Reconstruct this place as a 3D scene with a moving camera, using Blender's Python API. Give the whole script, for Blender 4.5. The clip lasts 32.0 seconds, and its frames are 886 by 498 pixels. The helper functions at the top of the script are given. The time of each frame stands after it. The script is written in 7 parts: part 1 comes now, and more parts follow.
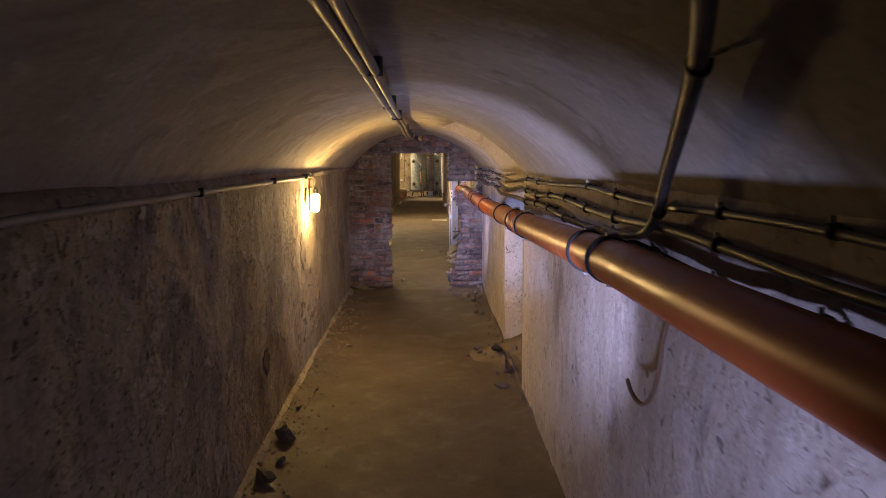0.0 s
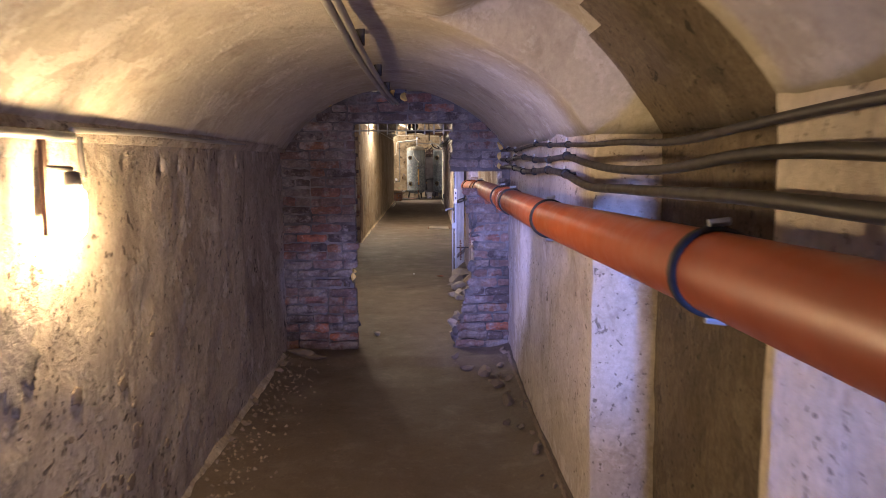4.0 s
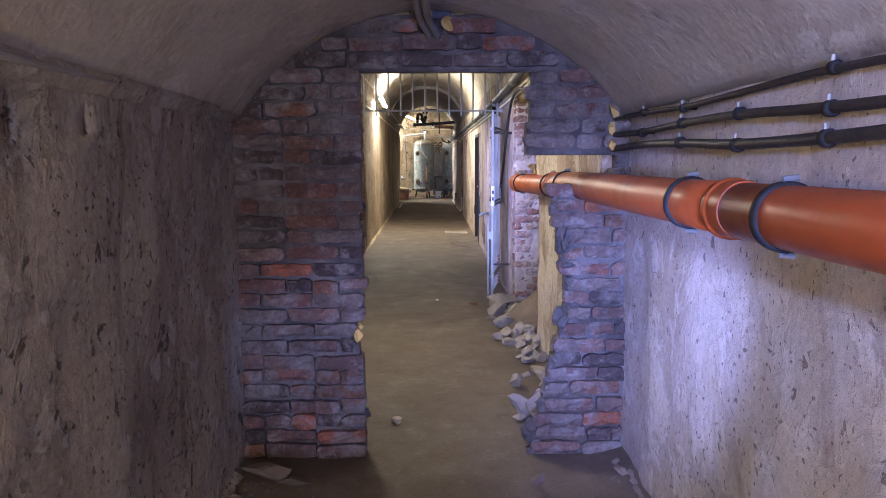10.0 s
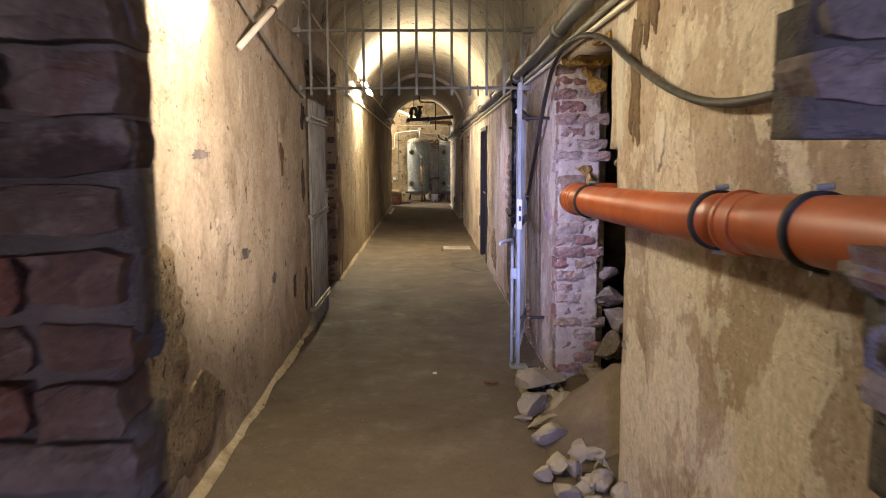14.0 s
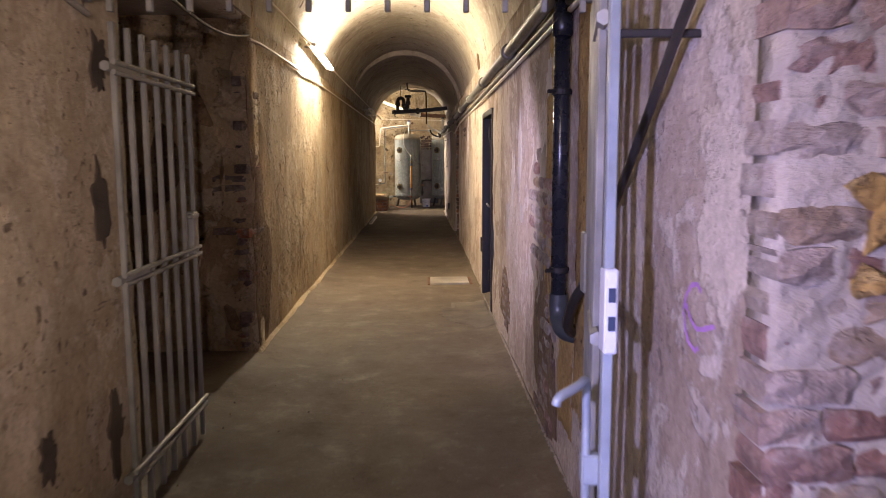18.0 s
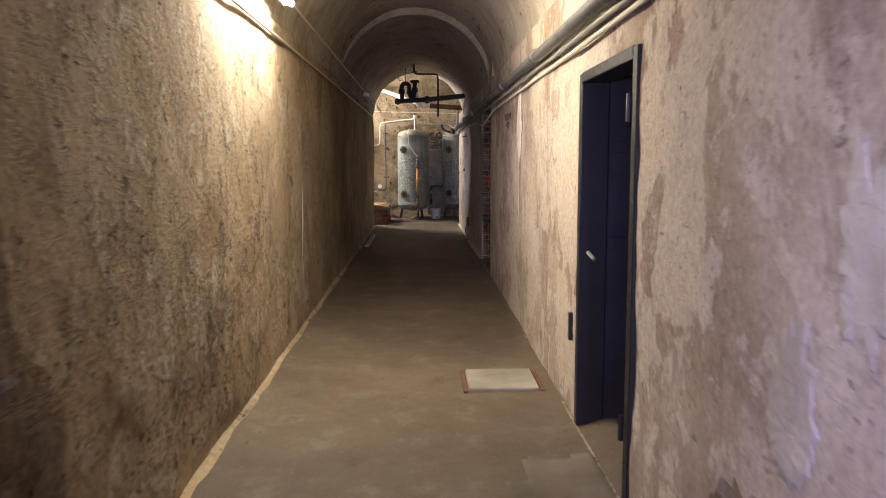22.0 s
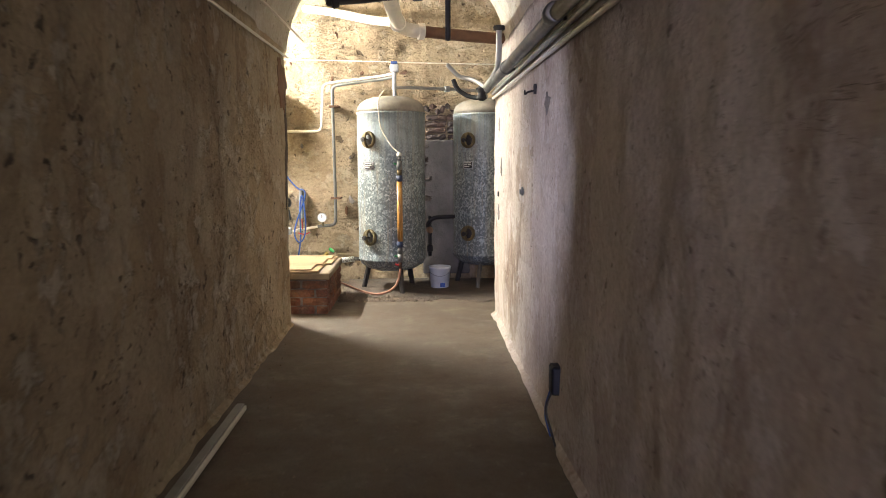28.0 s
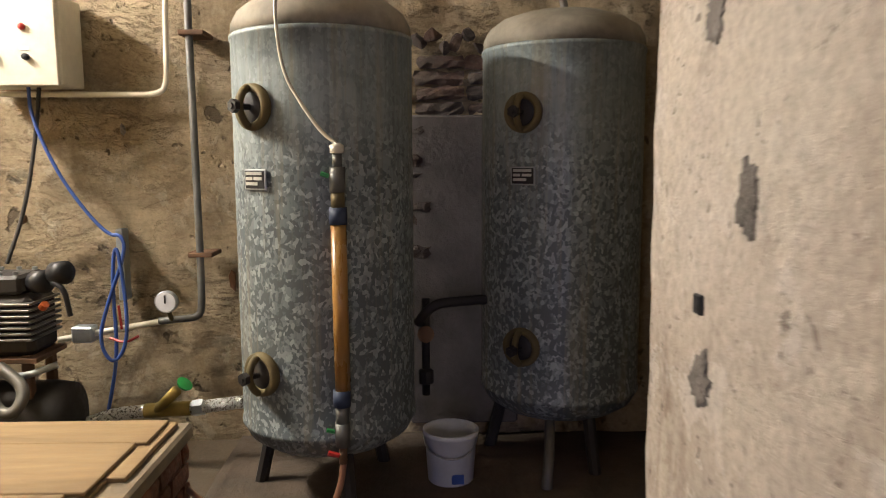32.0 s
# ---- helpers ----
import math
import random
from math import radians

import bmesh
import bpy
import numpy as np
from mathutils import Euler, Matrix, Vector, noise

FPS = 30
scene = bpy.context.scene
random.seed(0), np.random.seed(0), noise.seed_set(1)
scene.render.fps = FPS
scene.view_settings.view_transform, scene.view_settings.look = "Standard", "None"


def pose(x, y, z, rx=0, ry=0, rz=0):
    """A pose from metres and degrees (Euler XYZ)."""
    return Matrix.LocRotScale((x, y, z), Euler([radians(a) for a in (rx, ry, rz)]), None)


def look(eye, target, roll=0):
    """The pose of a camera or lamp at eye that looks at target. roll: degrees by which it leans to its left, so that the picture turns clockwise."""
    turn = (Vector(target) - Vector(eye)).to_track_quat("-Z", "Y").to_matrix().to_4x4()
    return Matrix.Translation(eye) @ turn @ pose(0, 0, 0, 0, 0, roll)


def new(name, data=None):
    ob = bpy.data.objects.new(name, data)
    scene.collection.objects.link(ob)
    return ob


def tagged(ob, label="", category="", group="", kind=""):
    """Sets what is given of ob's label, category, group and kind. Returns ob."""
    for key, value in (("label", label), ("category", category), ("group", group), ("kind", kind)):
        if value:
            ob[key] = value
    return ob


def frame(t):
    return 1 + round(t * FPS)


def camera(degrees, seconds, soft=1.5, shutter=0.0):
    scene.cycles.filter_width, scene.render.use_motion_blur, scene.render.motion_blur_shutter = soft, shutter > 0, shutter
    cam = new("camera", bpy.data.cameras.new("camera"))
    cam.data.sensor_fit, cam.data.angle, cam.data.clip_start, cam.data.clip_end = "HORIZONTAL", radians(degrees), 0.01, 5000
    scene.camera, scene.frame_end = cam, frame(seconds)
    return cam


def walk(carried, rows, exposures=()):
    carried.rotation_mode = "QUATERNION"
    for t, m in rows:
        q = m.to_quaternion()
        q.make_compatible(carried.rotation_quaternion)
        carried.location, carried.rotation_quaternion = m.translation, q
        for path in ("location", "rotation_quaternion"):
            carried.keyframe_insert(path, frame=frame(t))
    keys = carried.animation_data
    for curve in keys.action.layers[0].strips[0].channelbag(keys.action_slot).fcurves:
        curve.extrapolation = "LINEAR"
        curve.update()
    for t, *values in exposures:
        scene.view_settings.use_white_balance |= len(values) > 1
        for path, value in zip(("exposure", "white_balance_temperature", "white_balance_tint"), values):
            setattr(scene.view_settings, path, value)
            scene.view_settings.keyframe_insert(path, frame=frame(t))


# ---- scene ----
cam = camera(61.8, 32.0, soft=0.75, shutter=0.5)
# seconds, place in metres, pitch, roll, yaw
ROWS = [
    (0.0, 0.000, 0.365, 1.836, -7.03, 0.33, -1.20),
    (0.5, 0.004, 0.962, 1.834, -7.02, 0.30, -1.18),
    (1.0, 0.020, 1.587, 1.828, -6.97, 0.28, -1.19),
    (1.5, 0.038, 2.200, 1.812, -6.91, 0.26, -1.22),
    (2.0, 0.053, 2.746, 1.810, -6.84, 0.29, -1.22),
    (2.5, 0.070, 3.258, 1.810, -6.80, 0.31, -1.22),
    (3.0, 0.078, 3.764, 1.672, -6.84, 0.30, -1.21),
    (3.5, 0.098, 4.235, 1.620, -6.88, 0.30, -1.17),
    (5.5, 0.029, 5.974, 1.540, -6.84, 0.27, -1.08),
    (6.0, -0.148, 6.335, 1.544, -6.83, 0.29, -1.10),
    (6.5, -0.325, 6.680, 1.542, -6.83, 0.29, -1.12),
    (7.0, -0.388, 6.940, 1.540, -6.84, 0.31, -1.13),
    (7.5, -0.371, 7.115, 1.544, -6.87, 0.33, -1.11),
    (8.0, -0.304, 7.224, 1.547, -6.90, 0.32, -1.06),
    (8.5, -0.209, 7.297, 1.580, -6.92, 0.31, -1.03),
    (9.0, -0.179, 7.311, 1.657, -6.93, 0.27, -1.02),
    (9.5, -0.186, 7.300, 1.536, -6.96, 0.23, -1.01),
    (10.0, -0.185, 7.308, 1.489, -6.98, 0.20, -1.02),
    (10.5, -0.192, 7.394, 1.488, -6.98, 0.17, -1.03),
    (11.0, -0.190, 7.621, 1.489, -6.98, 0.15, -1.03),
    (11.5, -0.197, 7.988, 1.489, -7.01, 0.15, -1.06),
    (12.0, -0.190, 8.349, 1.491, -7.03, 0.16, -1.07),
    (12.5, -0.190, 8.772, 1.490, -7.08, 0.20, -1.13),
    (13.0, -0.175, 9.185, 1.495, -7.12, 0.24, -1.24),
    (13.5, -0.186, 9.608, 1.481, -7.04, 0.21, -1.29),
    (14.0, -0.171, 10.028, 1.480, -7.00, 0.18, -1.35),
    (14.5, -0.159, 10.440, 1.469, -6.97, 0.14, -1.42),
    (16.5, -0.085, 11.910, 1.463, -7.01, 0.16, -1.51),
    (17.0, -0.049, 12.364, 1.463, -7.02, 0.18, -1.54),
    (17.5, -0.008, 12.862, 1.466, -7.05, 0.20, -1.56),
    (18.0, 0.026, 13.380, 1.462, -7.03, 0.20, -1.58),
    (18.5, 0.050, 13.909, 1.466, -7.00, 0.21, -1.61),
    (19.0, -0.008, 14.400, 1.471, -6.98, 0.21, -1.61),
    (19.5, -0.190, 14.809, 1.484, -6.99, 0.20, -1.58),
    (20.0, -0.331, 15.203, 1.489, -7.00, 0.20, -1.55),
    (20.5, -0.385, 15.609, 1.486, -7.01, 0.21, -1.54),
    (21.0, -0.325, 16.065, 1.480, -7.01, 0.23, -1.53),
    (21.5, -0.245, 16.604, 1.483, -7.01, 0.23, -1.52),
    (22.0, -0.170, 17.286, 1.478, -7.00, 0.24, -1.53),
    (22.5, -0.114, 18.053, 1.478, -6.99, 0.24, -1.54),
    (23.0, -0.083, 18.897, 1.480, -7.01, 0.25, -1.55),
    (23.5, -0.044, 19.794, 1.481, -7.01, 0.26, -1.52),
    (24.0, -0.050, 20.678, 1.498, -7.01, 0.25, -1.49),
    (24.5, -0.069, 21.535, 1.499, -7.00, 0.25, -1.47),
    (25.0, -0.043, 22.356, 1.488, -7.00, 0.25, -1.45),
    (25.5, -0.022, 23.136, 1.479, -7.01, 0.25, -1.44),
    (27.5, -0.035, 26.162, 1.488, -6.99, 0.22, -1.41),
    (28.0, -0.032, 26.859, 1.474, -6.94, 0.22, -1.39),
    (28.5, -0.032, 27.529, 1.469, -6.95, 0.24, -1.40),
    (29.0, -0.031, 28.208, 1.477, -6.96, 0.25, -1.40),
    (29.5, -0.018, 28.925, 1.470, -6.95, 0.26, -1.40),
    (30.0, -0.008, 29.675, 1.474, -6.95, 0.27, -1.39),
    (30.5, 0.004, 30.409, 1.481, -6.95, 0.28, -1.39),
    (31.0, 0.038, 31.004, 1.500, -6.95, 0.27, -1.38),
    (31.5, 0.064, 31.504, 1.517, -6.94, 0.26, -1.38),
    (32.0, 0.023, 31.949, 1.481, -6.94, 0.26, -1.37),
]
# seconds, stops, white balance in kelvin, tint
EXPOSURES = [(0.0, -0.06, 9000, 10), (0.5, 0.05, 7600, 10), (1.0, 0.15, 6200, 10), (2.0, -0.08, 6000, 16), (3.0, -0.17, 5900, 22), (4.5, 0.1, 6500, 14), (6.0, 0.36, 7100, 6), (8.0, 0.45, 7200, 6), (9.0, 0.5, 6500, 8),
             (10.0, 0.3, 5500, 10), (11.0, 0.25, 5500, 12), (11.5, 0.25, 6300, 16), (12.5, 0.25, 5900, 12), (13.0, 0.32, 6100, 9), (14.0, 0.02, 6700, 6), (17.0, 0.08, 7300, 12), (18.0, -0.08, 6700, 16), (19.0, -0.42, 7400, 22), (20.0, 0.1, 6750, 14), (21.0, 0.0, 6100, 12),
             (22.0, -0.25, 5900, 14), (23.0, -0.3, 6300, 13), (24.0, -0.4, 6100, 14), (25.0, -0.25, 5900, 18), (27.5, 0.85, 5700, 8), (28.2, 0.8, 5800, 8), (29.0, 0.5, 6600, 6), (30.0, 0.02, 6800, 12), (31.0, -0.45, 6100, 14), (32.0, -0.5, 6200, 12)]
walk(cam, [(t, pose(x, y, z, 90 + pitch, roll, yaw)) for t, x, y, z, pitch, roll, yaw in ROWS], EXPOSURES)

# ---- light ----
world = bpy.data.worlds.new("world")
world.use_nodes = True
scene.world = world
world.node_tree.nodes["Background"].inputs[0].default_value = (0.05, 0.05, 0.055, 1)
world.node_tree.nodes["Background"].inputs[1].default_value = 0.02

SCONCE_GLOW, TUBE_GLOW, ROOM_GLOW = 720.0, 860.0, 2500.0
WARM, TUBE_COLOUR, COOL = (1.0, 0.72, 0.36), (1.0, 0.86, 0.64), (0.33, 0.41, 1.0)


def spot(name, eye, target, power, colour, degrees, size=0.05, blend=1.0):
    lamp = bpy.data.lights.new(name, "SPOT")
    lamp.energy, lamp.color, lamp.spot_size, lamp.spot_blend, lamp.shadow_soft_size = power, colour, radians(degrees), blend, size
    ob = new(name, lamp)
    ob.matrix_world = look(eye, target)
    return tagged(ob, "unseen spot light added to stand in for light in the passage", "work light", kind="structure")


# added fixed spots, unseen: stand-ins for the one lamp carried along with the camera
spot("stand_in_spot", (-0.1, 0.3, 0.80), (0.74, 2.7, 0.95), 260, COOL, 74)
spot("stand_in_spot", (0.10, 2.1, 1.15), (0.68, 6.2, 1.50), 400, COOL, 66)
spot("stand_in_spot", (0.30, 2.6, 1.20), (0.76, 7.6, 1.00), 1600, (0.17, 0.32, 1.0), 14)
spot("stand_in_spot", (0.30, 4.3, 1.30), (-1.10, 8.0, 0.60), 190, (0.85, 0.72, 0.78), 50)
spot("stand_in_spot", (-0.05, 6.5, 1.72), (0.74, 10.5, 1.35), 460, (0.36, 0.42, 1.0), 44)
spot("stand_in_spot", (0.36, 8.9, 0.95), (-0.60, 10.88, 0.60), 150, (0.36, 0.42, 1.0), 32)
spot("stand_in_spot", (-0.05, 8.3, 1.35), (0.76, 11.3, 0.55), 450, (0.40, 0.42, 1.0), 46)
spot("stand_in_spot", (0.42, 11.5, 1.60), (-1.18, 13.9, 1.60), 760, (0.95, 0.76, 0.74), 48)
spot("stand_in_spot", (-0.85, 13.0, 1.5), (0.74, 15.6, 1.10), 540, (0.47, 0.46, 1.0), 52)
spot("stand_in_spot", (-0.35, 16.9, 1.6), (0.70, 18.7, 1.05), 230, (0.76, 0.66, 1.0), 78)
spot("stand_in_spot", (-0.7, 22.2, 1.5), (0.72, 25.4, 1.9), 110, (0.82, 0.64, 0.86), 70)
spot("stand_in_spot", (-1.0, 29.8, 1.5), (0.64, 32.2, 1.40), 85, (0.86, 0.79, 0.97), 84)
spot("stand_in_spot", (0.0, 25.9, 1.65), (-0.85, 30.8, 1.25), 62, (0.92, 0.80, 0.66), 60)
# unseen spot added for a bright patch on the floor; the vault has no opening
spot("floor_patch_spot", (-0.5, 27.1, 3.1), (-0.5, 27.1, 0.0), 110, (1.0, 0.93, 0.8), 6, 0.02)


# ---- materials ----
def nodes_of(name):
    m = bpy.data.materials.new(name)
    m.use_nodes = True
    return m, m.node_tree, m.node_tree.nodes["Principled BSDF"]


def nd(nt, kind, values=(), out=0, **settings):
    """A node of a tree with its settings and inputs (values or sockets); returns one of its outputs."""
    n = nt.nodes.new(kind)
    if "operation" in settings:
        n.operation = settings["operation"]
    if "data_type" in settings:
        n.data_type = settings["data_type"]
    if "blend_type" in settings:
        n.blend_type = settings["blend_type"]
    for key, v in dict(values).items():
        if isinstance(v, bpy.types.NodeSocket):
            nt.links.new(v, n.inputs[key])
        else:
            n.inputs[key].default_value = v
    return n.outputs[out]


def rgb(c):
    return (c[0], c[1], c[2], 1.0)


def ramp(nt, fac, stops):
    n = nt.nodes.new("ShaderNodeValToRGB")
    nt.links.new(fac, n.inputs[0])
    el = n.color_ramp.elements
    while len(el) < len(stops):
        el.new(0.5)
    for e, (p, c) in zip(el, stops):
        e.position, e.color = p, rgb(c)
    return n.outputs[0]


def fade(nt, fac, lo, hi):
    return nd(nt, "ShaderNodeMapRange", {0: fac, 1: lo, 2: hi, 3: 0.0, 4: 1.0})


def mix(nt, fac, a, b, blend="MIX"):
    return nd(nt, "ShaderNodeMix", {0: fac, 6: rgb(a) if isinstance(a, tuple) else a, 7: rgb(b) if isinstance(b, tuple) else b}, out=2,
              data_type="RGBA", blend_type=blend)


def math_node(nt, op, a, b):
    return nd(nt, "ShaderNodeMath", {0: a, 1: b}, operation=op)


def place(nt, world_space=True, stretch=None):
    v = nd(nt, "ShaderNodeNewGeometry") if world_space else nd(nt, "ShaderNodeTexCoord", out=3)
    if stretch:
        v = nd(nt, "ShaderNodeVectorMath", {0: v, 1: stretch}, operation="MULTIPLY")
    return v


def noise_tex(nt, v, scale, detail=6.0, rough=0.6, distortion=0.0):
    return nd(nt, "ShaderNodeTexNoise", {"Vector": v, "Scale": scale, "Detail": detail, "Roughness": rough, "Distortion": distortion})


def plaster(name, light, dark, patch, stain, bump=1.0, pits=True, coat=0.4, grain=0.75, pit=0.75, pit_scale=12.0, cracked=0.0, dents=0.0):
    """Old lime plaster: a blotchy coat, flaked patches, dark pits and damp stains."""
    m, nt, b = nodes_of(name)
    v = place(nt)
    broad = noise_tex(nt, v, 0.9, 5, 0.65, 0.4)
    mid = noise_tex(nt, v, 4.5, 8, 0.68, 0.3)
    fine = noise_tex(nt, v, 38, 6, 0.7)
    col = mix(nt, fade(nt, broad, 0.35, 0.66), dark, light)
    flake = fade(nt, mid, 0.545, 0.575)
    col = mix(nt, math_node(nt, "MULTIPLY", flake, 0.65), col, patch)
    streak = noise_tex(nt, place(nt, True, (1.5, 1.5, 0.75)), 1.5, 8, 0.7, 0.9)
    col = mix(nt, math_node(nt, "MULTIPLY", fade(nt, streak, 0.52, 0.70), 0.8), col, stain)
    peel = fade(nt, noise_tex(nt, place(nt, True, (1.0, 1.0, 0.7)), 2.1, 9, 0.62, 0.35), 0.505, 0.522)
    col = mix(nt, math_node(nt, "MULTIPLY", peel, coat), col, (patch[0] * 0.97, patch[1] * 0.95, patch[2] * 0.88))
    grit = noise_tex(nt, v, 13, 7, 0.7, 0.5)
    col = mix(nt, math_node(nt, "MULTIPLY", fade(nt, grit, 0.58, 0.68), 0.38), col, (stain[0] * 1.2, stain[1] * 1.15, stain[2] * 1.1))
    col = mix(nt, math_node(nt, "MULTIPLY", fade(nt, grit, 0.42, 0.32), 0.35), col, patch)
    col = mix(nt, grain, col, ramp(nt, fine, [(0.3, (0.36, 0.34, 0.31)), (0.7, (1.0, 1.0, 1.0))]), "MULTIPLY")
    height = math_node(nt, "ADD", math_node(nt, "MULTIPLY", mid, 0.6), math_node(nt, "MULTIPLY", fine, 0.16))
    height = math_node(nt, "ADD", height, math_node(nt, "MULTIPLY", flake, 0.14))
    height = math_node(nt, "ADD", height, math_node(nt, "MULTIPLY", peel, coat * 0.22))
    height = math_node(nt, "ADD", height, math_node(nt, "MULTIPLY", grit, 0.22))
    if pits:
        cell = noise_tex(nt, v, pit_scale, 4, 0.55, 0.4)
        hole = math_node(nt, "MULTIPLY", fade(nt, cell, 0.645, 0.68), fade(nt, noise_tex(nt, v, 1.7, 3), 0.42, 0.52))
        dent = fade(nt, noise_tex(nt, v, pit_scale * 2.8, 2, 0.5), 0.64, 0.70)
        hole = math_node(nt, "MAXIMUM", hole, math_node(nt, "MULTIPLY", dent, fade(nt, noise_tex(nt, v, 3.1, 3), 0.50 - dents, 0.58 - dents)))
        crack = noise_tex(nt, place(nt, True, (0.5, 0.5, 1.6)), 3.2, 5, 0.6, 0.8)
        line = fade(nt, nd(nt, "ShaderNodeMath", {0: math_node(nt, "SUBTRACT", crack, 0.53)}, operation="ABSOLUTE"), 0.008, 0.0)
        hole = math_node(nt, "MAXIMUM", hole, math_node(nt, "MULTIPLY", line, math_node(nt, "MULTIPLY", 0.6, fade(nt, noise_tex(nt, v, 1.3, 2), 0.61, 0.69))))
        # shade inside pits and cracks is painted into the colour too
        col = mix(nt, math_node(nt, "MULTIPLY", hole, pit), col, (stain[0] * 0.25, stain[1] * 0.23, stain[2] * 0.21))
        height = math_node(nt, "SUBTRACT", height, math_node(nt, "MULTIPLY", hole, 0.5))
    if cracked:
        ledge = noise_tex(nt, place(nt, True, (0.8, 0.8, 2.3)), 4.2, 9, 0.72, 0.35)
        nick = fade(nt, nd(nt, "ShaderNodeMath", {0: math_node(nt, "SUBTRACT", ledge, 0.50)}, operation="ABSOLUTE"), 0.012, 0.0)
        nick = math_node(nt, "MULTIPLY", nick, fade(nt, noise_tex(nt, v, 3.0, 3), 0.46, 0.60))
        # the shadows of small ledges, put into the colour
        col = mix(nt, math_node(nt, "MULTIPLY", nick, 0.6), col, (stain[0] * 0.5, stain[1] * 0.45, stain[2] * 0.4))
        col = mix(nt, math_node(nt, "MULTIPLY", fade(nt, ledge, 0.44, 0.32), 0.45), col, stain)
        height = math_node(nt, "ADD", height, math_node(nt, "MULTIPLY", ledge, cracked))
        height = math_node(nt, "SUBTRACT", height, math_node(nt, "MULTIPLY", nick, cracked * 0.4))
    nt.links.new(col, b.inputs["Base Color"])
    b.inputs["Roughness"].default_value = 0.92
    nt.links.new(nd(nt, "ShaderNodeBump", {"Strength": bump, "Distance": 0.06, "Height": height}), b.inputs["Normal"])
    return m


def simple(name, colour, rough=0.5, metal=0.0, spread=0.25, scale=14.0, bump=0.12, distance=0.004, second=None, bands=None):
    """A plain material with grain at two scales and light wear."""
    m, nt, b = nodes_of(name)
    v = place(nt, False, bands)
    big = noise_tex(nt, v, scale * 0.3, 5, 0.6)
    small = noise_tex(nt, v, scale * 3, 5, 0.65)
    low = tuple(c * (1 - spread) for c in colour)
    top = second or tuple(min(1.0, c * (1 + spread * 0.6)) for c in colour)
    col = mix(nt, fade(nt, big, 0.33, 0.67), low, top)
    col = mix(nt, 0.35, col, ramp(nt, small, [(0.3, (0.55, 0.55, 0.55)), (0.7, (1.0, 1.0, 1.0))]), "MULTIPLY")
    nt.links.new(col, b.inputs["Base Color"])
    nt.links.new(nd(nt, "ShaderNodeMapRange", {0: small, 1: 0.3, 2: 0.7, 3: max(0.05, rough - 0.12), 4: min(1.0, rough + 0.12)}), b.inputs["Roughness"])
    b.inputs["Metallic"].default_value = metal
    nt.links.new(nd(nt, "ShaderNodeBump", {"Strength": bump, "Distance": distance, "Height": small}), b.inputs["Normal"])
    return m


def brick_material(name, colours, smear, coat=0.5, grime=0.6):
    m, nt, b = nodes_of(name)
    v = place(nt)
    pick = nd(nt, "ShaderNodeObjectInfo", out=5)
    n = len(colours)
    col = ramp(nt, pick, [(i / n, c) for i, c in enumerate(colours)])
    col.node.color_ramp.interpolation = "CONSTANT"
    mid, fine = noise_tex(nt, v, 7, 7, 0.68), noise_tex(nt, v, 55, 5, 0.7)
    wash = math_node(nt, "ADD", math_node(nt, "MULTIPLY", mid, 0.55), math_node(nt, "MULTIPLY", noise_tex(nt, v, 2.1, 4, 0.6, 0.5), 0.45))
    col = mix(nt, math_node(nt, "MULTIPLY", fade(nt, wash, 0.55 - coat * 0.10, 0.61 - coat * 0.09), min(1.0, coat * 1.15)), col, smear)
    col = mix(nt, math_node(nt, "MULTIPLY", fade(nt, noise_tex(nt, v, 26, 6, 0.72, 0.3), 0.55, 0.66), coat * 0.7), col, tuple(q * 1.35 for q in smear))
    col = mix(nt, 0.75, col, ramp(nt, noise_tex(nt, v, 11, 7, 0.72, 0.3), [(0.33, (0.42, 0.39, 0.37)), (0.62, (1.0, 1.0, 1.0))]), "MULTIPLY")
    dirt = noise_tex(nt, v, 2.4, 5, 0.65)
    col = mix(nt, math_node(nt, "MULTIPLY", fade(nt, dirt, 0.46, 0.64), grime), col, (0.060, 0.044, 0.034))
    stain = noise_tex(nt, v, 16, 6, 0.7, 0.6)
    col = mix(nt, math_node(nt, "MULTIPLY", fade(nt, stain, 0.52, 0.68), 0.5), col, (0.085, 0.062, 0.05))
    col = mix(nt, 0.6, col, ramp(nt, fine, [(0.28, (0.4, 0.38, 0.38)), (0.7, (1.0, 1.0, 1.0))]), "MULTIPLY")
    nt.links.new(col, b.inputs["Base Color"])
    b.inputs["Roughness"].default_value = 0.9
    h = math_node(nt, "ADD", math_node(nt, "MULTIPLY", mid, 0.6), math_node(nt, "MULTIPLY", fine, 0.3))
    nt.links.new(nd(nt, "ShaderNodeBump", {"Strength": 1.0, "Distance": 0.045, "Height": h}), b.inputs["Normal"])
    return m


def glow(name, colour, strength):
    m, nt, b = nodes_of(name)
    b.inputs["Base Color"].default_value = (0.9, 0.9, 0.9, 1)
    b.inputs["Emission Color"].default_value = rgb(colour)
    b.inputs["Emission Strength"].default_value = strength
    return m


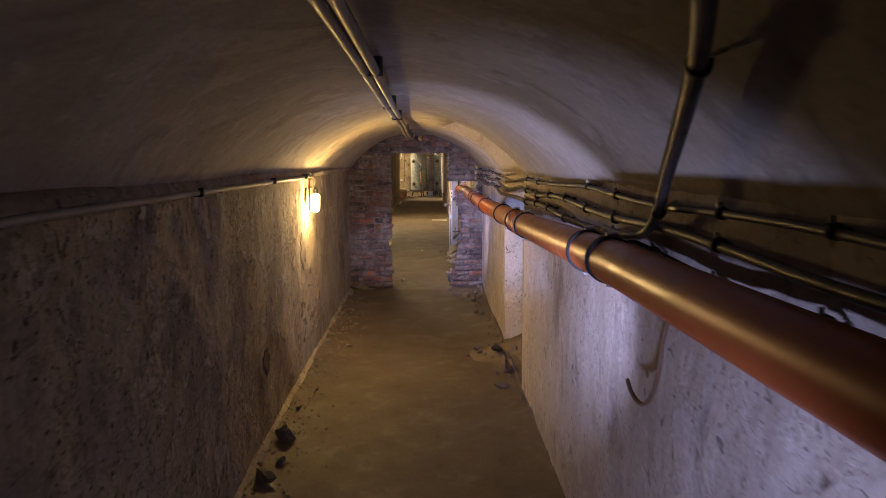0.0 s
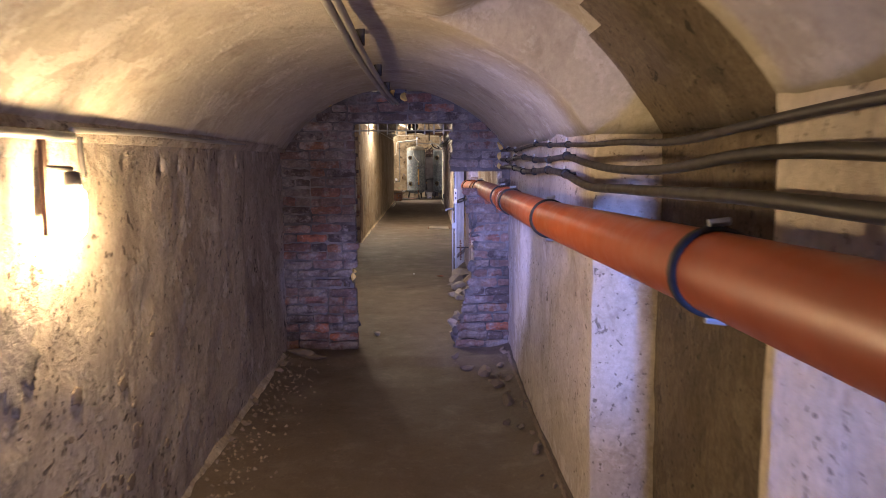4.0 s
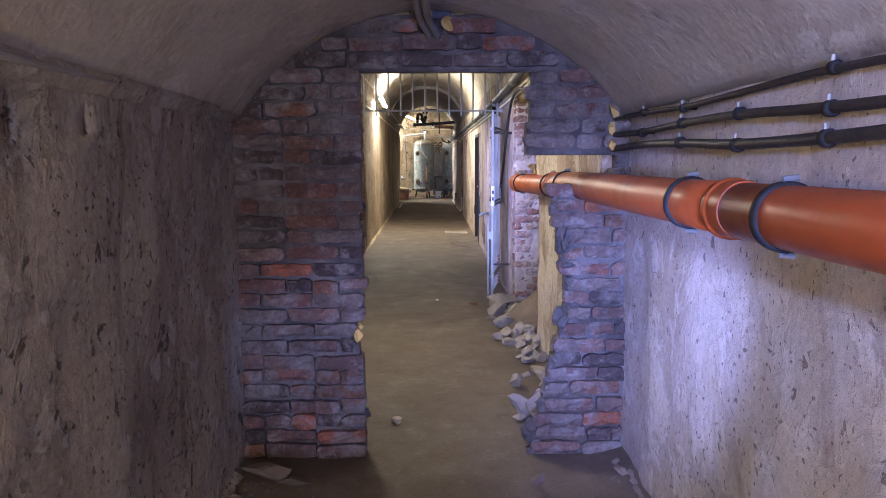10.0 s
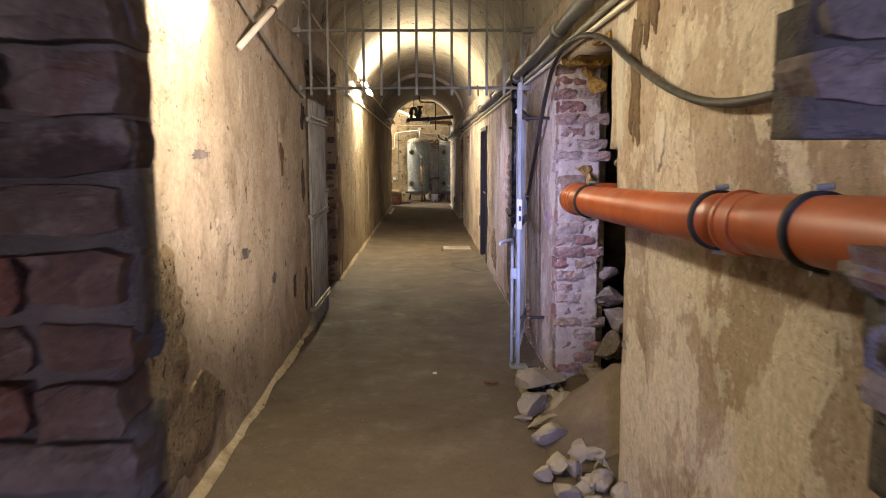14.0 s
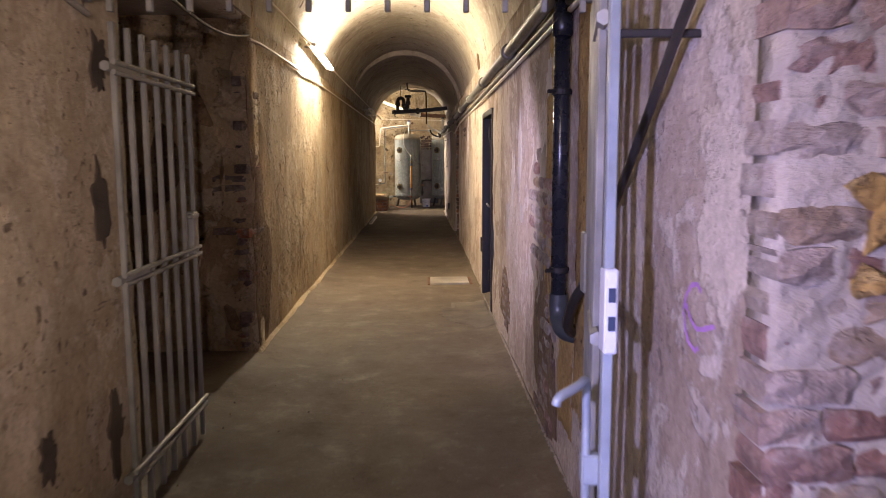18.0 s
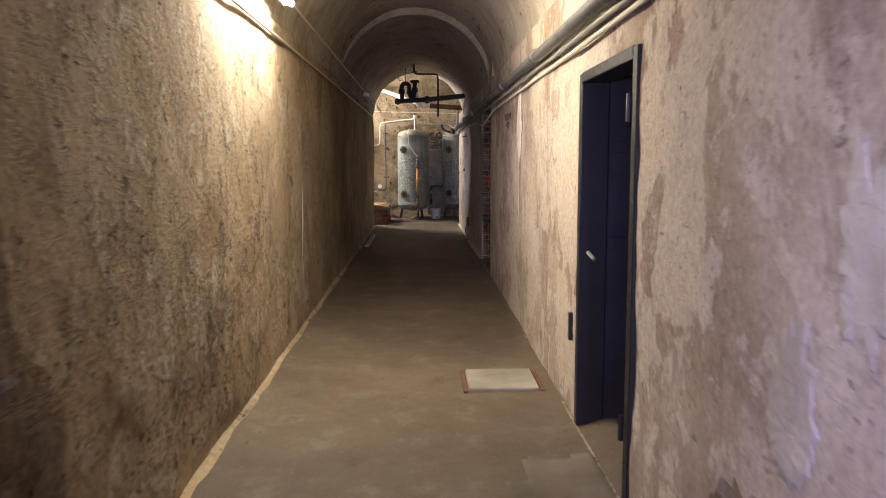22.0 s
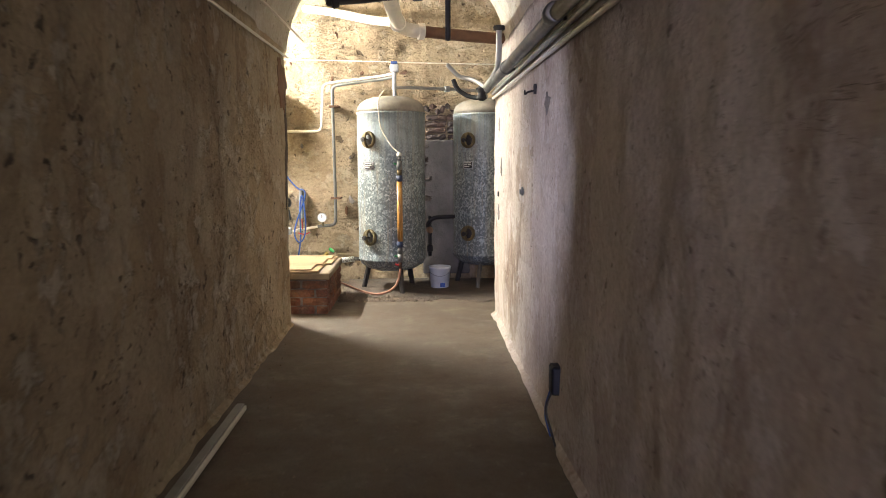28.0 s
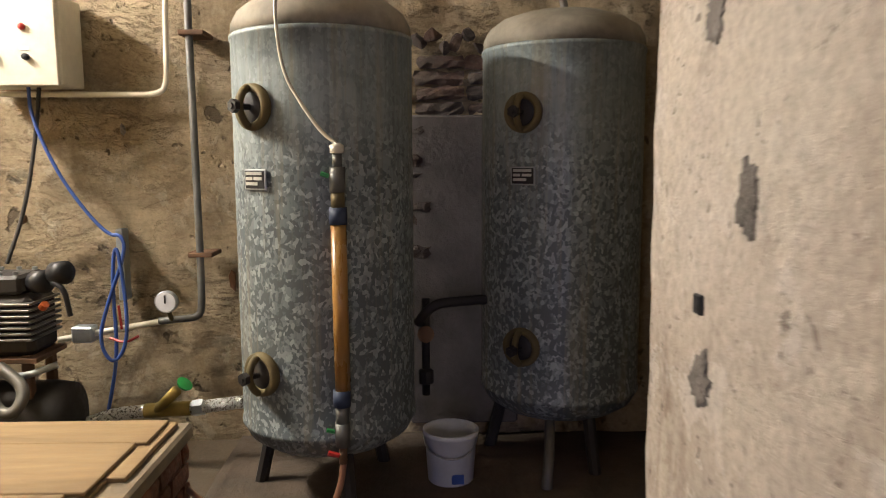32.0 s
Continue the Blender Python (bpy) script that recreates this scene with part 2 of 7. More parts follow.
def floor_material():
    m, nt, b = nodes_of("dusty_concrete")
    v = place(nt)
    broad, mid, fine = noise_tex(nt, v, 0.7, 5, 0.6, 0.6), noise_tex(nt, v, 3.1, 9, 0.72, 0.15), noise_tex(nt, v, 60, 5, 0.7)
    col = mix(nt, fade(nt, broad, 0.35, 0.65), (0.083, 0.060, 0.037), (0.125, 0.093, 0.060))
    col = mix(nt, math_node(nt, "MULTIPLY", fade(nt, mid, 0.54, 0.70), 0.32), col, (0.22, 0.18, 0.13))
    col = mix(nt, math_node(nt, "MULTIPLY", fade(nt, mid, 0.42, 0.3), 0.55), col, (0.055, 0.041, 0.029))
    cell = nd(nt, "ShaderNodeTexVoronoi", {"Vector": v, "Scale": 19.0})
    speck = math_node(nt, "MULTIPLY", fade(nt, cell, 0.20, 0.10), fade(nt, noise_tex(nt, v, 1.7, 4), 0.44, 0.54))
    col = mix(nt, math_node(nt, "MULTIPLY", speck, 0.7), col, (0.07, 0.055, 0.045))
    scuff = noise_tex(nt, v, 14, 8, 0.78, 0.2)
    col = mix(nt, math_node(nt, "MULTIPLY", fade(nt, scuff, 0.54, 0.70), 0.5), col, (0.05, 0.037, 0.026))
    col = mix(nt, math_node(nt, "MULTIPLY", fade(nt, scuff, 0.42, 0.30), 0.4), col, (0.27, 0.23, 0.175))
    col = mix(nt, 0.5, col, ramp(nt, fine, [(0.3, (0.5, 0.48, 0.46)), (0.7, (1.0, 1.0, 1.0))]), "MULTIPLY")
    nt.links.new(col, b.inputs["Base Color"])
    nt.links.new(nd(nt, "ShaderNodeMapRange", {0: mid, 1: 0.3, 2: 0.7, 3: 0.9, 4: 0.62}), b.inputs["Roughness"])
    h = math_node(nt, "ADD", math_node(nt, "MULTIPLY", mid, 0.5), math_node(nt, "MULTIPLY", fine, 0.2))
    nt.links.new(nd(nt, "ShaderNodeBump", {"Strength": 0.45, "Distance": 0.02, "Height": h}), b.inputs["Normal"])
    return m


def tank_material():
    """Galvanised sheet with large weathered crystals, dust on top and rust at the fittings."""
    m, nt, b = nodes_of("weathered_galvanised_steel")
    v = place(nt)
    wob = nd(nt, "ShaderNodeMix", {0: 0.045, 4: v, 5: nd(nt, "ShaderNodeTexNoise", {"Vector": v, "Scale": 16.0, "Detail": 5.0}, out=1)}, out=1, data_type="VECTOR")
    tall = nd(nt, "ShaderNodeVectorMath", {0: wob, 1: (1.0, 1.0, 0.8)}, operation="MULTIPLY")
    cell = nd(nt, "ShaderNodeTexVoronoi", {"Vector": tall, "Scale": 70.0}, out=1)
    grain = nd(nt, "ShaderNodeSeparateColor", {0: cell})
    mid = noise_tex(nt, v, 3.0, 7, 0.65, 0.6)
    blot = noise_tex(nt, v, 8.0, 6, 0.7, 0.6)
    low = nd(nt, "ShaderNodeMapRange", {0: nd(nt, "ShaderNodeSeparateXYZ", {0: v}, out=2), 1: 1.9, 2: 0.6, 3: -0.12, 4: 0.12})
    mask = fade(nt, math_node(nt, "ADD", math_node(nt, "ADD", math_node(nt, "MULTIPLY", grain, 0.5), math_node(nt, "MULTIPLY", blot, 0.9)), low), 0.66, 0.76)
    col = mix(nt, fade(nt, mid, 0.3, 0.7), (0.155, 0.185, 0.19), (0.27, 0.31, 0.31))
    high = nd(nt, "ShaderNodeMapRange", {0: math_node(nt, "ADD", nd(nt, "ShaderNodeSeparateXYZ", {0: v}, out=2), math_node(nt, "MULTIPLY", mid, 0.7)), 1: 1.75, 2: 2.05, 3: 0.85, 4: 0.28})
    col = mix(nt, math_node(nt, "MULTIPLY", mask, high), col, (0.075, 0.092, 0.098))
    run = noise_tex(nt, place(nt, True, (22, 22, 0.9)), 1.2, 5, 0.65)
    col = mix(nt, math_node(nt, "MULTIPLY", fade(nt, run, 0.46, 0.66), 0.6), col, (0.095, 0.105, 0.105))
    pale = fade(nt, math_node(nt, "ADD", math_node(nt, "MULTIPLY", nd(nt, "ShaderNodeSeparateColor", {0: cell}, out=1), 0.6), math_node(nt, "MULTIPLY", noise_tex(nt, v, 11.0, 5, 0.65, 0.5), 0.8)), 0.86, 0.90)
    col = mix(nt, math_node(nt, "MULTIPLY", pale, math_node(nt, "MULTIPLY", high, 0.6)), col, (0.44, 0.485, 0.475))
    streak = noise_tex(nt, place(nt, True, (14, 14, 0.6)), 1.5, 4, 0.6)
    col = mix(nt, math_node(nt, "MULTIPLY", fade(nt, streak, 0.52, 0.7), 0.45), col, (0.30, 0.26, 0.17))
    nt.links.new(col, b.inputs["Base Color"])
    b.inputs["Metallic"].default_value = 0.15
    b.inputs["Roughness"].default_value = 0.52
    nt.links.new(nd(nt, "ShaderNodeBump", {"Strength": 0.12, "Distance": 0.004, "Height": mid}), b.inputs["Normal"])
    return m


M_FRONT = plaster("stained_lime_plaster", (0.46, 0.395, 0.31), (0.28, 0.225, 0.17), (0.54, 0.48, 0.40), (0.14, 0.10, 0.07), grain=0.55, pit_scale=13.0, dents=0.10)
M_VAULT = plaster("smoky_vault_plaster", (0.50, 0.46, 0.37), (0.37, 0.32, 0.25), (0.56, 0.52, 0.44), (0.22, 0.18, 0.13), 0.28, False, coat=0.3, grain=0.35)
M_MID_L = plaster("yellow_brown_plaster", (0.47, 0.365, 0.215), (0.29, 0.205, 0.115), (0.53, 0.455, 0.34), (0.155, 0.10, 0.05), grain=0.5)
M_MID_R = plaster("grey_white_plaster", (0.56, 0.475, 0.39), (0.33, 0.245, 0.175), (0.65, 0.585, 0.515), (0.19, 0.125, 0.08), 0.6, coat=0.75, grain=0.6, pit=0.5, pit_scale=19.0)
M_PALE = plaster("pale_stained_plaster", (0.56, 0.50, 0.44), (0.43, 0.365, 0.30), (0.64, 0.585, 0.53), (0.25, 0.19, 0.14), 0.42, coat=0.5, pit=0.7, pit_scale=17.0, grain=0.45, dents=0.08)
M_FAR_R = plaster("pale_pinkish_plaster", (0.60, 0.53, 0.46), (0.44, 0.36, 0.29), (0.66, 0.60, 0.54), (0.24, 0.17, 0.12), 0.5, coat=0.5, pit=0.6, pit_scale=20.0, grain=0.55)
# dark brown that stands for the unlit back of the recess
M_RECESS_SHADE = plaster("recess_shade_plaster", (0.15, 0.115, 0.075), (0.09, 0.068, 0.045), (0.19, 0.15, 0.10), (0.04, 0.03, 0.02), 0.6, coat=0.4, pit=0.8, pit_scale=15.0, dents=0.08)
M_HIGH = plaster("flaked_high_vault_plaster", (0.50, 0.46, 0.37), (0.36, 0.31, 0.24), (0.56, 0.52, 0.44), (0.20, 0.15, 0.10), 0.5, True, coat=0.4, grain=0.4, pit=0.8, pit_scale=5.5)
M_CREAM = plaster("cream_lime_plaster", (0.58, 0.495, 0.355), (0.43, 0.35, 0.23), (0.63, 0.555, 0.43), (0.21, 0.145, 0.075), 0.6, coat=0.4, grain=0.5, pit=0.75, pit_scale=14.0, dents=0.06)
M_WORN = plaster("weathered_yellow_brown_render", (0.47, 0.36, 0.205), (0.33, 0.24, 0.125), (0.45, 0.35, 0.21), (0.12, 0.08, 0.04), 1.0, pit=0.9, pit_scale=15.0, dents=0.14, cracked=0.5)
M_CRUMB = plaster("crumbled_brown_render", (0.25, 0.165, 0.09), (0.14, 0.09, 0.055), (0.32, 0.23, 0.14), (0.07, 0.045, 0.03), 1.0, pit=0.9, pit_scale=14.0)
M_ROOM = plaster("rough_sand_plaster", (0.43, 0.34, 0.215), (0.33, 0.25, 0.15), (0.48, 0.40, 0.28), (0.19, 0.135, 0.08), 1.0, coat=0.15, grain=0.5, pit_scale=7.0, cracked=0.8)
M_FLOOR = floor_material()
M_DIRT = simple("loose_dirt", (0.19, 0.145, 0.10), 0.95, 0, 0.4, 9, 0.8, 0.02)
M_STONE = simple("broken_mortar_lump", (0.33, 0.285, 0.215), 0.92, 0, 0.35, 10, 0.7, 0.012)
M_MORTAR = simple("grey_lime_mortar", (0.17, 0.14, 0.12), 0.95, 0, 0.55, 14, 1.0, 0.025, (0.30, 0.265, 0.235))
M_BRICK = brick_material("old_brick", [(0.20, 0.11, 0.08), (0.095, 0.065, 0.052), (0.38, 0.13, 0.06), (0.25, 0.15, 0.11), (0.085, 0.058, 0.048), (0.22, 0.165, 0.13), (0.23, 0.105, 0.07), (0.20, 0.14, 0.11), (0.20, 0.13, 0.10), (0.12, 0.085, 0.07), (0.17, 0.10, 0.08), (0.25, 0.115, 0.06)], (0.31, 0.27, 0.235), 0.72, 0.45)
M_RUBBLE = brick_material("mortar_smeared_brick", [(0.36, 0.30, 0.25), (0.28, 0.23, 0.19), (0.22, 0.12, 0.09), (0.42, 0.37, 0.32), (0.31, 0.26, 0.22), (0.17, 0.12, 0.10)], (0.44, 0.39, 0.33), 0.9, 0.35)
M_REDBRICK = brick_material("red_brick", [(0.34, 0.12, 0.055), (0.28, 0.09, 0.04), (0.39, 0.17, 0.08), (0.31, 0.13, 0.08)], (0.30, 0.20, 0.13))
M_DARKBRICK = brick_material("dark_brick", [(0.085, 0.052, 0.042), (0.12, 0.065, 0.048), (0.06, 0.045, 0.04), (0.10, 0.075, 0.065)], (0.14, 0.11, 0.095), 0.5, 0.7)
M_REVEAL = brick_material("pale_smeared_reveal_brick", [(0.40, 0.28, 0.22), (0.33, 0.20, 0.155), (0.46, 0.38, 0.31), (0.30, 0.155, 0.115), (0.42, 0.33, 0.27), (0.36, 0.26, 0.17)], (0.52, 0.47, 0.40), 0.45, 0.15)
M_WALLBRICK = brick_material("lime_smeared_wall_brick", [(0.36, 0.21, 0.17), (0.34, 0.28, 0.23), (0.28, 0.22, 0.19), (0.42, 0.25, 0.20), (0.38, 0.32, 0.27), (0.22, 0.15, 0.12), (0.30, 0.22, 0.13)], (0.50, 0.45, 0.40), 0.62, 0.25)
M_CEMENT = simple("dark_cement", (0.085, 0.072, 0.068), 0.92, 0, 0.5, 5, 0.6, 0.02, (0.15, 0.13, 0.125))
M_FOAM = simple("yellow_building_foam", (0.62, 0.42, 0.12), 0.9, 0, 0.3, 20, 0.8, 0.01)
M_ORANGE = simple("orange_drain_plastic", (0.40, 0.082, 0.020), 0.40, 0, 0.3, 3, 0.05, 0.002, (0.47, 0.11, 0.032))
M_RUBBER = simple("black_rubber", (0.008, 0.008, 0.009), 0.8, 0, 0.3)
M_CABLE = simple("dusty_black_cable", (0.022, 0.020, 0.018), 0.5, 0, 0.35, 6, 0.1, 0.003, (0.04, 0.034, 0.028))
M_ZINC = simple("zinc_steel", (0.42, 0.44, 0.45), 0.42, 0.75, 0.25, 18)
M_POST = simple("blue_grey_painted_steel", (0.33, 0.37, 0.39), 0.5, 0.35, 0.3, 8, 0.1, 0.003)
M_BAR = simple("grey_painted_iron_bar", (0.30, 0.30, 0.275), 0.55, 0.4, 0.35, 12, 0.25, 0.003)
M_RUST = simple("rusty_iron", (0.16, 0.085, 0.045), 0.85, 0.2, 0.45, 12, 0.5, 0.005)
M_PIPE = simple("grey_conduit", (0.30, 0.285, 0.25), 0.55, 0.2, 0.3, 10)
M_WHITE = simple("yellowed_white_plastic", (0.70, 0.65, 0.53), 0.45, 0, 0.12, 6, 0.05, 0.002)
M_DRAIN = simple("black_drain_pipe", (0.018, 0.02, 0.026), 0.28, 0, 0.3, 6, 0.06, 0.003)
M_ELBOW = simple("dusty_grey_green_plastic", (0.055, 0.065, 0.068), 0.45, 0, 0.4, 8, 0.1, 0.003)
M_IRON = simple("sooty_cast_iron", (0.030, 0.026, 0.023), 0.65, 0.3, 0.3, 10, 0.3, 0.005)
M_TANK = tank_material()
M_DUST = simple("dusty_tank_crown", (0.19, 0.165, 0.125), 0.85, 0, 0.4, 9, 0.3, 0.004, (0.37, 0.33, 0.26))
M_BRASS = simple("tarnished_brass", (0.15, 0.115, 0.05), 0.7, 0.3, 0.45, 12, 0.2, 0.003)
M_AMBER = simple("amber_sight_glass", (0.27, 0.13, 0.035), 0.25, 0, 0.3, 3, 0.05, 0.002, (0.36, 0.19, 0.05), (1, 1, 0.25))
M_RED = simple("red_plastic", (0.45, 0.03, 0.025), 0.4, 0, 0.15)
M_GREEN = simple("green_plastic", (0.03, 0.26, 0.06), 0.4, 0, 0.15)
M_BLUE = simple("blue_hose", (0.035, 0.085, 0.32), 0.42, 0, 0.2)
M_HOSE = simple("copper_brown_hose", (0.36, 0.17, 0.10), 0.5, 0, 0.2)
M_WOOD = simple("raw_board", (0.26, 0.165, 0.075), 0.75, 0, 0.22, 5, 0.35, 0.004, (0.32, 0.215, 0.105), (1.0, 7.0, 7.0))
M_FOIL = simple("crumpled_aluminium_foil", (0.72, 0.72, 0.70), 0.3, 0.95, 0.15, 30, 1.0, 0.012)
M_BLACK = simple("black_paint", (0.012, 0.012, 0.014), 0.5, 0, 0.3)
M_DOOR = simple("dark_blue_black_steel", (0.035, 0.035, 0.05), 0.5, 0.3, 0.5, 5, 0.3, 0.004)
M_BUCKET = simple("white_bucket_plastic", (0.66, 0.68, 0.72), 0.4, 0, 0.1, 4, 0.04, 0.002)
M_PLATE = simple("engraved_metal_plate", (0.55, 0.55, 0.52), 0.4, 0.5, 0.2, 20)
M_GREASE = simple("greasy_grey_metal", (0.13, 0.12, 0.10), 0.5, 0.3, 0.45, 12, 0.3, 0.004)
M_STEEL = simple("dull_grey_pipe_steel", (0.17, 0.17, 0.16), 0.5, 0.5, 0.35, 12, 0.2, 0.003)
M_NAVY = simple("dark_blue_rubber", (0.03, 0.045, 0.09), 0.6, 0, 0.3)
M_YBRASS = simple("yellow_brass", (0.36, 0.26, 0.07), 0.45, 0.6, 0.3, 12, 0.2, 0.003)
M_RIM = simple("dusty_brown_cement", (0.22, 0.17, 0.11), 0.92, 0, 0.35, 7, 0.6, 0.008)
M_DUSTING = simple("trodden_plaster_dust", (0.105, 0.083, 0.058), 0.95, 0, 0.35, 5, 0.6, 0.01, (0.19, 0.16, 0.125))
M_JOINT = simple("dark_old_mortar", (0.085, 0.072, 0.062), 0.95, 0, 0.45, 11, 1.0, 0.04, (0.22, 0.19, 0.17))
M_SCRAP = simple("crumpled_plastic", (0.55, 0.60, 0.70), 0.3, 0, 0.2, 20)
M_SOIL_SHADE = simple("dark_soil_and_shade", (0.085, 0.062, 0.043), 0.95, 0, 0.4, 9, 0.8, 0.015)
M_SLAB = simple("pale_stone_slab", (0.31, 0.28, 0.23), 0.9, 0, 0.4, 5, 0.6, 0.01)
M_CHALK = simple("purple_chalk", (0.42, 0.20, 0.52), 0.95, 0, 0.3, 25, 0.3, 0.01)
M_SMEAR = simple("smeared_lime_mortar", (0.40, 0.335, 0.265), 0.95, 0, 0.3, 11, 0.9, 0.02, (0.50, 0.44, 0.36))
M_STAIN = simple("damp_brown_stain", (0.17, 0.125, 0.08), 0.95, 0, 0.4, 17, 0.9, 0.015, (0.27, 0.21, 0.15))
M_FRESH = simple("fresh_white_plaster", (0.74, 0.69, 0.61), 0.9, 0, 0.15, 9, 0.4, 0.01, (0.80, 0.76, 0.69))
M_LIME = simple("white_lime_patch", (0.50, 0.445, 0.375), 0.95, 0, 0.25, 9, 0.9, 0.02, (0.60, 0.55, 0.48))
M_OCHRE = plaster("ochre_bare_render", (0.50, 0.315, 0.085), (0.37, 0.22, 0.06), (0.54, 0.38, 0.14), (0.17, 0.10, 0.04), 1.0)
M_SCONCE = glow("lit_lamp_glass", WARM, SCONCE_GLOW)
M_TUBE = glow("lit_fluorescent_tube", TUBE_COLOUR, TUBE_GLOW)
M_NEARTUBE = glow("lit_near_tube", TUBE_COLOUR, TUBE_GLOW * 0.38)
M_ROOMTUBE = glow("lit_boiler_room_tube", (1.0, 0.92, 0.78), ROOM_GLOW)
M_OFFTUBE = simple("unlit_tube_glass", (0.66, 0.66, 0.62), 0.3, 0, 0.1)


# ---- mesh helpers ----
def finish(name, bm, material, smooth=False):
    me = bpy.data.meshes.new(name)
    bm.normal_update()
    bm.to_mesh(me)
    bm.free()
    me.materials.append(material)
    if smooth:
        me.shade_smooth()
    return new(name, me)


def part(name, bm, material, parent, label="", smooth=False):
    ob = finish(name, bm, material, smooth)
    ob.parent = parent
    if label:
        tagged(ob, label)
    return ob


def thing(name, label, category, group="", at=(0, 0, 0)):
    ob = new(name)
    ob.empty_display_size = 0.1
    ob.location = at
    return tagged(ob, label, category, group)


def setting(name, bm, material, label, smooth=False, kind="structure"):
    return tagged(finish(name, bm, material, smooth), label, "", "", kind)


def box(x0, x1, y0, y1, z0, z1, bevel=0.0, bm=None, seg=1):
    bm = bm or bmesh.new()
    made = bmesh.ops.create_cube(bm, size=1.0, matrix=Matrix.Translation(((x0 + x1) / 2, (y0 + y1) / 2, (z0 + z1) / 2)) @ Matrix.Diagonal((abs(x1 - x0), abs(y1 - y0), abs(z1 - z0), 1)))
    if bevel:
        edges = list({e for v in made["verts"] for e in v.link_edges})
        bmesh.ops.bevel(bm, geom=edges, offset=bevel, segments=seg, affect="EDGES")
    return bm


def rod(a, b, r, sides=12, r2=None, bm=None):
    bm = bm or bmesh.new()
    a, b = Vector(a), Vector(b)
    m = Matrix.Translation((a + b) / 2) @ (b - a).to_track_quat("Z", "Y").to_matrix().to_4x4()
    bmesh.ops.create_cone(bm, cap_ends=True, segments=sides, radius1=r, radius2=r if r2 is None else r2, depth=(b - a).length, matrix=m)
    return bm


def bent(points, step=0.05, smooth=3):
    """Points of a soft line through the given corners."""
    p = [Vector(q) for q in points]
    for _ in range(smooth):
        out = [p[0]]
        for a, b in zip(p, p[1:]):
            out += [a * 0.75 + b * 0.25, a * 0.25 + b * 0.75]
        p = out + [p[-1]]
    return p


def sweep(points, r, sides=8, bm=None):
    """A round tube along a line of points."""
    bm = bm or bmesh.new()
    p = [Vector(q) for q in points]
    rings, side = [], None
    for i, q in enumerate(p):
        d = (p[min(i + 1, len(p) - 1)] - p[max(i - 1, 0)]).normalized()
        if side is None:
            side = d.orthogonal().normalized()
        side = (side - d * side.dot(d)).normalized()
        up = d.cross(side)
        rings.append([bm.verts.new(q + (side * math.cos(k * math.tau / sides) + up * math.sin(k * math.tau / sides)) * r) for k in range(sides)])
    for a, b in zip(rings, rings[1:]):
        for k in range(sides):
            bm.faces.new((a[k], a[(k + 1) % sides], b[(k + 1) % sides], b[k]))
    bm.faces.new(rings[0][::-1])
    bm.faces.new(rings[-1])
    return bm


def lathe(profile, at, axis=(0, 0, 1), sides=32, bm=None):
    """A turned shape: profile rows of radius and height along the axis."""
    bm = bm or bmesh.new()
    turn = Matrix.Translation(at) @ Vector(axis).to_track_quat("Z", "Y").to_matrix().to_4x4()
    rings = []
    for r, h in profile:
        rings.append([bm.verts.new(turn @ Vector((r * math.cos(k * math.tau / sides), r * math.sin(k * math.tau / sides), h))) for k in range(sides)])
    for a, b in zip(rings, rings[1:]):
        for k in range(sides):
            bm.faces.new((a[k], a[(k + 1) % sides], b[(k + 1) % sides], b[k]))
    bm.faces.new(rings[0][::-1])
    bm.faces.new(rings[-1])
    return bm


def lump(at, size, seed, detail=2, bm=None):
    """A broken stone: a rough faceted lump resting at a place."""
    bm = bm or bmesh.new()
    rng = random.Random(seed)
    turn = Euler((rng.uniform(-0.3, 0.3), rng.uniform(-0.3, 0.3), rng.uniform(0, 6.28))).to_matrix()
    made = bmesh.ops.create_icosphere(bm, subdivisions=detail, radius=1.0)["verts"]
    cuts = [(Vector((rng.uniform(-1, 1), rng.uniform(-1, 1), rng.uniform(-0.6, 1))).normalized(), rng.uniform(0.28, 0.58)) for _ in range(12)]
    for v in made:
        c = v.co.copy()
        for n, far in cuts:
            d = c.dot(n) - far
            if d > 0:
                c -= n * d
        c *= 1.55 + 0.14 * noise.noise(c * 2.3 + Vector((seed, 0, 0)))
        v.co = turn @ Vector((c.x * size[0], c.y * size[1], c.z * size[2]))
    low = min(v.co.z for v in made)
    for v in made:
        v.co += Vector((at[0], at[1], at[2] - low - 0.15 * size[2]))
    return bm


def relief(p, amount):
    return amount * (noise.noise(p * 0.8) * 1.1 + noise.noise(p * 2.6 + Vector((7, 3, 1))) * 0.6 + noise.noise(p * 6.5) * 0.36 + noise.noise(p * 13.0) * 0.2)


def lines(a, b, step, marks=()):
    """Grid lines from a to b that pass through the marks."""
    stops = sorted({a, b, *[m for m in marks if a < m < b]})
    out = [a]
    for p, q in zip(stops, stops[1:]):
        n = max(1, round((q - p) / step))
        out += [p + (q - p) * (i + 1) / n for i in range(n)]
    return out


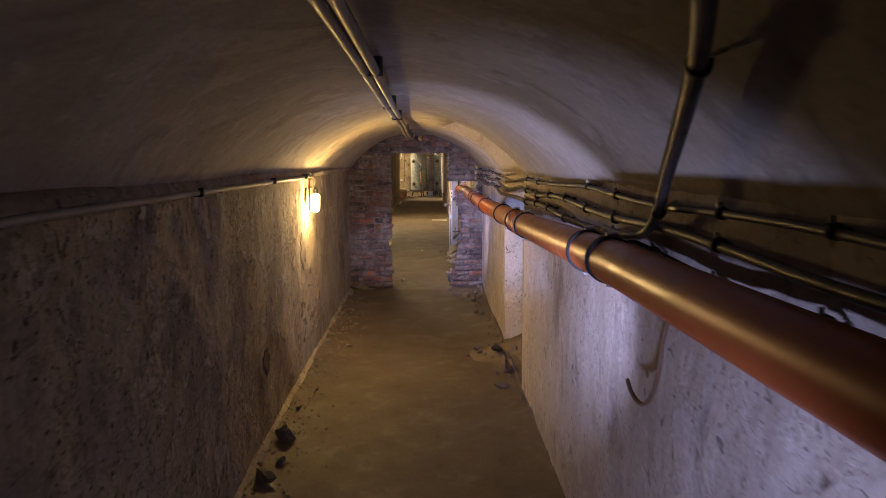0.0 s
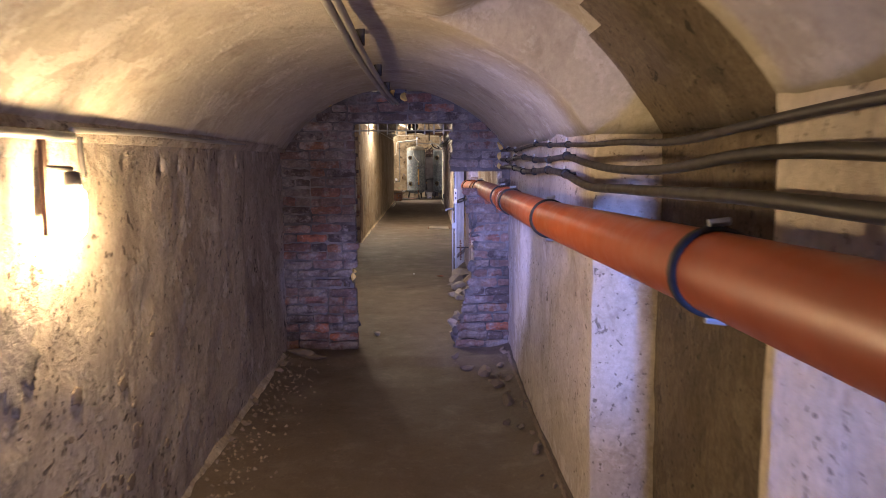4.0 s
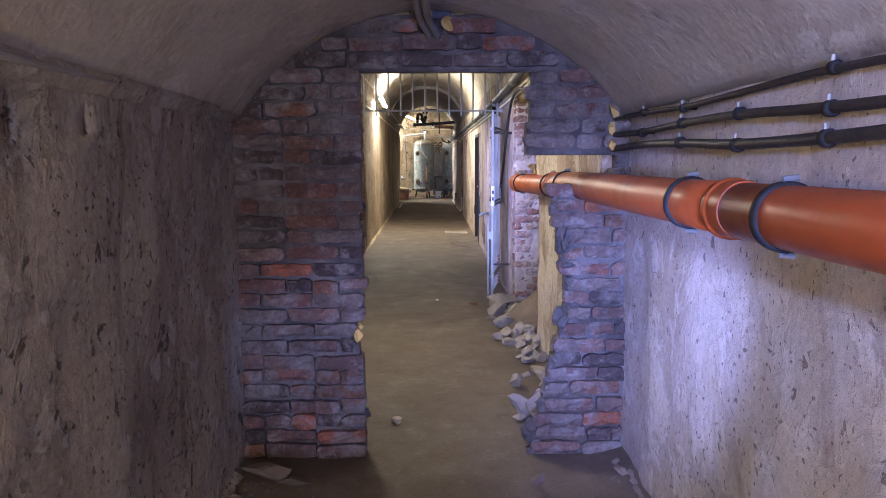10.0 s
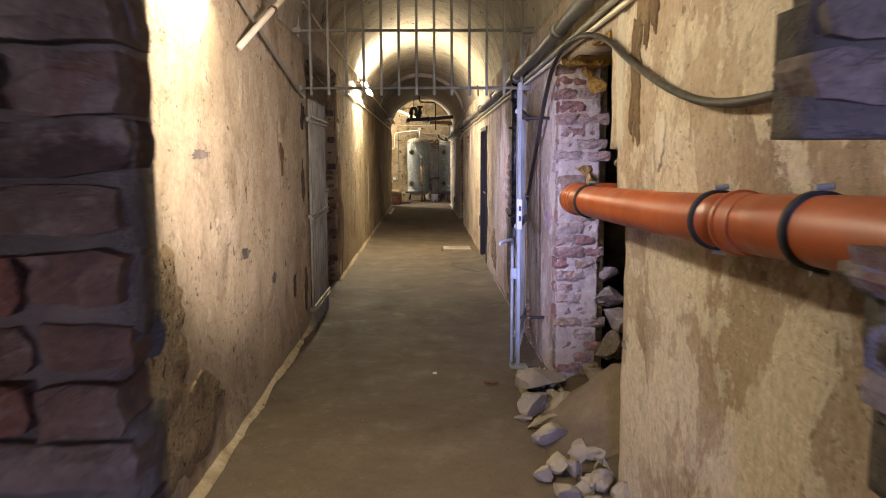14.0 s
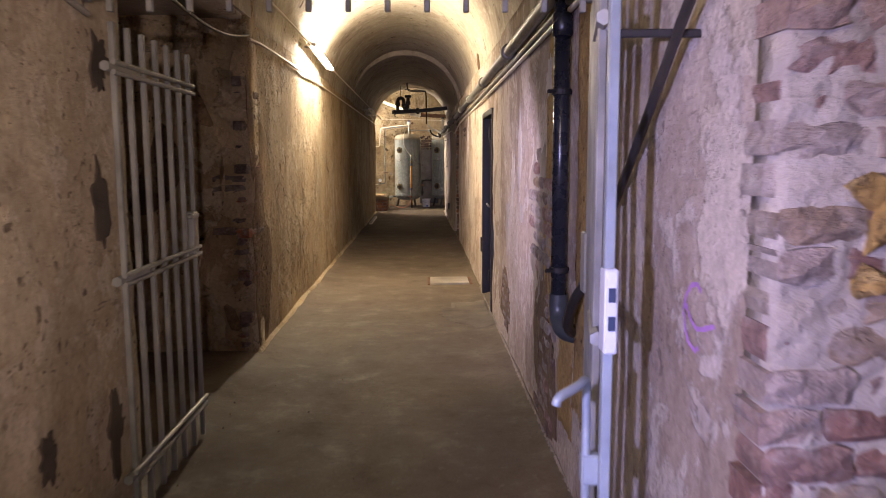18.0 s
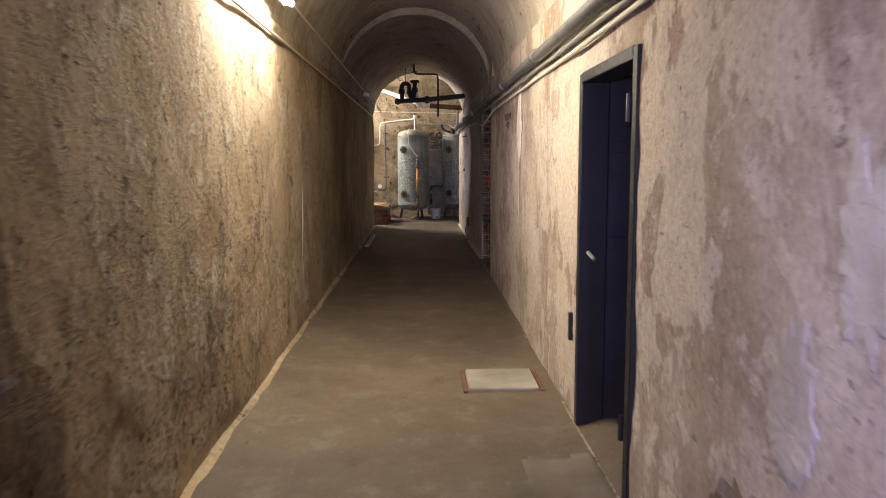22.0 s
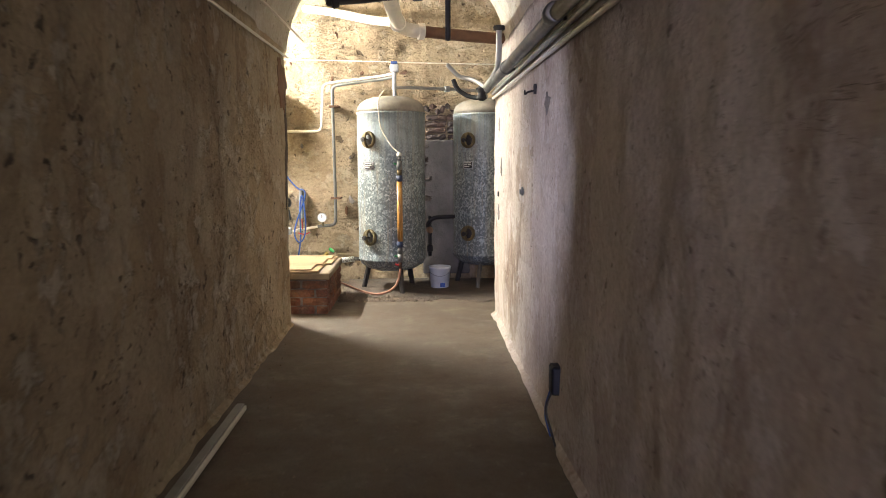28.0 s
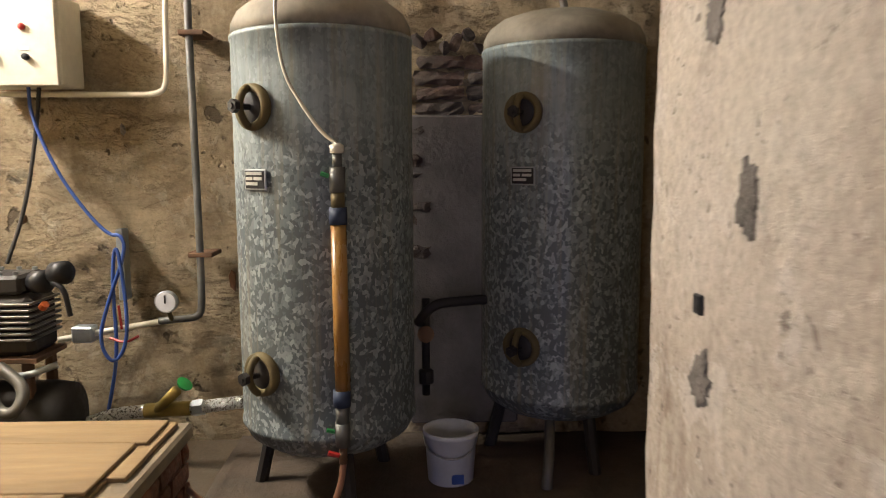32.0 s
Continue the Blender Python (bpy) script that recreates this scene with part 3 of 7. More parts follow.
def solid_grid(us, vs, inside, front, back):
    """A thick sheet over a grid: cells for which inside() holds, closed round the edges."""
    bm = bmesh.new()
    pts = {}

    def vert(i, j, k):
        if (i, j, k) not in pts:
            pts[i, j, k] = bm.verts.new((front if k == 0 else back)(us[i], vs[j]))
        return pts[i, j, k]

    have = {(i, j) for i in range(len(us) - 1) for j in range(len(vs) - 1) if inside((us[i] + us[i + 1]) / 2, (vs[j] + vs[j + 1]) / 2)}
    for i, j in have:
        c = [(i, j), (i + 1, j), (i + 1, j + 1), (i, j + 1)]
        bm.faces.new([vert(*q, 0) for q in c])
        bm.faces.new([vert(*q, 1) for q in reversed(c)])
        for (a, b), side in zip(zip(c, c[1:] + c[:1]), ((i, j - 1), (i + 1, j), (i, j + 1), (i - 1, j))):
            if side not in have:
                bm.faces.new((vert(*b, 0), vert(*a, 0), vert(*a, 1), vert(*b, 1)))
    bmesh.ops.recalc_face_normals(bm, faces=bm.faces)
    return bm


def long_wall(name, material, label, ya, yb, xa, xb, z0, z1, side, openings=(), thick=0.35, amount=0.017, step=0.042):
    """A wall along the way, its face at x from xa (at ya) to xb (at yb); side -1: the left wall. openings: y0, y1, z0, z1."""
    marks_y = [q for o in openings for q in o[:2]]
    marks_z = [q for o in openings for q in o[2:]]

    def at(y):
        return xa + (xb - xa) * (y - ya) / (yb - ya)

    def front(y, z):
        p = Vector((at(y), y, z))
        return p + Vector((-side * relief(p, amount) - side * 0.03 * max(0.0, 1 - (z - z0) / 0.12) ** 2, 0, 0))

    def inside(y, z):
        return not any(o[0] < y < o[1] and o[2] < z < o[3] for o in openings)

    bm = solid_grid(lines(ya, yb, step, marks_y), lines(z0, z1, step, marks_z), inside, front, lambda y, z: Vector((at(y) + side * thick, y, z)))
    return setting(name, bm, material, label, True)


def cross_wall(name, material, label, y, x0, x1, z0, z1, thick, inside=lambda x, z: True, amount=0.012, step=0.09, marks=()):
    """A wall across the way, its face towards the camera at y."""
    def front(x, z):
        p = Vector((x, y, z))
        return p + Vector((0, -relief(p, amount), 0))
    bm = solid_grid(lines(x0, x1, step, marks), lines(z0, z1, step, marks), inside, front, lambda x, z: Vector((x, y + thick, z)))
    return setting(name, bm, material, label, True)


def segment_arch(xl, xr, zs, rise):
    """The height of a segmental vault over x."""
    half, mid = (xr - xl) / 2, (xl + xr) / 2
    r = (half * half + rise * rise) / (2 * rise)
    a = math.asin(min(1.0, half / r)) if rise <= half else math.pi - math.asin(half / r)
    return r, mid, zs + rise - r, a


def vault(name, material, label, ya, yb, xl, xr, zs, rise, thick=0.3, amount=0.012, step=0.09, swell=0.0, bay=(), inner=None):
    """A plastered vault; swell: how far its right half is set back over the stretch bay, with inner, a plaster that
    paints its shade.
    """
    r, mid, zc, a = segment_arch(xl, xr, zs, rise)
    n = max(8, round(2 * a * r / step))

    def at(y, t, extra):
        p = Vector((mid + math.sin(t) * (r + extra), y, zc + math.cos(t) * (r + extra)))
        if bay and bay[0] < y < bay[1]:
            s = min(1.0, max(0.0, (t / a - 0.26) / 0.34))
            level = min(1.0, max(0.0, (t / a - 0.45) / 0.55))
            way = Vector((math.sin(t), 0, math.cos(t))).lerp(Vector((1, 0, 0)), level)
            p += way * (swell * s * s * (3 - 2 * s))
        return p

    def front(y, t):
        return at(y, t, relief(at(y, t, 0), amount))
    marks = [q for b in bay for q in (b - 0.004, b + 0.004)]
    bm = solid_grid(lines(ya, yb, step, marks), [-a + 2 * a * i / n for i in range(n + 1)], lambda y, t: True, front, lambda y, t: at(y, t, thick))
    ob = setting(name, bm, material, label, True)
    # shade painted on the set-back stretch, tapering towards the crown
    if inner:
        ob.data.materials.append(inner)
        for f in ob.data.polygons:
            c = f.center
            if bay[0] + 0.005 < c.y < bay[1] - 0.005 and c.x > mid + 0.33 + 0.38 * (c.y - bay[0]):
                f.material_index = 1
    return ob


# ---- structure ----
# one floor under all spaces, a little lower before the brick wall
def floor_height(x, y):
    z = relief(Vector((x, y, 0)), 0.006)
    s = min(1.0, max(0.0, (y - 10.50) / 0.06))
    z -= 0.035 * (1 - s)
    if y < 10.5:
        z += 0.035 * max(0.0, 1 - (x + 1.07) / 0.22) ** 2 + 0.05 * max(0.0, 1 - (0.75 - x) / 0.3) ** 2
    elif y < 33.5:
        z += 0.03 * max(0.0, 1 - (x + 1.2) / 0.16) ** 2 + 0.025 * max(0.0, 1 - (0.68 - x) / 0.2) ** 2
    return z


setting("floor", solid_grid(lines(-4.4, 3.2, 0.09, (-1.2, 0.7)), lines(-2.6, 36.2, 0.11, (10.5, 10.56)), lambda x, y: True,
                            lambda x, y: Vector((x, y, floor_height(max(-1.25, min(0.8, x)), y))), lambda x, y: Vector((x, y, -0.3))),
        M_FLOOR, "worn dusty brown concrete floor of the cellar passage", True)

# first passage
long_wall("wall_left_front", M_FRONT, "pitted brown lime plaster wall of the low passage", -2.5, 10.95, -1.03, -1.115, -0.1, 1.72, -1,
          openings=[(y, y + 0.022, 1.545 + 0.012 * (i % 3), 1.60) for i, y in enumerate((4.0, 5.6, 7.62, 8.02, 8.25, 8.5, 8.95, 9.3, 9.62))])
long_wall("wall_right_front", M_PALE, "pitted pale plaster wall of the low passage", -2.5, 6.07, 0.725, 0.74, -0.1, 2.2, 1)
long_wall("wall_right_recess", M_RECESS_SHADE, "plaster back wall of a shallow recess with its shade painted in", 6.0, 7.7, 1.02, 1.02, -0.1, 1.71, 1)
long_wall("wall_right_rear", M_PALE, "pitted pale plaster wall before the brick wall", 7.637, 10.95, 0.755, 0.765, -0.1, 2.2, 1, thick=0.7)
vault("ceiling_front", M_VAULT, "low plastered segmental vault stained by smoke", -2.5, 10.95, -1.08, 0.75, 1.70, 0.48, thick=0.8, step=0.07, swell=0.27, bay=(6.07, 7.63), inner=M_RECESS_SHADE)
cross_wall("wall_back", M_FRONT, "plain plaster end wall of the passage", -2.55, -1.4, 1.2, -0.1, 2.6, 0.2)
setting("wall_recess_cheek", box(1.0, 1.7, 5.75, 6.06, -0.1, 1.9), M_PALE, "hidden cheek of the recess")

# second, high passage
long_wall("wall_left_middle", M_CREAM, "yellowed flaking plaster wall of the high passage", 11.05, 16.45, -1.175, -1.19, -0.1, 2.45, -1, thick=0.5,
          openings=((15.27, 15.35, 1.60, 1.74), (15.30, 15.37, 1.55, 1.60), (15.52, 15.55, 1.30, 1.34), (14.30, 14.33, 1.42, 1.45), (13.62, 13.65, 1.18, 1.20)))
long_wall("wall_left_far", M_MID_L, "yellow brown damp plaster wall of the high passage", 18.75, 33.38, -1.215, -1.235, -0.1, 2.45, -1, thick=0.5)
DOOR_Y = (20.2, 21.2)
long_wall("wall_right_middle", M_MID_R, "flaking grey white plaster wall with a broken hole and a doorway", 11.05, 26.55, 0.675, 0.67, -0.1, 2.45, 1,
          openings=((13.45, 14.74, -0.1, 2.06), (13.14, 13.45, -0.1, 1.20), (13.30, 13.45, 1.20, 1.52), (DOOR_Y[0], DOOR_Y[1], -0.1, 1.9), (23.88, 23.98, 0.16, 0.42)), thick=0.3)
long_wall("wall_right_far", M_FAR_R, "pale plaster wall beside the boiler room", 27.9, 33.9, 0.675, 0.64, -0.1, 2.45, 1, thick=0.6)
vault("ceiling_middle", M_HIGH, "high plastered barrel vault lit by a tube", 11.02, 26.95, -1.23, 0.715, 2.43, 0.95, amount=0.016)
vault("ceiling_far", M_HIGH, "slightly lower plastered barrel vault in shade", 26.93, 33.5, -1.235, 0.69, 2.42, 0.88, amount=0.016)
# side passage on the left, side rooms on the right: dark behind
cross_wall("wall_side_passage", M_MID_L, "crumbling plaster and brick face of the side passage", 18.76, -3.6, -1.21, -0.1, 3.0, 0.3, amount=0.02)
cross_wall("wall_side_near", M_MID_L, "near wall of the side passage", 16.15, -3.6, -1.7, -0.1, 3.0, 0.3)
setting("wall_side_end", box(-3.7, -3.5, 16.2, 19.0, -0.1, 3.0), M_MID_L, "far end of the dark side passage")
setting("ceiling_side_passage", box(-3.6, -1.2, 16.3, 18.9, 2.46, 2.7), M_VAULT, "flat ceiling of the side passage")
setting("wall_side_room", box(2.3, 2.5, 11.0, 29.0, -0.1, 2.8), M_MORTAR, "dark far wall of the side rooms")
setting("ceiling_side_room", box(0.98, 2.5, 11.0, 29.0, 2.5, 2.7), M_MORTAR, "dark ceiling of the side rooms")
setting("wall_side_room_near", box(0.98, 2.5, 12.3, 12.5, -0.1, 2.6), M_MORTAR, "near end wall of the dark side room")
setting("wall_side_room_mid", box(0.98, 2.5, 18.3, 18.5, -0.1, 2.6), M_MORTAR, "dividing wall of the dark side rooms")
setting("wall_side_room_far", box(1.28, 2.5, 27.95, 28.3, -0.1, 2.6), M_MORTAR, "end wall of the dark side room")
setting("wall_lintel_right", box(0.68, 1.2, 26.5, 27.95, 2.25, 2.75), M_MID_R, "plaster lintel over the side opening")

# boiler room across the end
BACK = 35.75
cross_wall("wall_boiler_back", M_ROOM, "rough sand coloured plaster wall with dowel holes", BACK, -4.3, 2.6, -0.1, 3.9, 0.3, amount=0.05, step=0.028)
setting("wall_boiler_left", box(-4.4, -4.1, 33.3, 36.0, -0.1, 4.0), M_ROOM, "left end wall of the boiler room")
setting("wall_boiler_right", box(2.3, 2.6, 33.3, 36.0, -0.1, 4.0), M_ROOM, "right end wall of the boiler room")
cross_wall("wall_boiler_front_left", M_ROOM, "front wall of the boiler room", 33.2, -4.3, -1.735, -0.1, 4.0, 0.3)
cross_wall("wall_boiler_front_right", M_ROOM, "front wall of the boiler room", 33.6, 1.24, 2.5, -0.1, 4.0, 0.3)
_r, _m, _c, _a = segment_arch(-1.235, 0.69, 2.42, 0.88)
cross_wall("wall_boiler_over_arch", M_ROOM, "wall over the arch to the boiler room", 33.45, -1.75, 1.25, 2.4, 4.0, 0.12,
           inside=lambda x, z: (x - _m) ** 2 + (z - _c) ** 2 > (_r + 0.04) ** 2 and not (-1.25 < x < 0.7 and z < 2.46), step=0.05)
setting("ceiling_boiler", box(-4.3, 2.5, 33.4, 36.0, 3.75, 3.95), M_VAULT, "white washed ceiling of the boiler room")


# ---- lamps ----
def tube_lamp(name, a, b, wall, glass, lit, label):
    """A batten with a tube and end caps; wall: the way from the tube to the wall."""
    a, b, wall = Vector(a), Vector(b), Vector(wall)
    ob = thing(name, label, "tube lamp")
    d = (b - a).normalized()
    part("batten", rod(a + wall * 0.055, b + wall * 0.055, 0.028, 6), M_WHITE, ob)
    tube = part("tube", rod(a + d * 0.03, b - d * 0.03, 0.016, 12), glass, ob, "glowing tube" if lit else "unlit glass tube", True)
    for q in (a, b):
        part("end_cap", rod(q - d * 0.02, q + d * 0.03, 0.022, 10), M_WHITE, ob)
        part("holder", rod(q, q + wall * 0.05, 0.012, 8), M_WHITE, ob)
    part("bracket", rod((a * 0.8 + b * 0.2) + wall * 0.05, (a * 0.8 + b * 0.2) + wall * 0.2, 0.012, 8), M_PIPE, ob)
    part("bracket", rod((a * 0.2 + b * 0.8) + wall * 0.05, (a * 0.2 + b * 0.8) + wall * 0.2, 0.012, 8), M_PIPE, ob)
    return ob


tube_lamp("tube_lamp", (-1.06, 21.1, 2.60), (-1.06, 22.55, 2.53), (-0.9, 0, 0.25), M_TUBE, True, "lit white tube lamp high on the yellow plaster wall")
tube_lamp("tube_lamp", (-1.06, 12.25, 2.50), (-1.06, 13.55, 2.27), (-0.9, 0, 0.25), M_NEARTUBE, True, "lit white tube lamp near the brick wall")
tube_lamp("tube_lamp", (-1.02, 29.1, 2.47), (-1.02, 30.5, 2.43), (-0.95, 0, 0.1), M_OFFTUBE, False, "unlit tube lamp on the dark plaster wall")
tube_lamp("tube_lamp", (-3.0, 34.2, 3.10), (-3.0, 35.4, 3.10), (0, 0, 3.3), M_ROOMTUBE, True, "lit tube lamp of the boiler room")

sconce = thing("wall_lamp", "small lit warm cellar lamp under a rusty iron strap", "wall lamp")
part("back_plate", box(-1.09, -1.062, 6.98, 7.06, 1.42, 1.58, 0.008), M_PIPE, sconce)
part("glass", lathe([(0.012, -0.095), (0.030, -0.075), (0.036, -0.02), (0.036, 0.05), (0.02, 0.065)], (-1.005, 7.02, 1.455), sides=20), M_SCONCE, sconce, "glowing glass", True)
part("socket", lathe([(0.022, 0.0), (0.026, 0.015), (0.022, 0.05), (0.010, 0.055)], (-1.005, 7.02, 1.517), sides=16), M_IRON, sconce, "", True)
part("strap", box(-1.050, -1.034, 6.905, 6.935, 1.38, 1.70, 0.004), M_RUST, sconce, "rusty iron strap hanging from the conduit")
part("arm", rod((-1.045, 6.92, 1.585), (-1.005, 7.02, 1.578), 0.008, 8), M_IRON, sconce)


# ---- long pipe ----
SLOPE = [(-3.0, 1.60), (2.64, 1.518), (2.96, 1.506), (4.58, 1.449), (5.07, 1.434), (5.89, 1.415), (7.56, 1.371), (9.43, 1.360), (11.2, 1.350), (12.2, 1.310), (14.2, 1.268)]


def pipe_z(y):
    for (a, p), (b, q) in zip(SLOPE, SLOPE[1:]):
        if y <= b:
            return p + (q - p) * (y - a) / (b - a)
    return SLOPE[-1][1]


PX, PR = 0.565, 0.068
drain = thing("drain_pipe", "orange plastic drain pipe slung along the wall with black rings", "pipe", at=(0, 0, 0))
cuts = [-2.4, 4.80, 9.15, 11.75, 13.60]
for a, b in zip(cuts, cuts[1:]):
    seg = part("pipe_length", sweep([(PX, a + (b - a) * i / 12, pipe_z(a + (b - a) * i / 12)) for i in range(13)], PR, 36), M_ORANGE, drain, "", True)
    part("socket_ring", lathe([(PR + 0.001, -0.10), (PR + 0.0035, -0.0995), (PR + 0.0036, -0.098), (PR + 0.0036, -0.032), (PR + 0.0038, -0.031), (PR + 0.009, -0.029), (PR + 0.0095, -0.028), (PR + 0.0095, -0.012), (PR + 0.009, -0.011), (PR + 0.006, -0.009), (PR + 0.006, -0.002), (PR + 0.0055, -0.001), (PR + 0.001, 0.0)],
                              (PX, b, pipe_z(b)), (0, 1, -0.0166), 36), M_ORANGE, drain, "", True)
part("elbow", sweep(bent([(PX, 13.55, pipe_z(13.55)), (PX, 13.72, pipe_z(13.72)), (PX + 0.05, 13.80, pipe_z(13.8)), (PX + 0.2, 13.86, pipe_z(13.8)), (PX + 0.75, 13.92, pipe_z(14) - 0.02)], smooth=3), PR + 0.007, 28), M_ORANGE, drain, "", True)
for y in (0.6, 2.64, 2.96, 4.58, 5.07, 5.89, 7.56, 8.85, 9.43, 11.39, 11.87, 13.32):
    clamp = part("clamp", lathe([(PR + 0.001, -0.013), (PR + 0.008, -0.011), (PR + 0.008, 0.011), (PR + 0.001, 0.013)], (PX, y, pipe_z(y)), (0, 1, 0), 32), M_RUBBER, drain, "black rubber lined clamp", True)
    part("clamp_screw", rod((PX - 0.012, y, pipe_z(y) + PR + 0.012), (PX + 0.022, y, pipe_z(y) + PR + 0.016), 0.007, 8), M_ZINC, clamp)
    part("clamp_screw", rod((PX - 0.012, y, pipe_z(y) - PR - 0.012), (PX + 0.022, y, pipe_z(y) - PR - 0.016), 0.006, 8), M_ZINC, clamp)
    if y < 13.1:
        part("clamp_stem", rod((PX + 0.066, y, pipe_z(y)), (0.78 if y < 11 else 0.72, y, pipe_z(y)), 0.006, 6), M_ZINC, clamp)


# ---- cables and conduits of the low passage ----
def cable(name, points, r, material, label, category="cable", smooth=3, group=""):
    ob = finish(name, sweep(bent(points, smooth=smooth), r, 8), material, True)
    return tagged(ob, label, category, group)


rng = random.Random(4)
for z, r, dx in ((1.675, 0.010, 0.0), (1.605, 0.0135, 0.004), (1.535, 0.0155, 0.008)):
    pts = []
    for i in range(28):
        y = -2.3 + i * 0.49
        if y > 10.95:
            break
        sag = 0.03 if 6.1 < y < 7.6 else 0.0
        x = (0.70 if y < 6.0 else 0.715) - dx - (0.01 if 6 < y < 7.6 else 0)
        pts.append((x, y, z + 0.012 * math.sin(i * 1.7 + z * 30) - sag + (0.03 if y < 5 else 0) * (z - 1.5) * 4))
    pts[-1] = (0.70, 10.93, z - 0.005)
    ob = thing("power_cable", "thick dusty black cable clipped along the wall", "cable", "cables along the wall")
    part("sheath", sweep(bent(pts), r, 10), M_CABLE, ob, "", True)
    for k in range(1, len(pts) - 1):
        if 6.0 < pts[k][1] < 7.7 or rng.random() < 0.2:
            continue
        x, y, zz = pts[k]
        clip = part("clip", lathe([(r + 0.001, -0.012), (r + 0.006, -0.010), (r + 0.006, 0.010), (r + 0.001, 0.012)], (x, y, zz), (0, 1, 0), 14), M_RUBBER, ob, "black cable clip", True)
        part("screw", rod((x - 0.006, y, zz + r + 0.004), (x - 0.006, y, zz + r + 0.018), 0.006, 6), M_PIPE, clip)
        part("foot", rod((x + r, y, zz), (0.76, y, zz), 0.007, 6), M_IRON, clip)

hose_run = [(0.18, 0.85, 2.06), (0.33, 1.26, 2.01), (0.40, 1.47, 1.97), (0.485, 1.77, 1.905), (0.545, 2.0, 1.845), (0.605, 2.23, 1.785), (0.655, 2.45, 1.68), (0.675, 2.62, 1.60), (0.675, 2.85, 1.565), (0.68, 3.2, 1.56)]
hose_thing = thing("hanging_hose", "thick black hose coming down the vault to the cables", "hose")
part("sheath", sweep(bent(hose_run), 0.015, 10), M_CABLE, hose_thing, "", True)
for a, b in ((2, 3), (6, 7)):
    q, d = Vector(hose_run[a]), (Vector(hose_run[b]) - Vector(hose_run[a])).normalized()
    clip = part("clip", lathe([(0.016, -0.012), (0.021, -0.010), (0.021, 0.010), (0.016, 0.012)], q, d, 14), M_IRON, hose_thing, "dark wall clip", True)
    part("nail", rod(q + Vector((0.01, -0.02, 0.01)), q + Vector((0.06, 0.03, 0.03)), 0.004, 6), M_ZINC, clip)
cable("wire_hook", [(0.70, 2.40, 1.42), (0.665, 2.40, 1.36), (0.66, 2.42, 1.22), (0.655, 2.47, 1.12), (0.65, 2.55, 1.075), (0.65, 2.66, 1.08), (0.65, 2.71, 1.11)], 0.007, M_RUST, "bent rusty wire hook on the plaster wall", "hook")

for dx, label in ((-0.238, "grey conduit pipe along the crown of the vault"), (-0.202, "thin grey conduit pipe beside another on the vault")):
    ob = thing("conduit", label, "conduit", "conduits on the vault")
    pts = [(dx + 0.036 * max(0.0, min(1.0, (5.2 - y) / 2.0)), y, 2.125 + 0.008 * math.sin(y * 1.3) - (0.03 if y > 7.7 else 0.0)) for y in (0.8, 2.5, 4.2, 5.9, 6.6, 7.4, 8.2, 9.4, 10.6)]
    part("tube", sweep(bent(pts + [(dx + 0.05, 10.8, 2.06), (dx + 0.06, 10.93, 2.05)]), 0.016, 10), M_PIPE, ob, "", True)
    for y in (1.4, 2.9, 4.6, 5.8, 8.1, 9.3, 10.3):
        sx = dx + 0.036 * max(0.0, min(1.0, (5.2 - y) / 2.0))
        part("saddle", box(sx - 0.019, sx + 0.019, y - 0.01, y + 0.01, 2.108, 2.20, 0.004), M_IRON, ob)

ob = thing("conduit", "painted conduit running along the brown wall under the vault", "conduit")
part("tube", sweep(bent([(-1.01, -2.3, 1.685), (-1.02, 2.0, 1.69), (-1.03, 5.0, 1.685), (-1.035, 7.1, 1.68)]), 0.014, 10), M_PIPE, ob, "", True)
part("tube", sweep(bent([(-1.035, 7.1, 1.70), (-1.05, 7.9, 1.715), (-1.055, 8.6, 1.70), (-1.075, 9.6, 1.71), (-1.09, 10.86, 1.705)]), 0.011, 8), M_PIPE, ob, "thin grey cable", True)
part("drop", sweep(bent([(-1.035, 7.15, 1.68), (-1.035, 7.15, 1.62), (-1.03, 7.15, 1.56)]), 0.010, 8), M_IRON, ob, "", True)
for y in (0.5, 2.1, 3.7, 5.3, 6.6):
    part("saddle", box(-1.06, -1.0, y - 0.01, y + 0.01, 1.668, 1.71, 0.004), M_IRON, ob)
setting("cornice", solid_grid(lines(-2.5, 10.9, 0.1), [0, 1, 2], lambda y, k: True,
        lambda y, k: Vector((-1.025 - 0.0067 * y + (0.03 if k == 1 else 0.0) + relief(Vector((3, y, k)), 0.008), y, 1.665 + 0.045 * k)),
        lambda y, k: Vector((-1.12 - 0.0067 * y, y, 1.665 + 0.045 * k))), M_FRONT, "low plaster ledge at the springing of the vault", True)


def fillet(name, xa, xb, ya, yb, side, material, label):
    """A low sloped plaster fillet at the foot of a long wall."""
    def at(y):
        return xa + (xb - xa) * (y - ya) / (yb - ya)
    return setting(name, solid_grid(lines(ya, yb, 0.06), [0, 1, 2], lambda y, k: True,
                   lambda y, k: Vector((at(y) - side * ((0.055, 0.030, -0.01)[k] + relief(Vector((1, y * 2, k)), 0.012)), y, floor_height(at(y) - side * 0.08, y) + (-0.004, 0.018, 0.045)[k] + relief(Vector((4, y * 2, k)), 0.008))),
                   lambda y, k: Vector((at(y) + side * 0.05, y, -0.04 + 0.03 * k))), material, label, True)


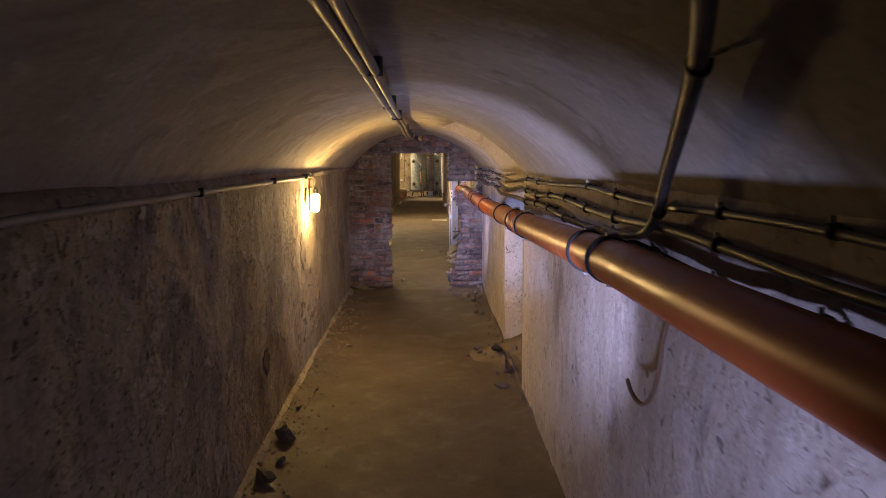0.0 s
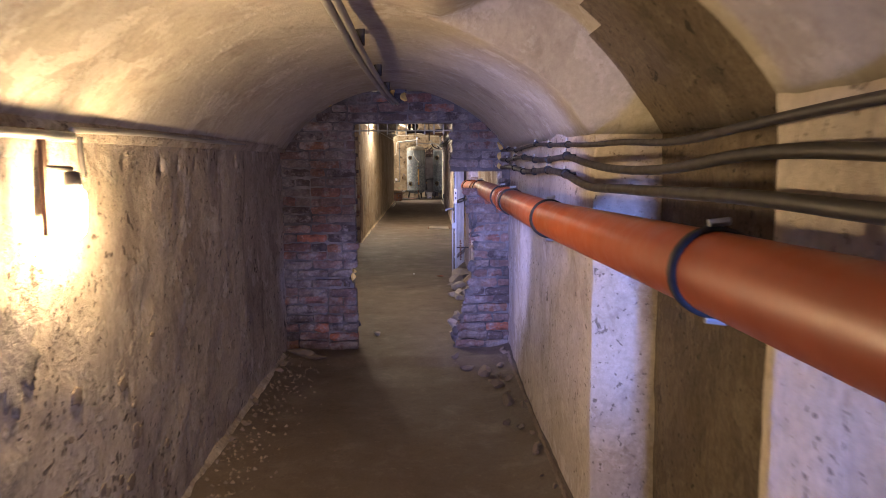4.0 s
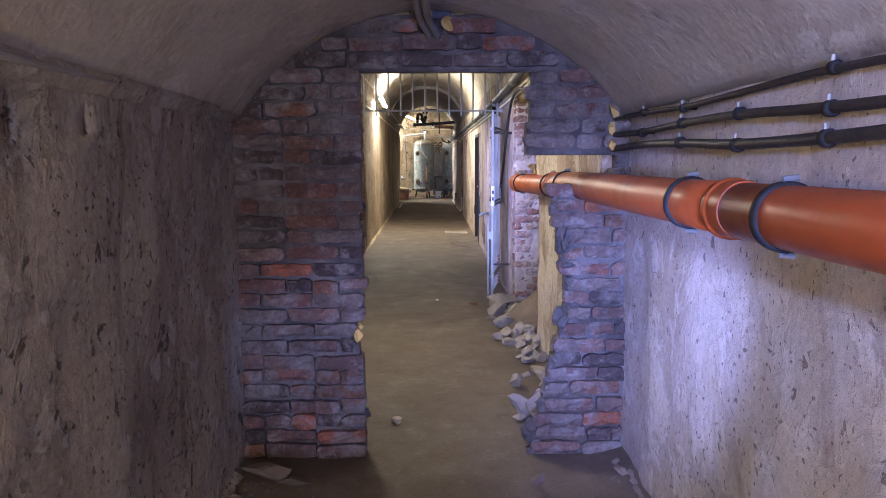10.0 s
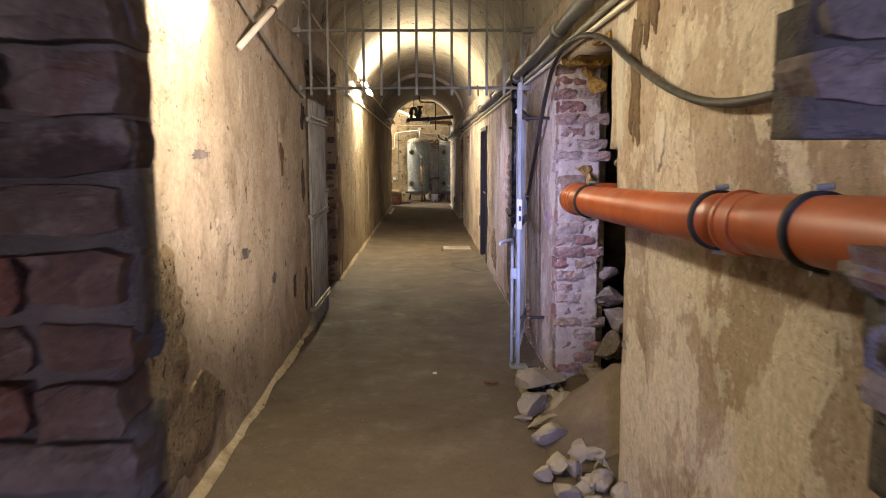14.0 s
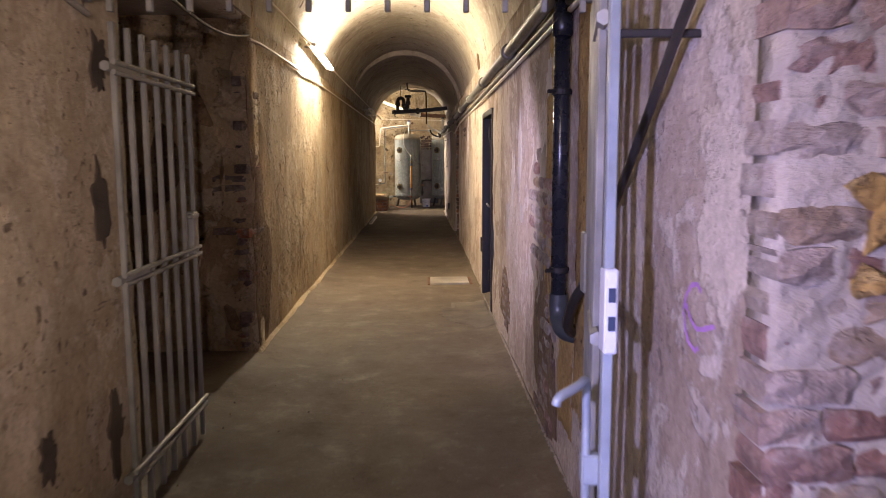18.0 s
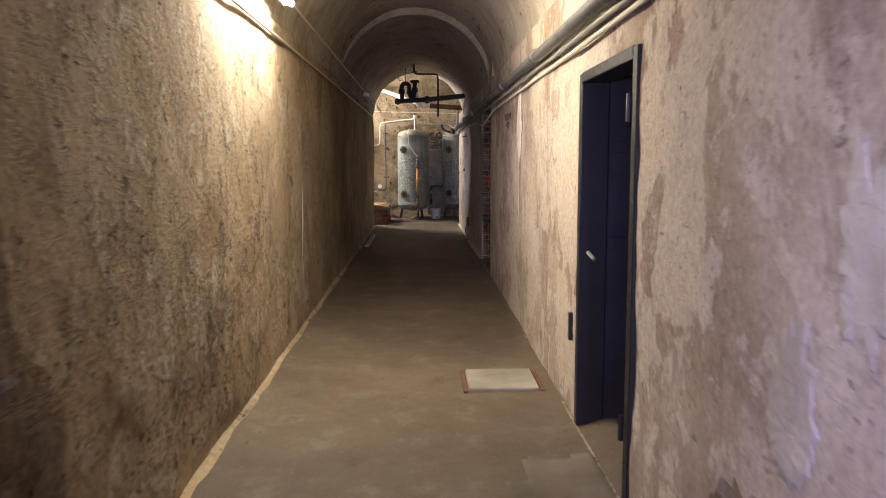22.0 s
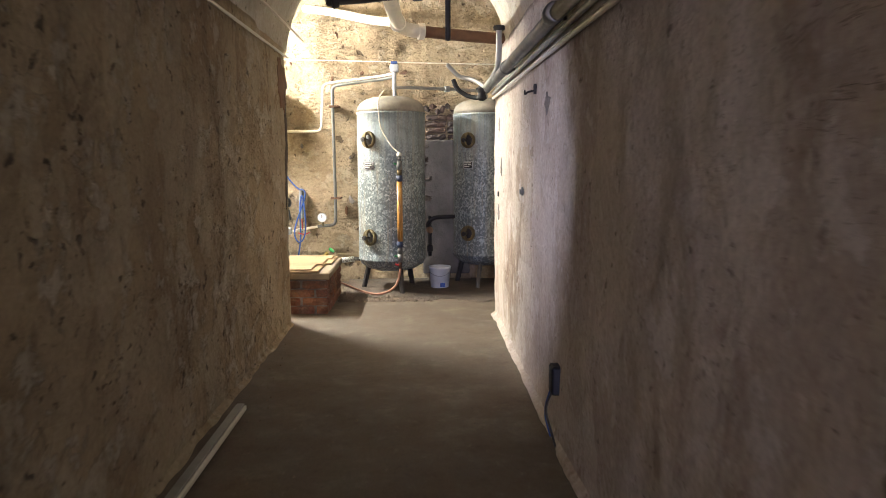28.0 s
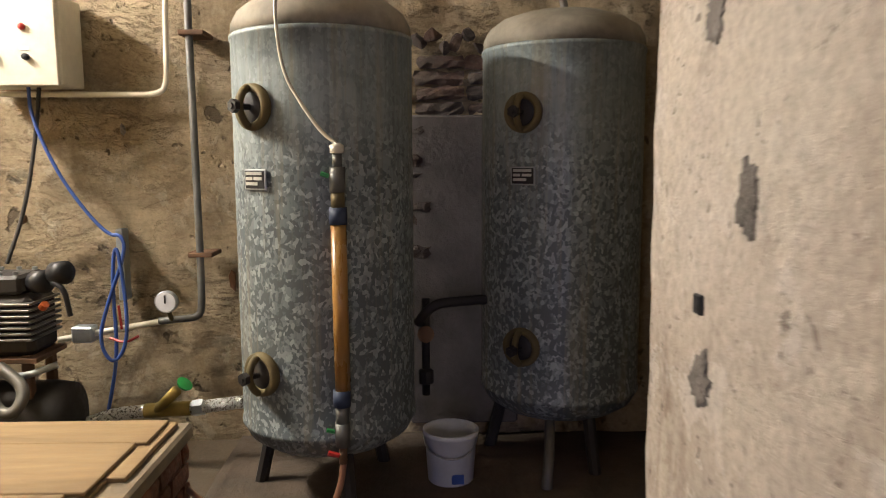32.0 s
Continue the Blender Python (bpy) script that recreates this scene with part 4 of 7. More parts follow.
fillet("trim_left_middle", -1.175, -1.19, 11.05, 16.42, -1, M_CREAM, "pale plaster fillet at the wall foot")
fillet("trim_left_far", -1.215, -1.235, 18.8, 33.3, -1, M_MID_L, "pale plaster fillet at the wall foot")
fillet("trim_left_front", -1.05, -1.115, 0.5, 10.7, -1, M_FRONT, "crumbling plaster fillet at the wall foot")
fillet("trim_right_far", 0.675, 0.64, 28.0, 33.8, 1, M_FAR_R, "crumbling plaster fillet at the wall foot")


# ---- brick wall across the passage ----
WALL_Y = 10.86
AR, AM, AC, AA = segment_arch(-1.13, 0.775, 1.70, 0.47)


def arch_reach(z):
    """The span in x under the vault at a height."""
    if z < 1.70:
        return -1.135, 0.775
    h = z - AC
    w = math.sqrt(max(0.0, AR * AR - h * h))
    return AM - w, AM + w


RIGHT_EDGE = [(0.0, 0.31), (0.14, 0.33), (0.28, 0.37), (0.54, 0.43), (0.70, 0.47), (0.82, 0.49), (0.95, 0.455), (1.1, 0.43), (1.27, 0.42), (1.34, 0.37), (1.345, 0.71), (1.50, 0.71), (1.505, 0.28), (1.9, 0.285)]


def right_edge(z):
    for (a, p), (b, q) in zip(RIGHT_EDGE, RIGHT_EDGE[1:]):
        if a <= z <= b:
            return p + (q - p) * (z - a) / (b - a)
    return 0.285


def left_edge(z):
    return -0.515 - (0.035 if 0.56 < z < 0.70 else 0.0) + 0.010 * math.sin(z * 9)


def in_brick_wall(x, z):
    lo, hi = arch_reach(z)
    return lo - 0.1 < x < hi + 0.1 and (z > 1.905 or x < left_edge(z) - 0.006 or x > right_edge(z) + 0.008)


def smeared(x, z):
    """How far mortar is smeared over the bricks beside the torn edge."""
    a = min(1.0, max(0.0, (x - 0.2) / 0.1)) * min(1.0, max(0.0, (z - 0.5) / 0.06)) * min(1.0, max(0.0, (1.27 - z) / 0.06))
    b = min(1.0, max(0.0, noise.noise(Vector((x * 3, 2, z * 4))) * 3))
    return (0.008 + 0.014 * b + relief(Vector((x * 2, 1, z * 2)), 0.010)) * a + 0.010 * b * (1 - a)


bm = solid_grid(lines(-1.2, 0.84, 0.02), lines(-0.05, 2.4, 0.02, (1.9,)), in_brick_wall,
                lambda x, z: Vector((x + relief(Vector((x, 5, z)), 0.006), WALL_Y + 0.042 + relief(Vector((x, 9, z * 2)), 0.006) - smeared(x, z), z)), lambda x, z: Vector((x, WALL_Y + 0.135, z)))
brick_wall = setting("wall_brick", bm, M_JOINT, "old brick wall with smeared mortar closing the passage round a broken doorway", True)


def brick_piece(parent, x0, x1, y0, y1, z0, z1, seed, material=M_BRICK, worn=0.006, face="-y"):
    """One weathered brick: an uneven, chipped face with worn corners; face: the way it looks."""
    r = random.Random(seed)
    u0, u1, front, back = (x0, x1, y0, y1) if face == "-y" else (y0, y1, x0, x1) if face == "-x" else (y0, y1, x1, x0)
    into = 1.0 if back > front else -1.0
    n, rows = (6 if u1 - u0 > 0.16 else 3), 3
    verts = []

    def put(u, d, z):
        verts.append((u, d, z) if face == "-y" else (d, u, z))
    hu, hz, cu, cz = (u1 - u0) / 2, (z1 - z0) / 2, (u0 + u1) / 2, (z0 + z1) / 2
    lean = r.uniform(-0.03, 0.03)
    for i in range(n + 1):
        for k in range(rows + 1):
            a, b = 2 * i / n - 1, 2 * k / rows - 1
            rim = max(abs(a), abs(b))
            edge = (abs(a) > 0.99) + (abs(b) > 0.99)
            chip = 0.30 * worn / 0.006 * max(0.0, r.random() - 0.55) if edge == 2 else 0.0
            u = cu + a * hu * (1 - 0.03 * (edge == 2) - 0.25 * chip) + r.uniform(-worn, worn) * (0.5 if abs(a) > 0.99 else 0.9)
            z = cz + b * hz * (1 - 0.07 * (edge == 2) - 0.35 * chip) + lean * a * 0.08 + r.uniform(-worn, worn) * 0.45
            put(u, front + into * (0.010 * rim ** 6 + 0.02 * chip + r.uniform(0, worn * 1.3)), z)
    step = rows + 1
    faces = [(i * step + k, i * step + step + k, i * step + step + 1 + k, i * step + 1 + k) for i in range(n) for k in range(rows)]
    loop = [i * step for i in range(n + 1)] + [n * step + k for k in range(1, step)] + [i * step + rows for i in range(n - 1, -1, -1)] + [k for k in range(rows - 1, 0, -1)]
    base = len(verts)
    for q in loop:
        c = verts[q]
        u, z = (c[0] if face == "-y" else c[1]), c[2]
        put(u, back, z)
    m = len(loop)
    faces += [(loop[(q + 1) % m], loop[q], base + q, base + (q + 1) % m) for q in range(m)]
    me = bpy.data.meshes.new("brick")
    me.from_pydata(verts, [], faces)
    me.materials.append(material)
    ob = new("brick", me)
    ob.parent = parent
    return ob


COURSE, LONG = 0.0765, 0.252


def lay_course(parent, spans, z, k, depth, seed):
    r = random.Random(seed)
    for lo, hi in spans:
        x = lo - (0.0 if k % 2 else 0.5 * LONG)
        while x < hi:
            length = LONG if r.random() < 0.72 else LONG / 2
            a, b = max(lo, x + 0.005), min(hi, x + length - 0.006)
            if b - a > 0.035:
                out = r.uniform(-0.022, 0.012)
                dz = 0.005 * math.sin(x * 4.1 + k * 1.3)
                brick_piece(parent, a, b, WALL_Y + out, WALL_Y + depth, z + dz + 0.006 + r.uniform(-0.004, 0.006), z + dz + COURSE - 0.006 + r.uniform(-0.006, 0.003), seed * 50 + int(x * 100), worn=0.011)
            x += length


k, z = 0, 0.0
while z < 2.15:
    mid = z + COURSE / 2
    lo, hi = arch_reach(z + COURSE * 0.8)
    if mid > 1.9:
        spans = [(lo + 0.01, hi - 0.01)]
    else:
        jag = 0.02 * math.sin(k * 2.4)
        spans = [(lo, left_edge(mid) + jag * 0.4), (right_edge(mid) + jag, hi)]
    lay_course(brick_wall, [s for s in spans if s[1] - s[0] > 0.05], z, k, 0.11, 700 + k)
    z += COURSE
    k += 1

rng = random.Random(17)
for i in range(34):
    z = rng.uniform(0.02, 1.30)
    part("mortar_lump", lump((right_edge(z) + rng.uniform(0.0, 0.05), WALL_Y + rng.uniform(0.005, 0.10), z), (rng.uniform(0.02, 0.045), rng.uniform(0.02, 0.04), rng.uniform(0.02, 0.05)), 3300 + i), M_JOINT, brick_wall)
for i in range(20):
    z = rng.uniform(0.05, 1.88)
    part("mortar_lump", lump((left_edge(z) - rng.uniform(0.0, 0.04), WALL_Y + rng.uniform(0.03, 0.11), z), (rng.uniform(0.012, 0.028), rng.uniform(0.02, 0.03), rng.uniform(0.015, 0.035)), 3400 + i), M_JOINT, brick_wall)
for i, (x, z, w, h) in enumerate(((-0.535, 0.60, 0.025, 0.03), (-0.53, 0.66, 0.02, 0.02), (-0.19, 2.11, 0.09, 0.05), (-0.10, 2.08, 0.06, 0.04), (-0.72, 2.035, 0.09, 0.02), (0.56, 1.93, 0.03, 0.07), (0.69, 1.68, 0.04, 0.04), (0.685, 1.60, 0.035, 0.03), (0.68, 1.525, 0.03, 0.025))):
    tagged(finish("foam_patch", lump((x, WALL_Y - 0.005, z), (w * 0.85, 0.02, h * 0.85), 40 + i), M_FOAM), "yellow building foam stuffed into a joint of the brick wall", "foam", "foam patches")


# ---- broken hole in the right wall ----
hole_wall = bpy.data.objects["wall_right_middle"]
rng = random.Random(11)


def pier(parent, x0, x1, y, z1, depth, seed, material=M_BRICK, jag=0.05, worn=0.008, rough=0.03):
    """A ragged brick reveal that faces the camera."""
    r = random.Random(seed)
    z, k = 0.0, 0
    while z < z1:
        split = x0 + (x1 - x0) * (0.62 if k % 2 else 0.4)
        for a, b in ((x0 + r.uniform(-jag * 0.25, jag * 0.15), split), (split + 0.012, x1 + r.uniform(-jag, jag))):
            brick_piece(parent, a, b, y + r.uniform(-rough, 0.008), y + depth, z + 0.005, z + COURSE - 0.006 + r.uniform(-0.004, 0.004), seed * 90 + k * 2 + int(b * 50), material, worn)
        z += COURSE
        k += 1


pier(hole_wall, 0.664, 0.94, 14.70, 2.1, 0.12, 21, M_REVEAL, 0.055, 0.012, 0.024)
for i, (x, y, z, a, b, c) in enumerate(((1.00, 14.74, 0.52, 0.10, 0.08, 0.07), (1.06, 14.72, 0.36, 0.14, 0.10, 0.08), (1.02, 14.66, 0.20, 0.12, 0.10, 0.08), (1.17, 14.70, 0.18, 0.13, 0.09, 0.09), (1.10, 14.62, 0.03, 0.16, 0.10, 0.09), (1.28, 14.68, 0.03, 0.12, 0.10, 0.08), (0.90, 14.60, 0.02, 0.10, 0.08, 0.07), (1.0, 14.76, 0.68, 0.07, 0.06, 0.06))):
    part("stone", lump((x, y, z), (a, b, c), 5300 + i), M_RUBBLE, hole_wall)
part("core", solid_grid(lines(0.672, 0.93, 0.016), lines(-0.05, 2.1, 0.016), lambda x, z: True,
                        lambda x, z: Vector((x, 14.706 - relief(Vector((x * 4, 6, z * 3)), 0.016) - 0.012 * noise.noise(Vector((x * 30, 2, z * 30))), z)), lambda x, z: Vector((x, 14.82, z))),
     M_SMEAR, hole_wall, "pale smeared mortar of the broken reveal", True)
for i, (x, y, z, a, b, c) in enumerate(((0.86, 14.69, 1.98, 0.09, 0.05, 0.05), (0.90, 14.70, 1.88, 0.08, 0.05, 0.05), (0.83, 14.70, 1.36, 0.05, 0.04, 0.03), (0.87, 14.70, 1.28, 0.05, 0.04, 0.05), (0.84, 14.70, 1.20, 0.04, 0.04, 0.03))):
    part("stone", lump((x, y, z), (a, b, c), 5400 + i), M_OCHRE, hole_wall, "ochre stone in the broken reveal")


def chalk_mark(points):
    """A worn stroke of purple chalk along points of the wall."""
    bm, last = bmesh.new(), None
    for i in range(8 * (len(points) - 1) + 1):
        k, f = min(i // 8, len(points) - 2), i / 8 - min(i // 8, len(points) - 2)
        (ya, za), (yb, zb) = points[k], points[k + 1]
        y, z = ya + (yb - ya) * f, za + (zb - za) * f
        across = Vector((0, -(zb - za), yb - ya)).normalized() * (0.006 + 0.003 * noise.noise(Vector((i * 0.4, 3, 5))))
        pair = []
        for q in (1, -1):
            c = Vector((0.6745, y, z)) + across * q
            pair.append(bm.verts.new(c - Vector((relief(c, 0.017) + 0.004, 0, 0))))
        if last:
            bm.faces.new((last[0], pair[0], pair[1], last[1]))
        last = pair
    return part("chalk_mark", bm, M_CHALK, hole_wall, "faded purple chalk scribble")


chalk_mark([(15.06, 1.150), (15.09, 1.163), (15.125, 1.155), (15.15, 1.125), (15.158, 1.085), (15.15, 1.045), (15.12, 1.015), (15.075, 1.005), (15.05, 1.02)])
chalk_mark([(15.145, 1.105), (15.11, 1.075), (15.07, 1.06), (15.03, 1.068), (14.97, 1.088)])
for i in range(27):
    z = 0.02 + i * COURSE
    edge = 13.12 + 0.35 * min(1.0, max(0.0, (z - 0.85) / 1.05)) + rng.uniform(-0.03, 0.05)
    brick_piece(hole_wall, 0.690 + rng.uniform(0.0, 0.02), 0.95, edge - 0.24, edge, z, z + 0.070, 4000 + i, M_RUBBLE, 0.010, "-x")
    part("mortar_lump", lump((0.74 + rng.uniform(-0.03, 0.12), edge - 0.01, z + 0.03), (0.06, 0.025, 0.035), 4050 + i), M_RUBBLE, hole_wall)
    if z > 1.30:
        # broken courses stepping back into the thickness of the wall
        y, end = edge + 0.01, 13.95 - 0.16 * max(0.0, (1.45 - z) / 0.15) + rng.uniform(-0.05, 0.02)
        while y < end - 0.04:
            q = 0.73 + 0.12 * (y - edge) / max(0.1, end - edge)
            brick_piece(hole_wall, q + rng.uniform(0.0, 0.02), 1.05, y, min(end, y + 0.17), z, z + 0.070, 6100 + i * 7 + int(y * 10), M_RUBBLE, 0.010, "-x")
            y += 0.178
for i in range(6):
    brick_piece(hole_wall, 0.68, 0.95, 13.5 + i * 0.2, 13.69 + i * 0.2, 2.02 + 0.05 * math.sin(i * 0.6), 2.14, 4100 + i, M_OCHRE, 0.015)
heap = tagged(finish("rubble_heap", solid_grid(lines(0.42, 2.2, 0.09), lines(12.9, 15.0, 0.09), lambda x, y: True,
      lambda x, y: Vector((x, y, -0.02 + max(0.0, 0.36 * math.exp(-((y - 13.95) / 0.42) ** 2) * min(1.0, max(0.0, (x - 0.44) / 0.42)) + relief(Vector((x * 2, y * 2, 3)), 0.03)))),
      lambda x, y: Vector((x, y, -0.15))), M_DIRT, True), "heap of earth and mortar spilling from the broken hole", "rubble", kind="stuff")


# ---- gate ----
GY = 16.15
gate = thing("iron_gate", "grey iron bar transom fixed across the passage with an open leaf", "gate")
part("rail", rod((-1.24, GY, 2.045), (0.68, GY, 2.045), 0.012, 8), M_BAR, gate)
part("rail", rod((-1.24, GY, 2.50), (0.70, GY, 2.50), 0.012, 8), M_BAR, gate)
for i in range(13):
    x = -1.09 + i * 0.142
    r, m, c, a = segment_arch(-1.23, 0.715, 2.43, 0.95)
    top = min(3.3, c + math.sqrt(max(0.01, r * r - (x - m) ** 2)) + 0.02)
    part("bar", box(x - 0.011, x + 0.011, GY - 0.011, GY + 0.011, 1.985, top, 0.003), M_BAR, gate)
for x in (-1.21, 0.66):
    for z in (2.045, 2.50):
        part("anchor", box(x - 0.05, x + 0.05, GY - 0.025, GY + 0.025, z - 0.022, z + 0.022, 0.004), M_BAR, gate)


def gate_leaf(label, x0, x1, y0, y1, bars, lock_at):
    """A leaf of upright bars between double rails, from x0, y0 to x1, y1."""
    leaf = thing("gate_leaf", label, "gate leaf", "gate leaves")

    def at(y):
        return x0 + (x1 - x0) * (y - y0) / (y1 - y0)
    for i in range(bars):
        y = y0 + (y1 - y0) * i / (bars - 1)
        x = at(y)
        part("bar", box(x - 0.011, x + 0.011, y - 0.011, y + 0.011, 0.03, 1.97, 0.003), M_BAR, leaf)
    for z in (0.215, 1.0, 1.80):
        for dz in (-0.018, 0.018):
            part("rail", rod((at(y0 - 0.05) + 0.018, y0 - 0.05, z + dz), (at(y1 + 0.03) + 0.018, y1 + 0.03, z + dz), 0.011, 8), M_BAR, leaf)
        part("hinge_strap", rod((at(y0 - 0.08), y0 - 0.08, z), (at(y0 + 0.22), y0 + 0.22, z), 0.020, 6), M_BAR, leaf)
    part("lock_case", box(at(lock_at) - 0.025, at(lock_at) + 0.025, lock_at - 0.035, lock_at + 0.035, 0.98, 1.20, 0.006), M_BAR, leaf, "small steel lock case")
    part("lock_plate", box(at(lock_at) - 0.005, at(lock_at) + 0.035, lock_at - 0.09, lock_at + 0.02, 1.17, 1.19, 0.003), M_BAR, leaf)
    return leaf


gate_leaf("open grey iron bar gate leaf standing along the side passage", -1.13, -1.13, 16.25, 17.14, 7, 17.10)
gate_leaf("grey iron bar gate leaf folded against the whitewashed wall", 0.485, 0.63, 15.30, 16.04, 7, 15.98)

post = thing("gate_post", "blue grey painted steel post with a pale lock box", "post")
part("shaft", box(0.465, 0.491, 15.14, 15.166, 0.0, 1.99, 0.003), M_POST, post)
lock = part("lock_box", box(0.462, 0.496, 15.120, 15.176, 0.985, 1.195, 0.005), M_BUCKET, post, "pale lock box with blue windows")
for z in (1.045, 1.115):
    part("window", box(0.471, 0.487, 15.115, 15.121, z, z + 0.035), M_NAVY, lock)
part("foot_plate", box(0.425, 0.545, 15.09, 15.21, 0.0, 0.012, 0.003), M_POST, post)
for z in (1.74, 0.35):
    part("wall_tie", box(0.490, 0.71, 15.145, 15.157, z, z + 0.02, 0.004), M_IRON, post)
bolt = thing("drop_bolt", "thin blue grey drop bolt with a bent handle", "bolt")
part("rod", sweep(bent([(0.335, 15.05, 0.885), (0.34, 15.05, 0.905), (0.40, 15.10, 0.915), (0.430, 15.16, 0.915), (0.436, 15.18, 0.88), (0.437, 15.18, 0.7), (0.437, 15.18, 0.012)], smooth=2), 0.012, 8), M_POST, bolt, "", True)
part("guide", box(0.425, 0.474, 15.165, 15.205, 0.63, 0.71, 0.005), M_POST, bolt)
chain = thing("chain", "rusty chain hanging beside the gate post", "chain")
for i in range(9):
    part("link", lathe([(0.010, -0.012), (0.014, 0.0), (0.010, 0.012)], (0.545 + 0.004 * (i % 2), 15.16 - 0.006 * i, 0.45 - 0.032 * i), (i % 2, 1 - i % 2, 0.2), 8), M_RUST, chain)


# ---- pipes of the high passage ----
ob = thing("riser_pipe", "glossy black drain pipe with grey elbow on the wall", "pipe")
part("pipe_length", rod((0.625, 16.6, 0.80), (0.625, 16.6, 2.16), 0.035, 20), M_DRAIN, ob, "", True)
part("coupling", lathe([(0.036, -0.05), (0.043, -0.045), (0.043, 0.045), (0.036, 0.05)], (0.625, 16.6, 2.02), sides=20), M_DRAIN, ob, "", True)
part("elbow", sweep(bent([(0.625, 16.6, 0.86), (0.625, 16.6, 0.77), (0.63, 16.54, 0.715), (0.66, 16.47, 0.71), (0.74, 16.45, 0.71)]), 0.041, 16), M_ELBOW, ob, "dark grey green plastic elbow", True)
for z in (1.74, 0.97):
    c = part("clamp", lathe([(0.036, -0.013), (0.043, -0.011), (0.043, 0.011), (0.036, 0.013)], (0.625, 16.6, z), sides=18), M_IRON, ob)
    part("stem", rod((0.56, 16.56, z), (0.70, 16.62, z), 0.008, 6), M_IRON, c)
cable("drain_hose", [(0.66, 16.44, 0.72), (0.62, 16.38, 0.76), (0.62, 16.28, 0.87), (0.64, 16.22, 0.95), (0.69, 16.21, 0.98)], 0.022, M_CABLE, "short black hose joined to the drain pipe elbow", "hose")

ob = thing("water_pipe", "dark grey pipe hung along the pale wall in sockets", "pipe")
pts = [(0.60, 11.1, 2.30), (0.60, 13.0, 2.25), (0.60, 16.0, 2.16), (0.60, 20.0, 2.15), (0.60, 26.0, 2.16), (0.585, 30.0, 2.14), (0.56, 32.6, 2.13), (0.55, 33.9, 2.12)]
part("pipe_length", sweep(bent(pts), 0.038, 14), M_STEEL, ob, "", True)
for i in range(11):
    y = 12.4 + i * 2.0
    z = 2.25 - 0.03 * min(3, y - 13) if y < 16 else 2.155 - 0.006 * max(0, y - 26) * 0.5
    s = part("socket", lathe([(0.039, -0.06), (0.050, -0.055), (0.050, 0.02), (0.044, 0.06), (0.039, 0.065)], (0.598 if y < 28 else 0.57, y, z), (0, 1, 0), 16), M_STEEL, ob, "", True)
    part("hanger", rod((0.59, y + 0.15, z), (0.72, y + 0.15, z + 0.02), 0.010, 6), M_IRON, s)
ob = thing("water_pipe", "thin pipe beside the larger one under the vault", "pipe")
part("pipe_length", sweep(bent([(0.655, 11.1, 2.20), (0.65, 14.0, 2.14), (0.64, 17.0, 2.10), (0.64, 26.0, 2.09), (0.60, 33.8, 2.07)]), 0.016, 10), M_PIPE, ob, "", True)
cable("white_conduit", [(0.655, 12.0, 2.12), (0.65, 16.0, 2.08), (0.645, 21.6, 2.04), (0.645, 24.5, 2.03), (0.645, 26.0, 2.02), (0.63, 26.7, 1.94), (0.625, 27.3, 1.90), (0.63, 27.9, 1.96), (0.63, 29.0, 2.02), (0.605, 33.85, 2.03)], 0.013, M_WHITE, "white cable conduit drooping across the side opening", "conduit")
cable("black_cable", [(0.66, 11.1, 1.66), (0.64, 11.7, 1.62), (0.635, 12.1, 1.62), (0.635, 12.5, 1.70), (0.635, 13.0, 1.86), (0.63, 13.4, 2.02), (0.62, 14.0, 2.12), (0.615, 14.6, 2.08), (0.62, 15.0, 1.86), (0.63, 15.4, 1.55), (0.64, 15.9, 1.18), (0.66, 16.3, 0.95)], 0.014, M_CABLE, "thick black cable looping from the brick wall over the hole", "cable")
cable("white_cable", [(-1.19, 18.8, 2.30), (-1.195, 19.4, 2.335), (-1.20, 23.0, 2.34), (-1.205, 28.0, 2.345), (-1.205, 33.4, 2.34)], 0.010, M_WHITE, "white cable clipped along the yellow wall", "cable")
cable("white_cable", [(-1.16, 16.3, 2.75), (-1.15, 18.0, 2.68), (-1.10, 20.9, 2.62), (-1.08, 22.7, 2.55), (-1.07, 26.0, 2.53), (-1.06, 29.0, 2.50), (-1.06, 33.3, 2.47)], 0.009, M_WHITE, "white cable joining the tube lamps", "cable")
cable("thin_conduit", [(-1.15, 11.2, 2.75), (-1.15, 13.0, 2.52), (-1.15, 14.5, 2.25), (-1.15, 15.7, 2.03), (-1.15, 16.1, 1.97)], 0.012, M_PIPE, "thin conduit slanting down the wall to the gate", "conduit")
cable("loose_cable", [(-1.14, 16.3, 2.28), (-1.17, 17.0, 2.22), (-1.20, 17.9, 2.21), (-1.21, 18.5, 2.27), (-1.20, 18.8, 2.33)], 0.009, M_CABLE, "loose cable sagging across the side passage", "cable", smooth=3)
strut = thing("wall_pipe", "white painted pipe slanting up the plaster wall", "pipe")
part("pipe_length", rod((-1.16, 14.10, 2.07), (-0.97, 15.22, 2.72), 0.018, 10), M_WHITE, strut, "", True)
part("ring", lathe([(0.019, -0.01), (0.027, -0.008), (0.027, 0.008), (0.019, 0.01)], (-1.075, 14.60, 2.36), (0.19, 1.12, 0.65), 14), M_RUST, strut)


